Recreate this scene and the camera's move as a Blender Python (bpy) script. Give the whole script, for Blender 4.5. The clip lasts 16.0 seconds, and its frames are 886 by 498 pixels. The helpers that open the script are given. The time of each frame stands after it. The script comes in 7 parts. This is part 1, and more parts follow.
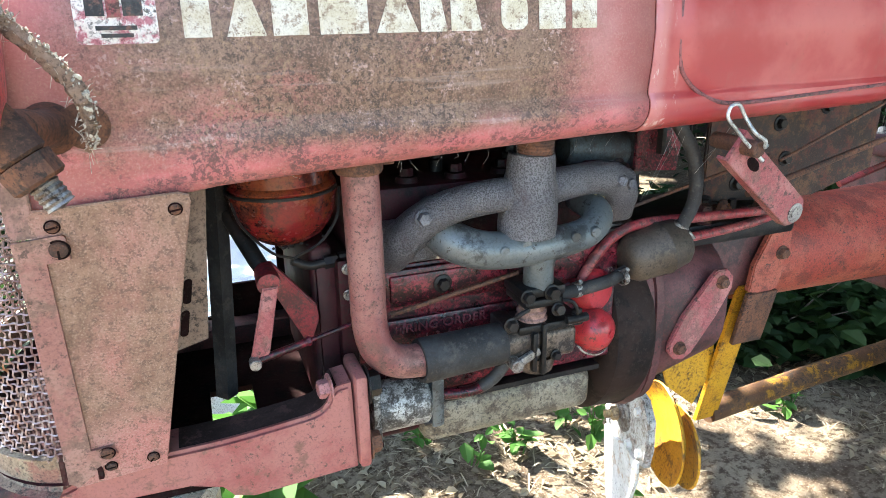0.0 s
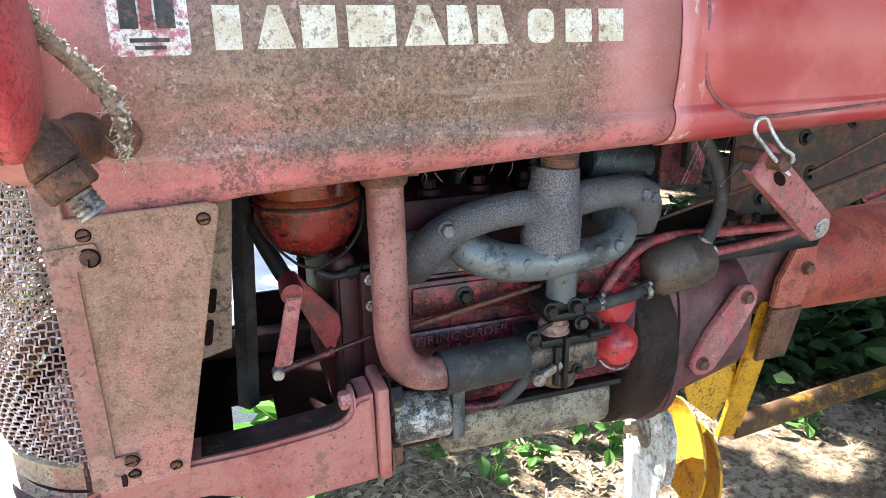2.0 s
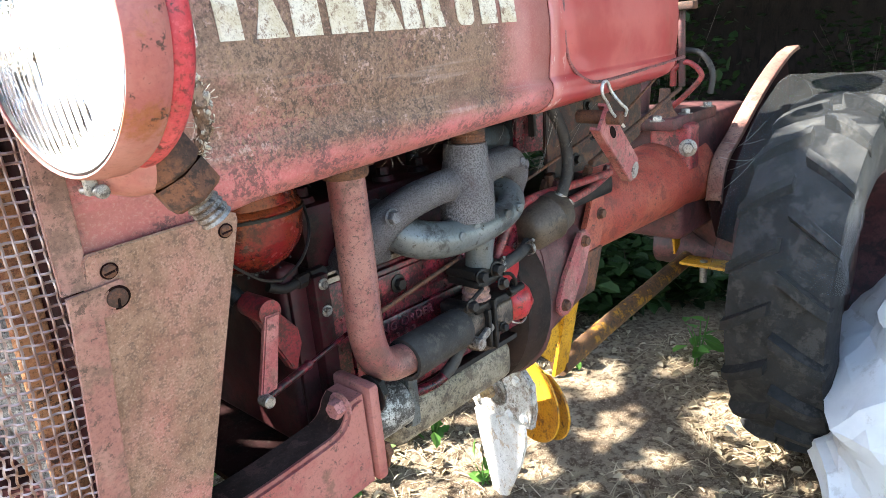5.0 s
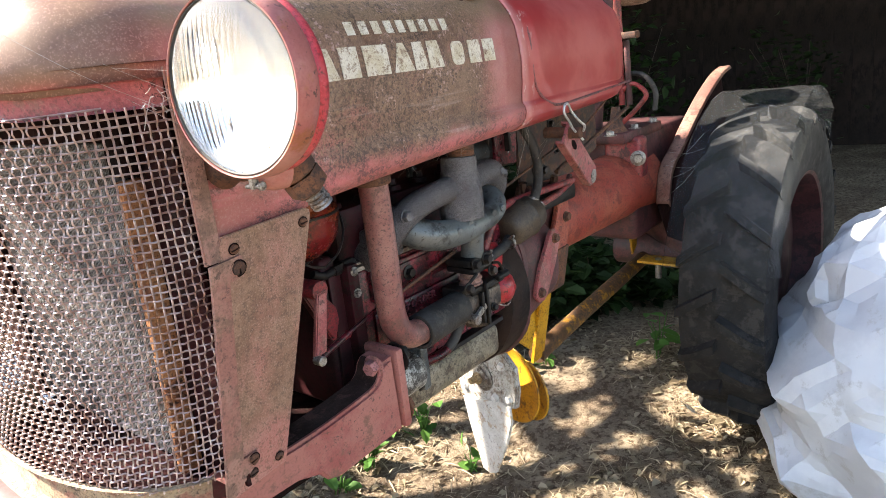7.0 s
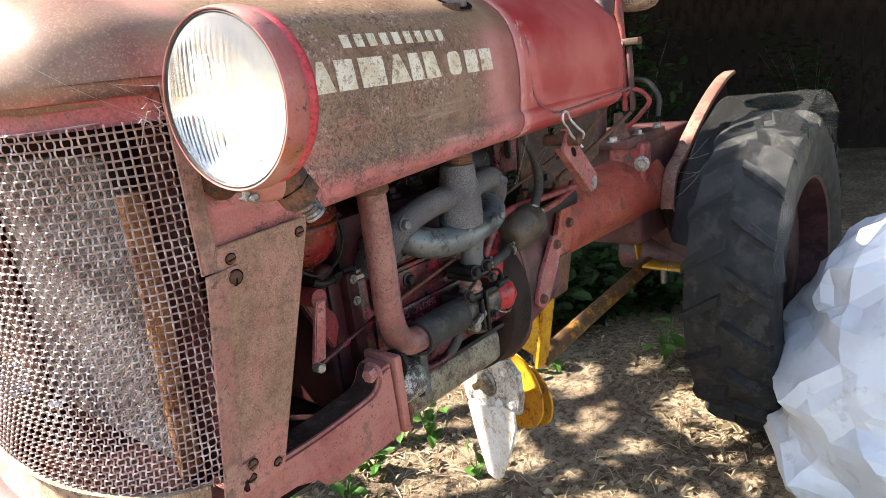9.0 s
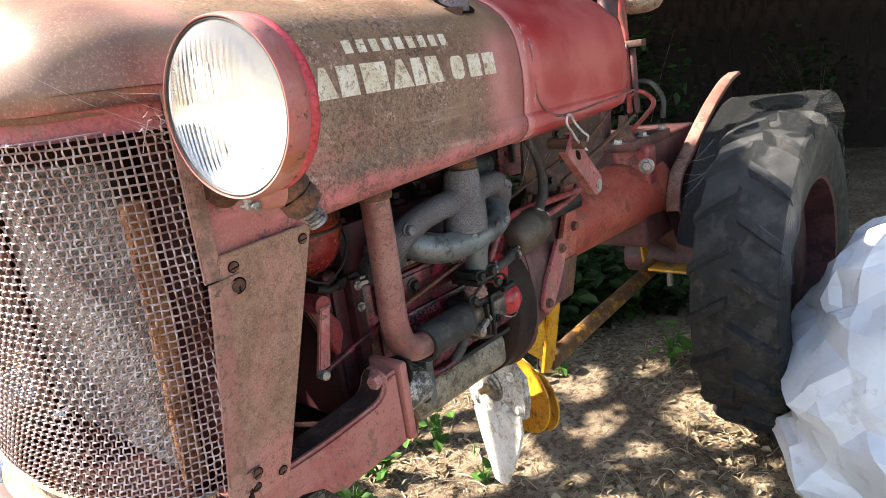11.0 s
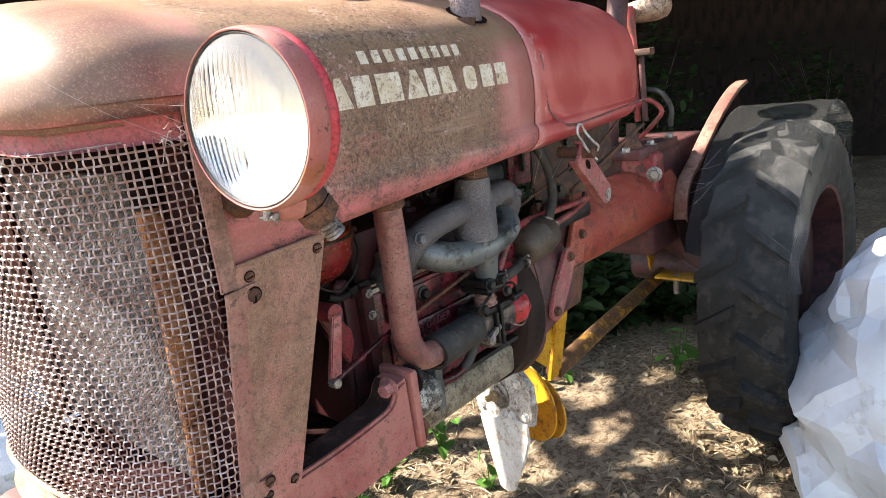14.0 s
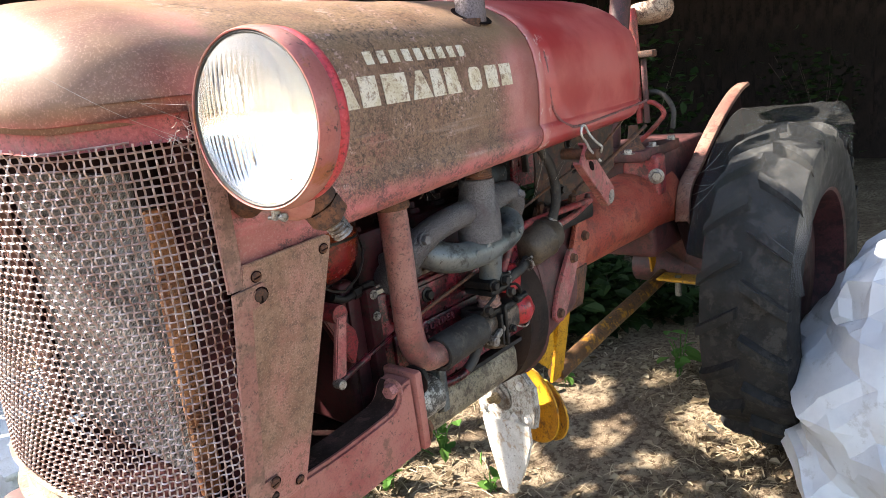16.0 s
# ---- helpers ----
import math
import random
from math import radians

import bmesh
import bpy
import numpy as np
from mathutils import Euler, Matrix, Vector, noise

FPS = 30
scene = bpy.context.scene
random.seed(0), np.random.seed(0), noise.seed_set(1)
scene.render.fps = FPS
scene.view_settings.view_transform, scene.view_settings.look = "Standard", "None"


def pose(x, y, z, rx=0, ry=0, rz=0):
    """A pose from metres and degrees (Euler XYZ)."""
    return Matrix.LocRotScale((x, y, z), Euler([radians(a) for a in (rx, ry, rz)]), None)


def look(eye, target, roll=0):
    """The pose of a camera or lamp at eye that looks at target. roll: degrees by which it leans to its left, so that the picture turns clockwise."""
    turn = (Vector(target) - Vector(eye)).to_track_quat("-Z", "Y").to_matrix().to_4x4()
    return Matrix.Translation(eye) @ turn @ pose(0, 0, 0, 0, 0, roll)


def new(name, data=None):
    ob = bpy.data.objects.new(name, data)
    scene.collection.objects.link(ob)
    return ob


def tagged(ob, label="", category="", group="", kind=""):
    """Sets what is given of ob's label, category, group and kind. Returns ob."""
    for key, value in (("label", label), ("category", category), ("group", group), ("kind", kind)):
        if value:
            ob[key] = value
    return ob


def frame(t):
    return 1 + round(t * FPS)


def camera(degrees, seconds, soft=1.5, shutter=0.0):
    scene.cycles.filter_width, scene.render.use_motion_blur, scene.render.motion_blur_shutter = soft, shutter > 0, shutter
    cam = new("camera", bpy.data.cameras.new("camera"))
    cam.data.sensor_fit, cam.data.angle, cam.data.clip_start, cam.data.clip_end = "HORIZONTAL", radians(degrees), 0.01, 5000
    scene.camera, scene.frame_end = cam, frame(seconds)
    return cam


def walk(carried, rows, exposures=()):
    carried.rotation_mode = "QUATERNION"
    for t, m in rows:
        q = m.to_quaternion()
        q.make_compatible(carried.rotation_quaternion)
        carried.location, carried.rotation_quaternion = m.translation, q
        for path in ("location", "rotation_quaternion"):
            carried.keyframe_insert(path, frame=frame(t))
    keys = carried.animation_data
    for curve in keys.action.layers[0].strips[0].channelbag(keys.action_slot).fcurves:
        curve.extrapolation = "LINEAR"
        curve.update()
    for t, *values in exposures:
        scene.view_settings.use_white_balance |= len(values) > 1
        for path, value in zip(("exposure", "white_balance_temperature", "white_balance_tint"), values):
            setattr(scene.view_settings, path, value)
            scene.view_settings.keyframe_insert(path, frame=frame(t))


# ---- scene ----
cam = camera(66.9, 16.0, 0.8)
PATH = [
    (0, (0.104, -0.579, 1.182), (0.766, 1.187, 0.518), -0.8),
    (0.5, (0.102, -0.578, 1.18), (0.758, 1.19, 0.514), -0.6),
    (1, (0.101, -0.578, 1.179), (0.756, 1.192, 0.515), -0.6),
    (1.5, (0.101, -0.577, 1.182), (0.757, 1.194, 0.523), -0.5),
    (2, (0.097, -0.576, 1.182), (0.719, 1.217, 0.552), -0.7),
    (2.3, (0.100, -0.569, 1.185), (0.677, 1.254, 0.601), -0.6),
    (2.5, (0.11, -0.561, 1.183), (0.668, 1.26, 0.572), -0.2),
    (3, (0.136, -0.531, 1.175), (0.703, 1.279, 0.542), -1.1),
    (3.5, (0.149, -0.506, 1.164), (0.742, 1.313, 0.583), -2.0),
    (3.7, (0.135, -0.472, 1.15), (0.884, 1.291, 0.576), -2.7),
    (3.8, (0.12, -0.459, 1.144), (0.972, 1.26, 0.578), -2.6),
    (3.9, (0.103, -0.454, 1.147), (0.979, 1.246, 0.561), -2.3),
    (4, (0.078, -0.441, 1.147), (1.055, 1.177, 0.493), -2.3),
    (4.1, (0.062, -0.438, 1.149), (1.104, 1.128, 0.471), -2.6),
    (4.2, (0.041, -0.415, 1.15), (1.182, 1.075, 0.46), -2.8),
    (6.3, (-0.314, -0.556, 1.177), (1.133, 0.71, 0.627), -6.3),
    (6.5, (-0.316, -0.555, 1.179), (1.137, 0.701, 0.621), -6.4),
    (7, (-0.314, -0.547, 1.177), (1.149, 0.704, 0.633), -6.6),
    (7.5, (-0.321, -0.554, 1.181), (1.133, 0.712, 0.649), -6.6),
    (8, (-0.319, -0.556, 1.181), (1.131, 0.713, 0.647), -6.9),
    (8.5, (-0.315, -0.562, 1.181), (1.135, 0.709, 0.649), -6.9),
    (9, (-0.31, -0.565, 1.181), (1.138, 0.711, 0.655), -7.1),
    (11.5, (-0.305, -0.562, 1.183), (1.135, 0.726, 0.669), -7.7),
    (12, (-0.306, -0.562, 1.184), (1.133, 0.727, 0.669), -7.5),
    (12.5, (-0.307, -0.555, 1.184), (1.137, 0.733, 0.679), -7.7),
    (13, (-0.309, -0.558, 1.187), (1.127, 0.742, 0.69), -7.5),
    (13.5, (-0.309, -0.558, 1.187), (1.126, 0.742, 0.686), -7.6),
    (14, (-0.312, -0.556, 1.19), (1.126, 0.741, 0.689), -7.3),
    (14.5, (-0.313, -0.554, 1.19), (1.131, 0.737, 0.692), -7.3),
    (15, (-0.314, -0.554, 1.19), (1.132, 0.737, 0.696), -7.4),
    (15.5, (-0.314, -0.55, 1.19), (1.129, 0.744, 0.696), -7.2),
    (16, (-0.316, -0.55, 1.189), (1.125, 0.746, 0.694), -7.2),
]
EXPOSURES = [(0.0, 3.31, 6450, 5), (2.5, 3.27, 6470, 6), (3.5, 3.25, 6500, 7), (3.7, 3.28, 6470, 6), (4.2, 3.48, 6400, 4), (6.3, 2.68, 7150, 11), (9.0, 2.62, 7200, 11), (16.0, 2.56, 7200, 11)]
walk(cam, [(t, look(eye, target, roll)) for t, eye, target, roll in PATH], EXPOSURES)

# ---- light ----
SUN_AZ, SUN_EL = 120.0, 42.0   # degrees, azimuth from +x towards +y
world = bpy.data.worlds.new("sky")
scene.world = world
world.use_nodes = True
wn = world.node_tree.nodes
sky = wn.new("ShaderNodeTexSky")
sky.sky_type = "NISHITA"
sky.sun_disc = False
sky.sun_elevation = radians(SUN_EL)
sky.sun_rotation = radians(90.0 - SUN_AZ)
wn["Background"].inputs["Strength"].default_value = 0.105
world.node_tree.links.new(sky.outputs[0], wn["Background"].inputs["Color"])
sun_dir = Vector((math.cos(radians(SUN_AZ)) * math.cos(radians(SUN_EL)), math.sin(radians(SUN_AZ)) * math.cos(radians(SUN_EL)), math.sin(radians(SUN_EL))))
sun_data = bpy.data.lights.new("sun", "SUN")
sun_data.energy, sun_data.angle, sun_data.color = 5.0, radians(0.6), (1.0, 0.96, 0.90)
sun = new("sun", sun_data)
sun.matrix_world = look(sun_dir * 30, (0, 0, 0))


# ---- materials ----
class Nodes:
    def __init__(self, name):
        self.mat = bpy.data.materials.new(name)
        self.mat.use_nodes = True
        self.tree = self.mat.node_tree
        self.bsdf = self.tree.nodes["Principled BSDF"]
        self.coord = self.tree.nodes.new("ShaderNodeTexCoord")

    def add(self, kind, **sets):
        n = self.tree.nodes.new(kind)
        for key, value in sets.items():
            n.inputs[key].default_value = value
        return n

    def link(self, a, b):
        self.tree.links.new(a, b)

    def noise(self, scale, detail=4.0, rough=0.6, stretch=None):
        n = self.add("ShaderNodeTexNoise", Scale=scale, Detail=detail, Roughness=rough)
        src = self.coord.outputs["Object"]
        if stretch:
            m = self.add("ShaderNodeMapping")
            m.inputs["Scale"].default_value = stretch
            self.link(src, m.inputs["Vector"])
            src = m.outputs[0]
        self.link(src, n.inputs["Vector"])
        return n.outputs["Fac"]

    def steps(self, fac, lo, hi):
        n = self.tree.nodes.new("ShaderNodeMapRange")
        n.interpolation_type = "SMOOTHSTEP"
        n.inputs["From Min"].default_value, n.inputs["From Max"].default_value = lo, hi
        self.link(fac, n.inputs["Value"])
        return n.outputs[0]

    def math(self, op, a, b):
        n = self.tree.nodes.new("ShaderNodeMath")
        n.operation = op
        n.use_clamp = True
        for i, v in enumerate((a, b)):
            if isinstance(v, (int, float)):
                n.inputs[i].default_value = v
            else:
                self.link(v, n.inputs[i])
        return n.outputs[0]

    def mix(self, fac, a, b):
        n = self.tree.nodes.new("ShaderNodeMix")
        n.data_type = "RGBA"
        if isinstance(fac, (int, float)):
            n.inputs["Factor"].default_value = fac
        else:
            self.link(fac, n.inputs["Factor"])
        for key, v in ((6, a), (7, b)):
            if isinstance(v, tuple):
                n.inputs[key].default_value = (*v, 1.0)
            else:
                self.link(v, n.inputs[key])
        return n.outputs[2]

    def bump(self, fac, strength, distance=0.002):
        n = self.add("ShaderNodeBump", Strength=strength, Distance=distance)
        self.link(fac, n.inputs["Height"])
        last = self.bsdf.inputs["Normal"].links
        if last:
            self.link(last[0].from_socket, n.inputs["Normal"])
        self.link(n.outputs[0], self.bsdf.inputs["Normal"])

    def out(self, colour, rough=0.5, metal=0.0, spec=0.5):
        if isinstance(colour, tuple):
            self.bsdf.inputs["Base Color"].default_value = (*colour, 1.0)
        else:
            self.link(colour, self.bsdf.inputs["Base Color"])
        if isinstance(rough, (int, float)):
            self.bsdf.inputs["Roughness"].default_value = rough
        else:
            self.link(rough, self.bsdf.inputs["Roughness"])
        self.bsdf.inputs["Metallic"].default_value = metal
        self.bsdf.inputs["Specular IOR Level"].default_value = spec
        return self.mat

    def inside(self, axis, lo, hi, soft):
        """A soft band along one axis of the thing."""
        s = self.tree.nodes.new("ShaderNodeSeparateXYZ")
        self.link(self.coord.outputs["Object"], s.inputs[0])
        v = s.outputs[axis]
        wob = self.math("MULTIPLY", self.noise(9.0), soft * 2)
        v = self.plain("ADD", v, wob)
        a = self.steps(v, lo, lo + soft)
        b = self.steps(v, hi, hi + soft)
        return self.math("SUBTRACT", a, b)

    def plain(self, op, a, b):
        n = self.tree.nodes.new("ShaderNodeMath")
        n.operation = op
        for i, v in enumerate((a, b)):
            if isinstance(v, (int, float)):
                n.inputs[i].default_value = v
            else:
                self.link(v, n.inputs[i])
        return n.outputs[0]


def worn(name, base, faded, dirt, speck=0.5, big=9.0, rough=0.5, metal=0.0, speckle=(0.03, 0.022, 0.018), cover=0.5, bump=0.15, grain=260.0, spec=0.4, grit=0.5):
    """Old paint or metal: base and faded patches, dirt stains, dark specks where it has worn through."""
    n = Nodes(name)
    c = n.mix(n.steps(n.noise(big, 6.0, 0.65), 0.42, 0.58), base, faded)
    stain = n.steps(n.noise(big * 2.3, 8.0, 0.72), 0.60 - 0.20 * cover, 0.68 - 0.18 * cover)
    c = n.mix(n.math("MULTIPLY", stain, 0.85), c, dirt)
    fine = n.noise(grain * 0.5, 8.0, 0.78)
    zone = n.steps(n.noise(big * 1.4, 5.0, 0.65), 0.36, 0.56)
    spots = n.math("MULTIPLY", n.steps(fine, 0.60 - 0.13 * speck, 0.64 - 0.13 * speck), zone)
    c = n.mix(n.math("MULTIPLY", spots, 0.85), c, speckle)
    if grit:
        g = n.noise(grain * 1.3, 4.0, 0.75)
        c = n.mix(n.math("MULTIPLY", n.steps(g, 0.55, 0.58), grit), c, speckle)
        n.bump(g, 0.12, 0.0008)
        c = n.mix(n.math("MULTIPLY", n.steps(g, 0.45, 0.39), grit * 0.45), c, tuple(min(1.0, v * 1.5 + min(0.02, v * 0.3)) for v in faded))
    r = n.plain("ADD", n.plain("MULTIPLY", n.noise(big * 3), 0.35), rough - 0.15)
    n.bump(fine, bump, 0.001)
    n.bump(n.noise(big * 4), bump, 0.003)
    return n.out(c, r, metal, spec)


PINK = worn("faded_red_paint", (0.29, 0.072, 0.074), (0.37, 0.15, 0.14), (0.20, 0.09, 0.075), speck=0.45, rough=0.6, cover=0.5, grit=0.4, big=14.0, speckle=(0.06, 0.034, 0.03))
RED_OIL = worn("oily_red_paint", (0.12, 0.008, 0.017), (0.22, 0.026, 0.040), (0.006, 0.005, 0.005), speck=0.8, rough=0.28, cover=0.85, big=17.0, bump=0.4, speckle=(0.005, 0.004, 0.004), grit=0.75, spec=0.35)
# oily casting, darkened further for the dimness of the engine bay
SHADED_OIL = worn("shaded_black_red_oily_casting", (0.022, 0.005, 0.007), (0.045, 0.008, 0.012), (0.006, 0.005, 0.005), speck=0.6, rough=0.45, cover=0.7, spec=0.12)
STRIP = worn("faded_pink_strip_paint", (0.28, 0.125, 0.105), (0.33, 0.185, 0.15), (0.17, 0.10, 0.075), speck=0.4, rough=0.6, cover=0.5, grit=0.35, big=14.0, speckle=(0.08, 0.05, 0.04))
FRAME = worn("salmon_frame_paint", (0.275, 0.074, 0.066), (0.335, 0.128, 0.108), (0.17, 0.085, 0.06), speck=0.25, rough=0.55, cover=0.4, grit=0.22, big=11.0, speckle=(0.08, 0.045, 0.036))
RED_BRIGHT = worn("bright_red_paint", (0.34, 0.012, 0.020), (0.40, 0.03, 0.036), (0.16, 0.02, 0.02), speck=0.35, rough=0.3, cover=0.35, bump=0.05, grit=0.25)
ORANGE_RED = worn("orange_red_casting_paint", (0.29, 0.045, 0.030), (0.34, 0.085, 0.052), (0.17, 0.035, 0.026), speck=0.3, rough=0.55, cover=0.45)
MAROON = worn("dull_maroon_paint", (0.062, 0.018, 0.019), (0.105, 0.035, 0.036), (0.025, 0.012, 0.012), speck=0.45, rough=0.55, cover=0.55)
GREY_IRON = worn("heat_grey_cast_iron", (0.13, 0.13, 0.15), (0.19, 0.19, 0.21), (0.07, 0.07, 0.08), speck=0.7, rough=0.6, metal=0.35, cover=0.45, bump=0.6, grain=420.0)
BLUE_IRON = worn("blue_grey_iron", (0.115, 0.128, 0.130), (0.15, 0.162, 0.163), (0.040, 0.042, 0.042), speck=0.25, rough=0.38, metal=0.35, cover=0.42, bump=0.12, grit=0.2)
# blue-grey iron at about half brightness, painted as lying in shadow
SHADED_IRON = worn("shaded_blue_black_iron", (0.035, 0.042, 0.046), (0.060, 0.070, 0.074), (0.016, 0.015, 0.015), speck=0.4, rough=0.5, metal=0.2, cover=0.6)
BLACK_OIL = worn("black_oily_metal", (0.006, 0.006, 0.006), (0.018, 0.016, 0.016), (0.035, 0.027, 0.022), speck=0.3, rough=0.4, metal=0.1, cover=0.3, spec=0.25)
RUST = worn("rusty_steel", (0.10, 0.045, 0.028), (0.16, 0.07, 0.04), (0.05, 0.03, 0.025), speck=0.6, rough=0.8, metal=0.1, cover=0.5, bump=0.3)
STEEL = worn("dull_steel", (0.22, 0.20, 0.18), (0.32, 0.30, 0.28), (0.12, 0.08, 0.06), speck=0.5, rough=0.45, metal=0.7, cover=0.4)
RUBBER = worn("black_rubber_hose", (0.016, 0.015, 0.015), (0.038, 0.036, 0.035), (0.065, 0.055, 0.048), speck=0.3, rough=0.65, cover=0.35, big=20.0, bump=0.3)
YELLOW = worn("chipped_yellow_paint", (0.48, 0.22, 0.008), (0.55, 0.28, 0.015), (0.12, 0.05, 0.016), speck=0.35, rough=0.5, cover=0.30, big=14.0, speckle=(0.04, 0.02, 0.012))
TYRE = worn("grey_tyre_rubber", (0.012, 0.012, 0.0125), (0.022, 0.022, 0.0225), (0.045, 0.042, 0.039), speck=0.2, rough=0.7, cover=0.45, spec=0.25)
TUBE_YELLOW = worn("rusty_tube_with_yellow_remnants", (0.085, 0.040, 0.020), (0.13, 0.065, 0.028), (0.42, 0.20, 0.012), speck=0.7, rough=0.6, cover=0.45, big=10.0)
MAROON_DARK = worn("dark_maroon_oily_paint", (0.032, 0.007, 0.010), (0.055, 0.012, 0.015), (0.012, 0.006, 0.007), speck=0.4, rough=0.5, cover=0.45, spec=0.25, grit=0.25)
CREAM = worn("oily_cream_pan_metal", (0.17, 0.145, 0.10), (0.24, 0.205, 0.15), (0.07, 0.05, 0.035), speck=0.5, rough=0.5, cover=0.6, big=13.0)


def hood_material():
    """Red paint under a brown patina that covers the middle of the side, pink where it was rubbed along the bottom."""
    n = Nodes("rust_stained_red_hood_paint")
    c = n.mix(n.steps(n.noise(7.0), 0.36, 0.64), (0.37, 0.112, 0.105), (0.43, 0.19, 0.175))
    band = n.math("MULTIPLY", n.inside(2, 1.066, 1.10, 0.012), n.steps(n.noise(8.0, 5.0, 0.6, (1.0, 1.0, 3.0)), 0.40, 0.55))
    c = n.mix(n.math("MULTIPLY", band, 0.8), c, (0.52, 0.15, 0.16))
    along = n.inside(0, 0.085, 0.50, 0.08)
    up = n.inside(2, 1.095, 1.60, 0.03)
    patina = n.math("MULTIPLY", along, up)
    brown = n.mix(n.steps(n.noise(16.0, 6.0, 0.7), 0.35, 0.65), (0.128, 0.066, 0.042), (0.225, 0.135, 0.092))
    cover = n.math("MULTIPLY", patina, n.steps(n.noise(6.0, 8.0, 0.75, (1.0, 1.0, 2.2)), 0.24, 0.49))
    c = n.mix(cover, c, brown)
    top = n.inside(2, 1.235, 2.0, 0.03)
    c = n.mix(n.math("MULTIPLY", top, n.steps(n.noise(12.0, 6.0, 0.7), 0.2, 0.6)), c, (0.23, 0.145, 0.085))
    s = n.tree.nodes.new("ShaderNodeSeparateXYZ")
    n.link(n.coord.outputs["Object"], s.inputs[0])
    nose = n.math("MULTIPLY", n.steps(s.outputs[0], 0.01, -0.04), n.steps(n.noise(11.0, 6.0, 0.65), 0.10, 0.42))
    c = n.mix(n.math("MULTIPLY", nose, 0.95), c, n.mix(n.steps(n.noise(6.0, 5.0, 0.6), 0.4, 0.62), (0.120, 0.052, 0.036), (0.185, 0.105, 0.064)))
    fine = n.noise(190.0, 8.0, 0.82)
    zone = n.steps(n.noise(9.0, 8.0, 0.75), 0.38, 0.58)
    low = n.steps(n.noise(18.0, 5.0, 0.7, (1.0, 1.0, 1.8)), 0.46, 0.58)
    spots = n.math("MULTIPLY", n.steps(fine, 0.51, 0.545), n.math("MULTIPLY", zone, n.math("ADD", patina, 0.10)))
    c = n.mix(n.math("MULTIPLY", spots, 0.9), c, (0.040, 0.025, 0.020))
    ochre = n.math("MULTIPLY", n.math("MULTIPLY", patina, n.steps(n.noise(260.0, 5.0, 0.7), 0.54, 0.58)), n.steps(n.noise(20.0, 5.0, 0.7), 0.42, 0.58))
    c = n.mix(n.math("MULTIPLY", ochre, 0.75), c, (0.33, 0.20, 0.12))
    flake = n.math("MULTIPLY", n.steps(n.noise(150.0, 6.0, 0.72), 0.56, 0.585), n.math("MULTIPLY", n.steps(n.noise(15.0, 6.0, 0.7), 0.50, 0.60), n.math("ADD", patina, 0.15)))
    c = n.mix(n.math("MULTIPLY", flake, 0.7), c, (0.50, 0.33, 0.30))
    grit = n.noise(520.0, 3.0, 0.7)
    c = n.mix(n.math("MULTIPLY", n.steps(grit, 0.55, 0.60), n.math("ADD", n.math("MULTIPLY", patina, 0.5), 0.12)), c, (0.06, 0.035, 0.028))
    c = n.mix(n.math("MULTIPLY", n.steps(grit, 0.44, 0.39), 0.35), c, (0.46, 0.28, 0.22))
    streak = n.math("MULTIPLY", n.steps(n.noise(26.0, 4.0, 0.6, (0.18, 1.0, 3.4)), 0.56, 0.68), n.inside(2, 1.085, 1.15, 0.012))
    c = n.mix(n.math("MULTIPLY", streak, 0.28), c, (0.40, 0.32, 0.30))
    rubbed = n.math("MULTIPLY", n.inside(2, 1.050, 1.100, 0.012), low)
    c = n.mix(n.math("MULTIPLY", n.math("MULTIPLY", rubbed, n.steps(fine, 0.48, 0.51)), 0.75), c, (0.075, 0.045, 0.045))
    n.bump(grit, 0.10, 0.0008)
    n.bump(fine, 0.12, 0.001)
    n.bump(n.noise(14.0), 0.12, 0.004)
    return n.out(c, n.plain("ADD", n.plain("MULTIPLY", n.noise(30.0), 0.3), 0.30), 0.0, 0.4)


def tank_material():
    """Glossy red, rubbed to pink along the front edge and the bottom, with pale scuffs."""
    n = Nodes("tank_side_paint")
    c = n.mix(n.steps(n.noise(7.0, 5.0, 0.6), 0.40, 0.60), (0.32, 0.034, 0.035), (0.40, 0.085, 0.078))
    c = n.mix(n.math("MULTIPLY", n.steps(n.noise(14.0, 6.0, 0.7, (1.0, 1.0, 0.5)), 0.55, 0.68), 0.6), c, (0.27, 0.075, 0.06))
    edge = n.math("MULTIPLY", n.inside(0, 0.40, 0.575, 0.014), n.steps(n.noise(20.0, 6.0, 0.7), 0.25, 0.50))
    c = n.mix(n.math("MULTIPLY", edge, 0.85), c, (0.46, 0.17, 0.16))
    scuff = n.math("MULTIPLY", n.inside(0, 0.40, 0.590, 0.012), n.steps(n.noise(46.0, 7.0, 0.75, (1.5, 1.0, 0.6)), 0.56, 0.62))
    c = n.mix(n.math("MULTIPLY", scuff, 0.8), c, (0.58, 0.44, 0.40))
    low = n.math("MULTIPLY", n.inside(2, 0.90, 1.075, 0.012), n.steps(n.noise(60.0, 8.0, 0.8), 0.52, 0.58))
    c = n.mix(n.math("MULTIPLY", low, 0.7), c, (0.10, 0.035, 0.03))
    grit = n.noise(300.0, 5.0, 0.75)
    c = n.mix(n.math("MULTIPLY", n.steps(grit, 0.62, 0.68), 0.5), c, (0.14, 0.035, 0.03))
    n.bump(n.noise(24.0), 0.06, 0.003)
    return n.out(c, n.plain("ADD", n.plain("MULTIPLY", n.noise(18.0), 0.3), 0.25), 0.0)


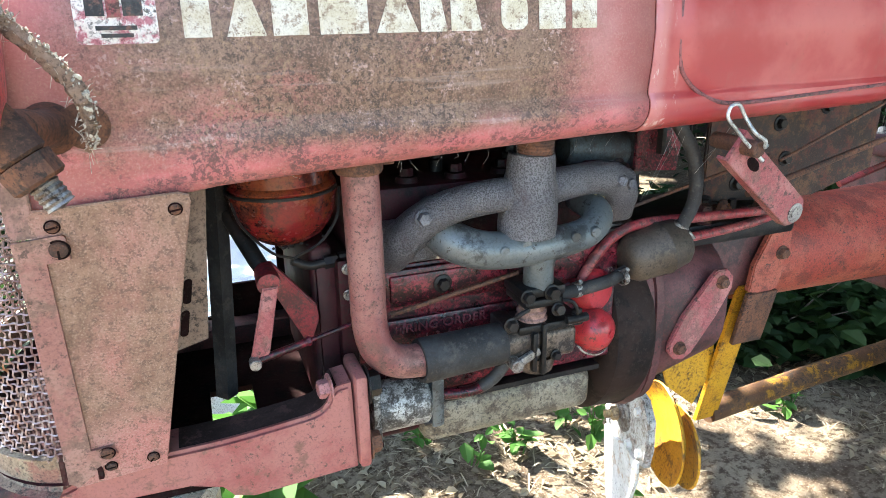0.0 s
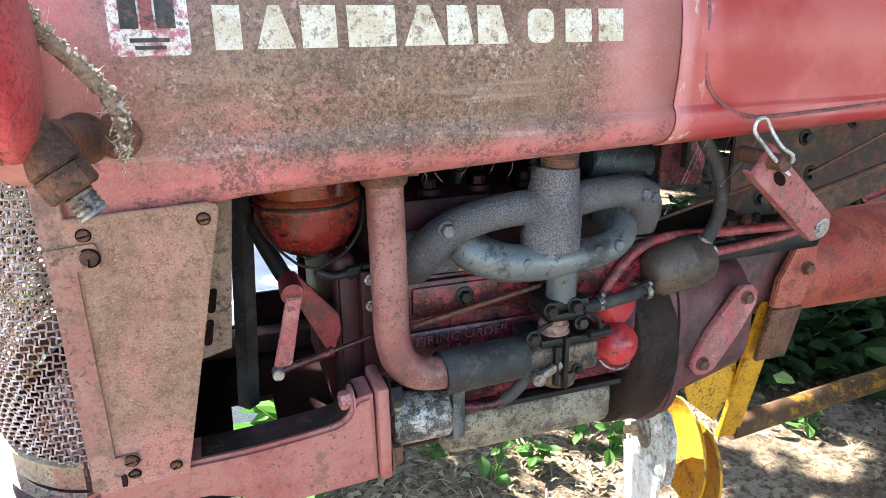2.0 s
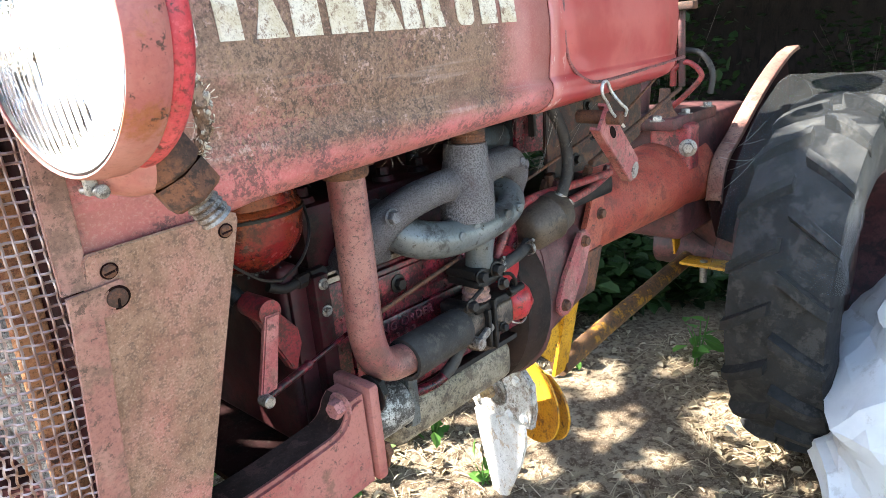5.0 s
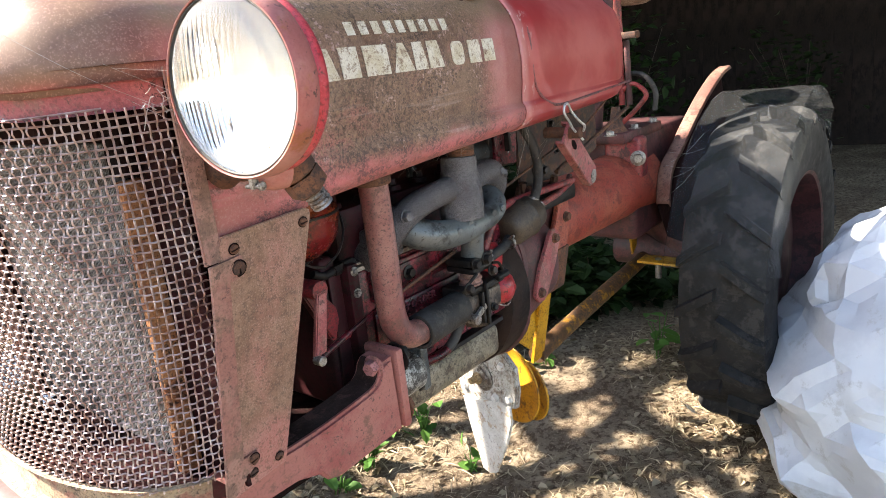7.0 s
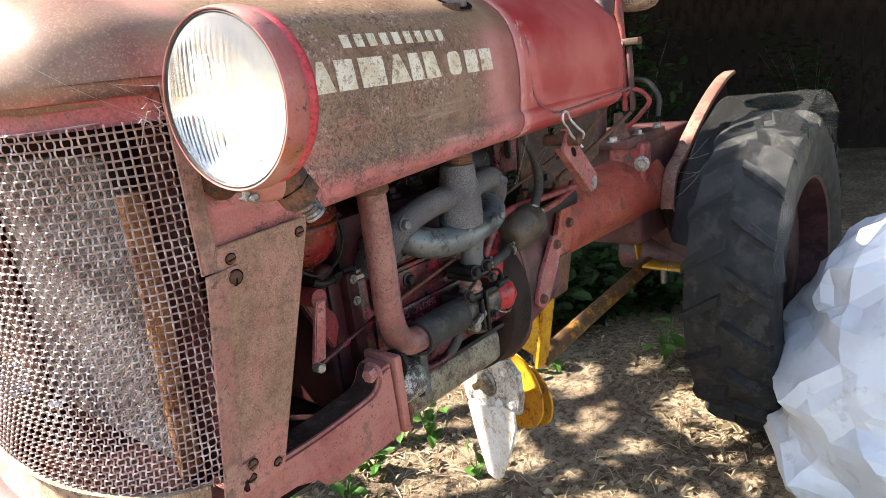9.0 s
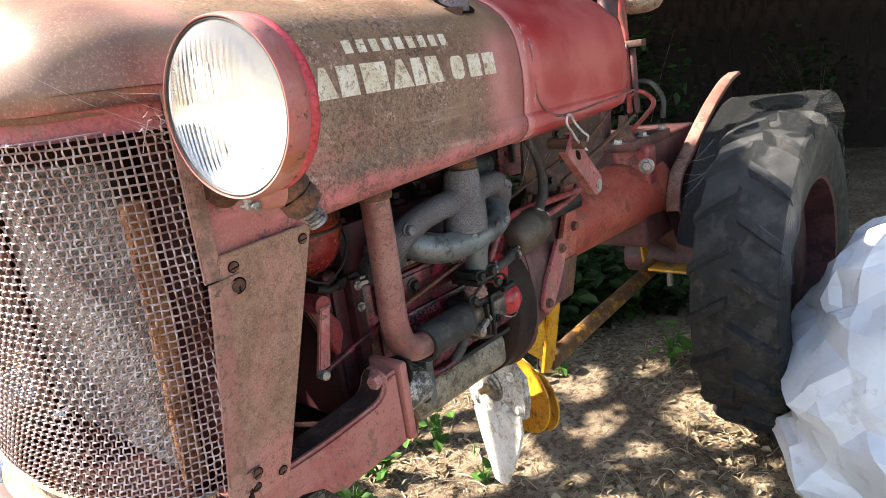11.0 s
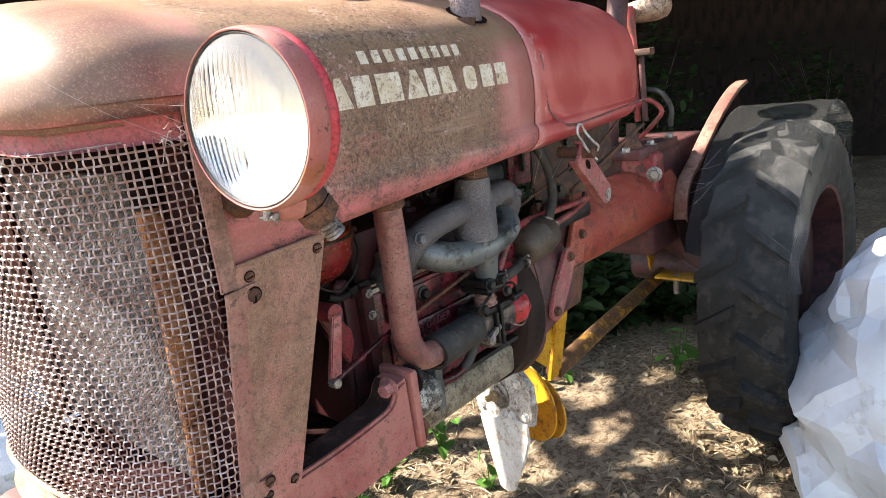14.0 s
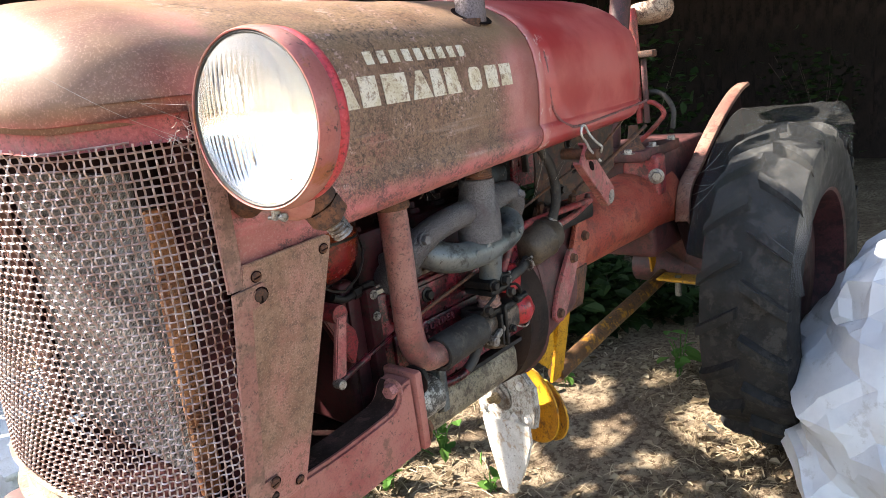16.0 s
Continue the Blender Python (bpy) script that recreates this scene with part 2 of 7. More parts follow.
HOOD = hood_material()
def casting_material():
    """Cast iron with a coarse grainy skin that glints."""
    n = Nodes("rough_grey_cast_iron")
    c = n.mix(n.steps(n.noise(14.0, 5.0, 0.6), 0.38, 0.62), (0.135, 0.128, 0.138), (0.20, 0.193, 0.20))
    grain = n.noise(620.0, 2.0, 0.55)
    c = n.mix(n.steps(grain, 0.54, 0.42), c, (0.075, 0.069, 0.073))
    c = n.mix(n.math("MULTIPLY", n.steps(n.noise(22.0, 6.0, 0.7), 0.56, 0.70), 0.6), c, (0.07, 0.045, 0.042))
    n.bump(grain, 1.0, 0.0022)
    return n.out(c, 0.40, 0.45, 0.5)


TANK = tank_material()
GREY_SEAM = worn("grimy_shaded_seam", (0.14, 0.06, 0.06), (0.24, 0.08, 0.08), (0.08, 0.05, 0.05), speck=0.4, rough=0.6)


def panel_material():
    n = Nodes("pink_and_tan_side_panel_paint")
    c = n.mix(n.steps(n.noise(8.0), 0.36, 0.64), (0.38, 0.15, 0.13), (0.41, 0.21, 0.18))
    tan = n.math("MULTIPLY", n.inside(2, 0.86, 1.60, 0.05), n.steps(n.noise(9.0, 6.0, 0.65, (1.6, 1.6, 0.8)), 0.22, 0.5))
    c = n.mix(tan, c, n.mix(n.steps(n.noise(30.0, 5.0, 0.7), 0.35, 0.65), (0.195, 0.103, 0.070), (0.285, 0.172, 0.122)))
    fine = n.noise(140.0, 9.0, 0.8)
    c = n.mix(n.math("MULTIPLY", n.steps(fine, 0.52, 0.57), 0.6), c, (0.11, 0.07, 0.05))
    run = n.steps(n.noise(34.0, 5.0, 0.65, (1.0, 1.0, 0.16)), 0.52, 0.66)
    c = n.mix(n.math("MULTIPLY", run, 0.5), c, (0.15, 0.085, 0.055))
    grit = n.noise(560.0, 3.0, 0.7)
    c = n.mix(n.math("MULTIPLY", n.steps(grit, 0.54, 0.62), 0.45), c, (0.10, 0.06, 0.045))
    c = n.mix(n.math("MULTIPLY", n.steps(grit, 0.45, 0.37), 0.35), c, (0.46, 0.33, 0.26))
    n.bump(fine, 0.12, 0.001)
    n.bump(n.noise(18.0), 0.1, 0.003)
    return n.out(c, 0.58)


PANEL = panel_material()


def soil_material():
    n = Nodes("dry_soil_with_leaf_litter")
    c = n.mix(n.steps(n.noise(3.0, 6.0), 0.35, 0.65), (0.15, 0.108, 0.074), (0.29, 0.235, 0.165))
    c = n.mix(n.steps(n.noise(45.0, 6.0, 0.7), 0.45, 0.6), c, (0.09, 0.06, 0.038))
    c = n.mix(n.steps(n.noise(160.0, 4.0, 0.7), 0.56, 0.66), c, (0.34, 0.27, 0.19))
    n.bump(n.noise(60.0, 8.0, 0.75), 0.8, 0.02)
    n.bump(n.noise(200.0, 4.0, 0.7), 0.5, 0.006)
    return n.out(c, 0.95, 0.0, 0.2)


SOIL = soil_material()


# ---- mesh helpers ----
def part(name, bm, material, parent, label="", smooth=True):
    """Links a bmesh as one mesh object under a thing or a part."""
    bmesh.ops.recalc_face_normals(bm, faces=bm.faces)
    me = bpy.data.meshes.new(name)
    bm.to_mesh(me)
    bm.free()
    if smooth:
        me.shade_smooth()
        me.set_sharp_from_angle(angle=radians(38))
    me.materials.append(material)
    ob = new(name, me)
    if parent:
        ob.parent = parent
        off = Vector((0, 0, 0))
        p = parent
        while p:
            off += p.location
            p = p.parent
        ob.matrix_parent_inverse = Matrix.Translation(-off)
    if label:
        ob["label"] = label
    return ob


def thing(name, base, label, category, group="", kind=""):
    ob = new(name)
    ob.location = base
    ob.empty_display_size = 0.05
    return tagged(ob, label, category, group, kind)


def box(bm, x0, x1, y0, y1, z0, z1, bevel=0.0, segs=2, m=None):
    r = bmesh.ops.create_cube(bm, size=1.0, matrix=Matrix.Translation(((x0 + x1) / 2, (y0 + y1) / 2, (z0 + z1) / 2)) @ Matrix.Diagonal((abs(x1 - x0), abs(y1 - y0), abs(z1 - z0), 1)))
    vs = r["verts"]
    if bevel:
        es = list({e for v in vs for e in v.link_edges})
        o = bmesh.ops.bevel(bm, geom=es, offset=bevel, segments=segs, affect="EDGES", profile=0.5)
        vs = list({v for f in o["faces"] for v in f.verts} | {v for v in vs if v.is_valid})
    if m is not None:
        bmesh.ops.transform(bm, matrix=m, verts=vs)
    return vs


def frame_at(d):
    """Two unit vectors across a direction."""
    d = Vector(d).normalized()
    u = d.cross(Vector((0, 0, 1)) if abs(d.z) < 0.9 else Vector((1, 0, 0))).normalized()
    return u, d.cross(u).normalized()


def lathe(bm, origin, way, profile, segs=32):
    """A turned shape: profile rows of (distance along way, radius)."""
    o, w = Vector(origin), Vector(way).normalized()
    u, v = frame_at(w)
    rings = []
    for h, r in profile:
        if r < 1e-6:
            rings.append([bm.verts.new(o + w * h)])
        else:
            rings.append([bm.verts.new(o + w * h + (u * math.cos(a) + v * math.sin(a)) * r) for a in (2 * math.pi * i / segs for i in range(segs))])
    for a, b in zip(rings, rings[1:]):
        for i in range(segs):
            j = (i + 1) % segs
            if len(a) == 1 and len(b) > 1:
                bm.faces.new((a[0], b[i], b[j]))
            elif len(b) == 1 and len(a) > 1:
                bm.faces.new((a[i], a[j], b[0]))
            elif len(a) > 1:
                bm.faces.new((a[i], a[j], b[j], b[i]))
    return [v for r in rings for v in r]


def rod(bm, a, b, r0, r1=None, segs=20, bevel=0.0):
    a, b = Vector(a), Vector(b)
    length, r1 = (b - a).length, r0 if r1 is None else r1
    prof = [(0, 0), (0, r0 - bevel), (bevel, r0), (length - bevel, r1), (length, r1 - bevel), (length, 0)] if bevel else [(0, 0), (0, r0), (length, r1), (length, 0)]
    return lathe(bm, a, b - a, prof, segs)


def curve_points(pts, per=8):
    """A smooth line through the points (Catmull-Rom)."""
    p = [Vector(q) for q in pts]
    p = [p[0] * 2 - p[1]] + p + [p[-1] * 2 - p[-2]]
    out = []
    for i in range(1, len(p) - 2):
        a, b, c, d = p[i - 1:i + 3]
        for k in range(per):
            t = k / per
            out.append(0.5 * (2 * b + (c - a) * t + (2 * a - 5 * b + 4 * c - d) * t * t + (3 * b - a - 3 * c + d) * t ** 3))
    return out + [p[-2]]


def tube(bm, pts, radii, segs=20, per=8, cap=True, squash=1.0):
    """A bent pipe through the points. radii: one number, or one for each point."""
    line = curve_points(pts, per)
    if isinstance(radii, (int, float)):
        rr = [radii] * len(line)
    else:
        rr = [c.x for c in curve_points([(r, 0, 0) for r in radii], per)]
    rings, u = [], None
    for i, c in enumerate(line):
        d = (line[min(i + 1, len(line) - 1)] - line[max(i - 1, 0)]).normalized()
        u = frame_at(d)[0] if u is None else (u - d * u.dot(d)).normalized()
        v = d.cross(u)
        rings.append([bm.verts.new(c + (u * math.cos(a) + v * math.sin(a) * squash) * rr[i]) for a in (2 * math.pi * k / segs for k in range(segs))])
    for a, b in zip(rings, rings[1:]):
        for i in range(segs):
            j = (i + 1) % segs
            bm.faces.new((a[i], a[j], b[j], b[i]))
    if cap:
        bm.faces.new(rings[0][::-1]), bm.faces.new(rings[-1])
    return rings


def plate(bm, outline, depth, m, bevel=0.0):
    """A flat plate with the outline (x, y) in the plane of m, thick along its z."""
    vs = [bm.verts.new(m @ Vector((x, y, 0))) for x, y in outline]
    f = bm.faces.new(vs)
    r = bmesh.ops.extrude_face_region(bm, geom=[f])
    top = [g for g in r["geom"] if isinstance(g, bmesh.types.BMVert)]
    bmesh.ops.translate(bm, vec=(m.to_3x3() @ Vector((0, 0, depth))), verts=top)
    if bevel:
        es = list({e for v in top for e in v.link_edges if e.other_vert(v) in top})
        bmesh.ops.bevel(bm, geom=es, offset=bevel, segments=2, affect="EDGES")
    return vs


SIDE = Matrix(((1, 0, 0, 0), (0, 0, -1, 0), (0, 1, 0, 0), (0, 0, 0, 1)))   # local x, y, z to world x, z, -y


def side_plate(bm, outline, y, depth, bevel=0.0):
    """A plate seen from the near side: outline in (x, z), its face at y - depth, its back at y."""
    return plate(bm, outline, depth, Matrix.Translation((0, y, 0)) @ SIDE, bevel)


def bolt(bm, at, way, r=0.006, h=0.006, washer=1.5, slot=False):
    """A hexagon head with a washer, its foot at the point."""
    at, w = Vector(at), Vector(way).normalized()
    if washer:
        lathe(bm, at, w, [(0, 0), (0, r * washer), (0.0015, r * washer), (0.002, r * washer - 0.0007), (0.002, 0)], 20)
    if slot:
        lathe(bm, at, w, [(0, r), (h * 0.6, r), (h, r * 0.75), (h, 0)], 18)
    else:
        lathe(bm, at + w * 0.001, w, [(0, r), (h * 0.8, r), (h, r * 0.86), (h, 0)], 6)


def rounded(x0, x1, z0, z1, r, n=5):
    pts = []
    for cx, cz, a0 in ((x1 - r, z1 - r, 0), (x0 + r, z1 - r, 90), (x0 + r, z0 + r, 180), (x1 - r, z0 + r, 270)):
        for i in range(n + 1):
            a = radians(a0 + 90 * i / n)
            pts.append((cx + r * math.cos(a), cz + r * math.sin(a)))
    return pts


# ---- ground ----
def ground_height(x, y):
    near = math.exp(-((x - 0.8) ** 2 + (y - 0.3) ** 2) / 30)
    return near * (0.02 * noise.noise((x * 1.2, y * 1.2, 0)) + 0.012 * noise.noise((x * 4, y * 4, 3))) + (1 - near) * 0.25 * noise.noise((x * 0.1, y * 0.1, 7))


def build_ground():
    bm = bmesh.new()
    n = 150
    def spread(i):
        s = 2 * i / n - 1
        return s * 2.2 + 60 * s ** 7
    grid = [[bm.verts.new((0.9 + spread(i), 0.4 + spread(j), ground_height(0.9 + spread(i), 0.4 + spread(j)))) for j in range(n + 1)] for i in range(n + 1)]
    for i in range(n):
        for j in range(n):
            bm.faces.new((grid[i][j], grid[i + 1][j], grid[i + 1][j + 1], grid[i][j + 1]))
    ob = part("ground", bm, SOIL, None)
    tagged(ob, "dry brown soil strewn with straw and leaf litter", "ground", kind="structure")


build_ground()

# ---- tractor ----
MID = 0.22           # centre line of hood and engine
tractor = thing("tractor", (0, 0, 0), "weathered red farm tractor with rusty hood, parked on bare soil", "tractor")


def side_y(x):
    return -0.030 + 0.063 * max(x, -0.02)


HOOD_PROFILE = [(0.030, 1.049), (0.022, 1.050), (0.013, 1.054), (0.003, 1.062), (-0.003, 1.073), (-0.005, 1.084), (-0.004, 1.093), (0.001, 1.101), (0.001, 1.106), (-0.002, 1.13), (-0.003, 1.165), (0.0, 1.19), (0.004, 1.21), (0.012, 1.229), (0.025, 1.246), (0.045, 1.262), (0.075, 1.278), (0.11, 1.291), (0.15, 1.301), (0.19, 1.306), (0.22, 1.308)]


def hood_point(x, d, z):
    """A point of the hood's near side. The bottom edge is tucked in more towards the rear."""
    tuck = min(max((x - 0.02) / 0.4, 0), 1)
    if z < 1.1:
        d = d * tuck
        z = z + 0.018 * max(x, 0) * (1.1 - z) / 0.05
    y0 = side_y(x)
    return y0 + d / 0.22 * (MID - y0) if d > 0.03 else y0 + d, z


def shell(bm, rings, thick=0.0):
    for a, b in zip(rings, rings[1:]):
        for i in range(len(a) - 1):
            bm.faces.new((a[i], a[i + 1], b[i + 1], b[i]))


def brow_drop(y):
    """How far the seam between nose and grille dips from the middle towards the corners."""
    t = min(max((0.09 - min(y, 2 * MID - y)) / 0.07, 0.0), 1.0)
    return 0.008 * t * t * (3 - 2 * t)


def build_hood():
    bm = bmesh.new()
    rings = []
    xs = [0.55, 0.5, 0.4, 0.3, 0.22, 0.16, 0.12, 0.10, 0.05, 0.0, -0.02]
    for d, z in HOOD_PROFILE:
        ring = []
        for x in xs:
            y, zz = hood_point(x, d, z)
            if x < 0.115 and z < 1.06:
                zz = z
            ring.append(bm.verts.new((x, y, zz)))
        y0 = side_y(-0.02)
        w = MID - (hood_point(-0.02, d, z)[0])
        front = 0.13 - max(d, 0) * 0.45
        for k in range(1, 13):
            a = radians(90 * k / 12)
            y = MID - w * math.cos(a) ** 0.75 if k < 12 else MID
            ring.append(bm.verts.new((-0.02 - front * math.sin(a) ** 0.9, y, z - (brow_drop(y) if z == 1.19 else 0.0))))
        rings.append(ring)
    shell(bm, rings)
    geom = bm.verts[:] + bm.edges[:] + bm.faces[:]
    dup = bmesh.ops.duplicate(bm, geom=geom)["geom"]
    vs = [g for g in dup if isinstance(g, bmesh.types.BMVert)]
    for v in vs:
        v.co.y = 2 * MID - v.co.y
    bmesh.ops.remove_doubles(bm, verts=bm.verts[:], dist=0.0004)
    # the nose ends above the grille
    for f in [f for f in bm.faces if f.calc_center_median().z < 1.187 and f.calc_center_median().x < -0.024]:
        bm.faces.remove(f)
    ob = part("hood", bm, HOOD, tractor, "rust-stained sheet-metal hood, faded to pink along the bottom")
    sol = ob.modifiers.new("thickness", "SOLIDIFY")
    sol.thickness, sol.offset = 0.002, -1
    return ob


hood = build_hood()


SEAM = [(0.583, 1.215), (0.583, 1.19), (0.585, 1.135), (0.601, 1.112), (0.625, 1.096), (0.661, 1.087), (0.741, 1.088), (0.89, 1.093), (0.98, 1.096)]


def seam_out(x, z):
    """How far the tank's pressed panel stands out: inside the seam, a few millimetres."""
    if x < 0.575 or z < 1.08:
        return 0.0
    zs = float(np.interp(x, [p[0] for p in SEAM[2:]], [p[1] for p in SEAM[2:]])) if x > 0.585 else 1.30
    xs = float(np.interp(z, [1.087, 1.096, 1.112, 1.135, 1.19], [0.661, 0.625, 0.601, 0.585, 0.583]))
    depth = min(z - zs if x > 0.585 else -1, x - xs + 0.004)
    return 0.006 * min(max((depth + 0.002) / 0.014, 0), 1)


def build_tank():
    bm = bmesh.new()
    rings = []
    xs = [0.5506] + [0.56 + 0.01 * i for i in range(14)] + [0.72, 0.76, 0.80, 0.84, 0.88]
    prof = []
    for (d0, z0), (d1, z1) in zip(HOOD_PROFILE, HOOD_PROFILE[1:]):
        for k in range(3 if z0 < 1.2 else 1):
            prof.append((d0 + (d1 - d0) * k / 3, z0 + (z1 - z0) * k / 3))
    for d, z in prof + [HOOD_PROFILE[-1]]:
        ring = []
        for x in xs:
            y, zz = hood_point(x, d, z)
            ring.append(bm.verts.new((x, min(y - seam_out(x, zz) * (1 if zz < 1.24 else 0), MID), zz)))
        y0, zz = hood_point(0.88, d, z)
        y0 -= seam_out(0.88, zz) * (1 if zz < 1.24 else 0)
        for k in range(1, 11):
            a = radians(9 * k)
            t = 1 - math.cos(a)
            ring.append(bm.verts.new((0.88 + 0.21 * math.sin(a), min(y0 + 0.20 * t, MID), 1.16 + (zz - 1.16) * (1 - 0.25 * t ** 2))))
        rings.append(ring)
    shell(bm, rings)
    geom = bm.verts[:] + bm.edges[:] + bm.faces[:]
    dup = bmesh.ops.duplicate(bm, geom=geom)["geom"]
    for v in [g for g in dup if isinstance(g, bmesh.types.BMVert)]:
        v.co.y = 2 * MID - v.co.y
    bmesh.ops.remove_doubles(bm, verts=bm.verts[:], dist=0.0004)
    ob = part("fuel_tank", bm, TANK, tractor, "glossy red fuel tank behind the hood")
    sol = ob.modifiers.new("thickness", "SOLIDIFY")
    sol.thickness, sol.offset = 0.002, -1
    # thin tube drawn for the seam's dirt and the shadow line below the bulge
    bm = bmesh.new()
    line = [(x, hood_point(x, float(np.interp(z, [p[1] for p in HOOD_PROFILE], [p[0] for p in HOOD_PROFILE])), z)[0] - 0.5 * seam_out(x, z) - 0.0022, z - 0.002) for x, z in SEAM]
    tube(bm, line, 0.0024, 8, 6)
    part("tank_seam", bm, GREY_SEAM, ob, "dirty seam line along the tank's bulge, its shadow put into the colour")


build_tank()


# ---- lettering on the hood: plain worn shapes ----
PAINT = worn("worn_cream_paint", (0.55, 0.47, 0.34), (0.66, 0.60, 0.50), (0.24, 0.15, 0.10), speck=0.35, rough=0.65, cover=0.35, big=40.0, grain=480.0, speckle=(0.16, 0.09, 0.06), grit=0.3)
INK = worn("worn_black_paint", (0.03, 0.03, 0.03), (0.06, 0.055, 0.05), (0.20, 0.10, 0.07), speck=0.5, rough=0.6, cover=0.4, big=40.0)
BADGE_RED = worn("worn_badge_red", (0.30, 0.05, 0.06), (0.25, 0.13, 0.09), (0.20, 0.12, 0.08), speck=0.5, rough=0.6, big=40.0)
BADGE_WHITE = worn("flaking_badge_white", (0.78, 0.74, 0.68), (0.70, 0.62, 0.55), (0.40, 0.06, 0.10), speck=0.4, rough=0.6, cover=0.55, big=34.0)


def surface_y(x, z):
    zs = [p[1] for p in HOOD_PROFILE]
    d = float(np.interp(z, zs, [p[0] for p in HOOD_PROFILE]))
    return hood_point(x, d, z)[0]


def decal(name, outline, lift, material, parent, label=""):
    """A thin painted shape on the hood's side, with its outline in (x, z)."""
    bm = bmesh.new()
    vs = [bm.verts.new((x, surface_y(x, z) - lift, z)) for x, z in outline]
    bm.faces.new(vs)
    for axis, step in ((2, 0.006), (0, 0.012)):
        lo, hi = min(v.co[axis] for v in bm.verts), max(v.co[axis] for v in bm.verts)
        way = Vector((0, 0, 0))
        way[axis] = 1
        for k in range(1, int((hi - lo) / step) + 1):
            bmesh.ops.bisect_plane(bm, geom=bm.verts[:] + bm.edges[:] + bm.faces[:], plane_co=way * (lo + k * step), plane_no=way)
    for v in bm.verts:
        v.co.y = surface_y(v.co.x, v.co.z) - lift
    r = bmesh.ops.extrude_face_region(bm, geom=bm.faces[:])
    bmesh.ops.translate(bm, vec=(0, 0.0008, 0), verts=[g for g in r["geom"] if isinstance(g, bmesh.types.BMVert)])
    return part(name, bm, material, parent, label, smooth=False)


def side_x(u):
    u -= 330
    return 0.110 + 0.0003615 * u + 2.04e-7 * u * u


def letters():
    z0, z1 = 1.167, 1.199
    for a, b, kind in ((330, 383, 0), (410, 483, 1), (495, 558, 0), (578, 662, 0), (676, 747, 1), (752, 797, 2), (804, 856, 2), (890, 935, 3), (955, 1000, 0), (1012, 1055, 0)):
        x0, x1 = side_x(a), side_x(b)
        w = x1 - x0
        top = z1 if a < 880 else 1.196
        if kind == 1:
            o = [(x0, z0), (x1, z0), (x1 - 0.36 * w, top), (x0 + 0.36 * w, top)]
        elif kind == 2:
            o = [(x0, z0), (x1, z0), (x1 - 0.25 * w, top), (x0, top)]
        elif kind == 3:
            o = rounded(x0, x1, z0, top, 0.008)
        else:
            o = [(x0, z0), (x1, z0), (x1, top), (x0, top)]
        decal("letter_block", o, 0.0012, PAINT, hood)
    for i in range(9):
        x0 = 0.197 + i * 0.0215
        decal("small_letter_block", [(x0, 1.2105), (x0 + 0.0125, 1.2105), (x0 + 0.0125, 1.2245), (x0, 1.2245)], 0.0012, PAINT, hood)
    badge = decal("badge", rounded(0.039, 0.093, 1.164, 1.2215, 0.004), 0.0010, BADGE_WHITE, hood, "square flaking white badge")
    for x0, x1, z0, z1, m in ((0.047, 0.059, 1.183, 1.213, INK), (0.071, 0.084, 1.183, 1.213, INK), (0.0605, 0.0695, 1.182, 1.2195, BADGE_RED), (0.052, 0.079, 1.1735, 1.1765, INK), (0.055, 0.076, 1.1685, 1.1712, INK)):
        decal("badge_bar", [(x0, z0), (x1, z0), (x1, z1), (x0, z1)], 0.0021, m, hood)


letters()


# ---- grille and front ----
def even_steps():
    """Even steps along the grille's outline: share of the length and the angle that belongs to it."""
    aa = np.linspace(0, math.pi, 721)
    c = np.cos(aa)
    xs, ys = -0.11 * np.maximum(np.sin(aa), 0) ** 0.95, -0.235 * np.sign(c) * np.abs(c) ** 0.88
    run = np.concatenate([[0], np.cumsum(np.hypot(np.diff(xs), np.diff(ys)))])
    return run / run[-1], aa / math.pi


EVEN = even_steps()


def grille_curve(z, k):
    """The grille's outline: k from 0 at the near edge to 1 at the far edge."""
    s = (1.18 - z) / 0.40
    half = 0.255 * (1 - s) + 0.214 * s
    depth = 0.125 * (1 - s) + 0.122 * s
    x0 = -0.027 + 0.003 * s + 0.009 * math.sin(math.pi * min(max(s, 0.0), 1.0))
    a = radians(180 * float(np.interp(k, EVEN[0], EVEN[1])))
    c = math.cos(a)
    return Vector((x0 - depth * max(math.sin(a), 0.0) ** 0.95, MID - half * math.copysign(abs(c) ** 0.88, c), z))


CORE = worn("dusty_radiator_fins", (0.21, 0.205, 0.205), (0.31, 0.30, 0.295), (0.10, 0.08, 0.07), speck=0.4, rough=0.6, metal=0.3, cover=0.3)
# rust colour, raised to include the sunlight that falls on the strip
RUST_STRIP = worn("sunlit_orange_rusty_sheet", (0.40, 0.165, 0.07), (0.48, 0.23, 0.11), (0.22, 0.075, 0.04), speck=0.6, rough=0.8, cover=0.5)
# near black: the shade inside cavities is put into the colour
INNER = worn("shade_black_inner_sheet", (0.010, 0.005, 0.005), (0.022, 0.009, 0.009), (0.008, 0.006, 0.006), speck=0.4, rough=0.9, spec=0.05, grit=0.2)

# maroon inner sheet, darkened to near black for the shade behind the grille
BAFFLE = worn("shaded_maroon_baffle_sheet", (0.020, 0.004, 0.005), (0.034, 0.007, 0.008), (0.012, 0.005, 0.005), speck=0.5, rough=0.8, spec=0.1, grit=0.2)


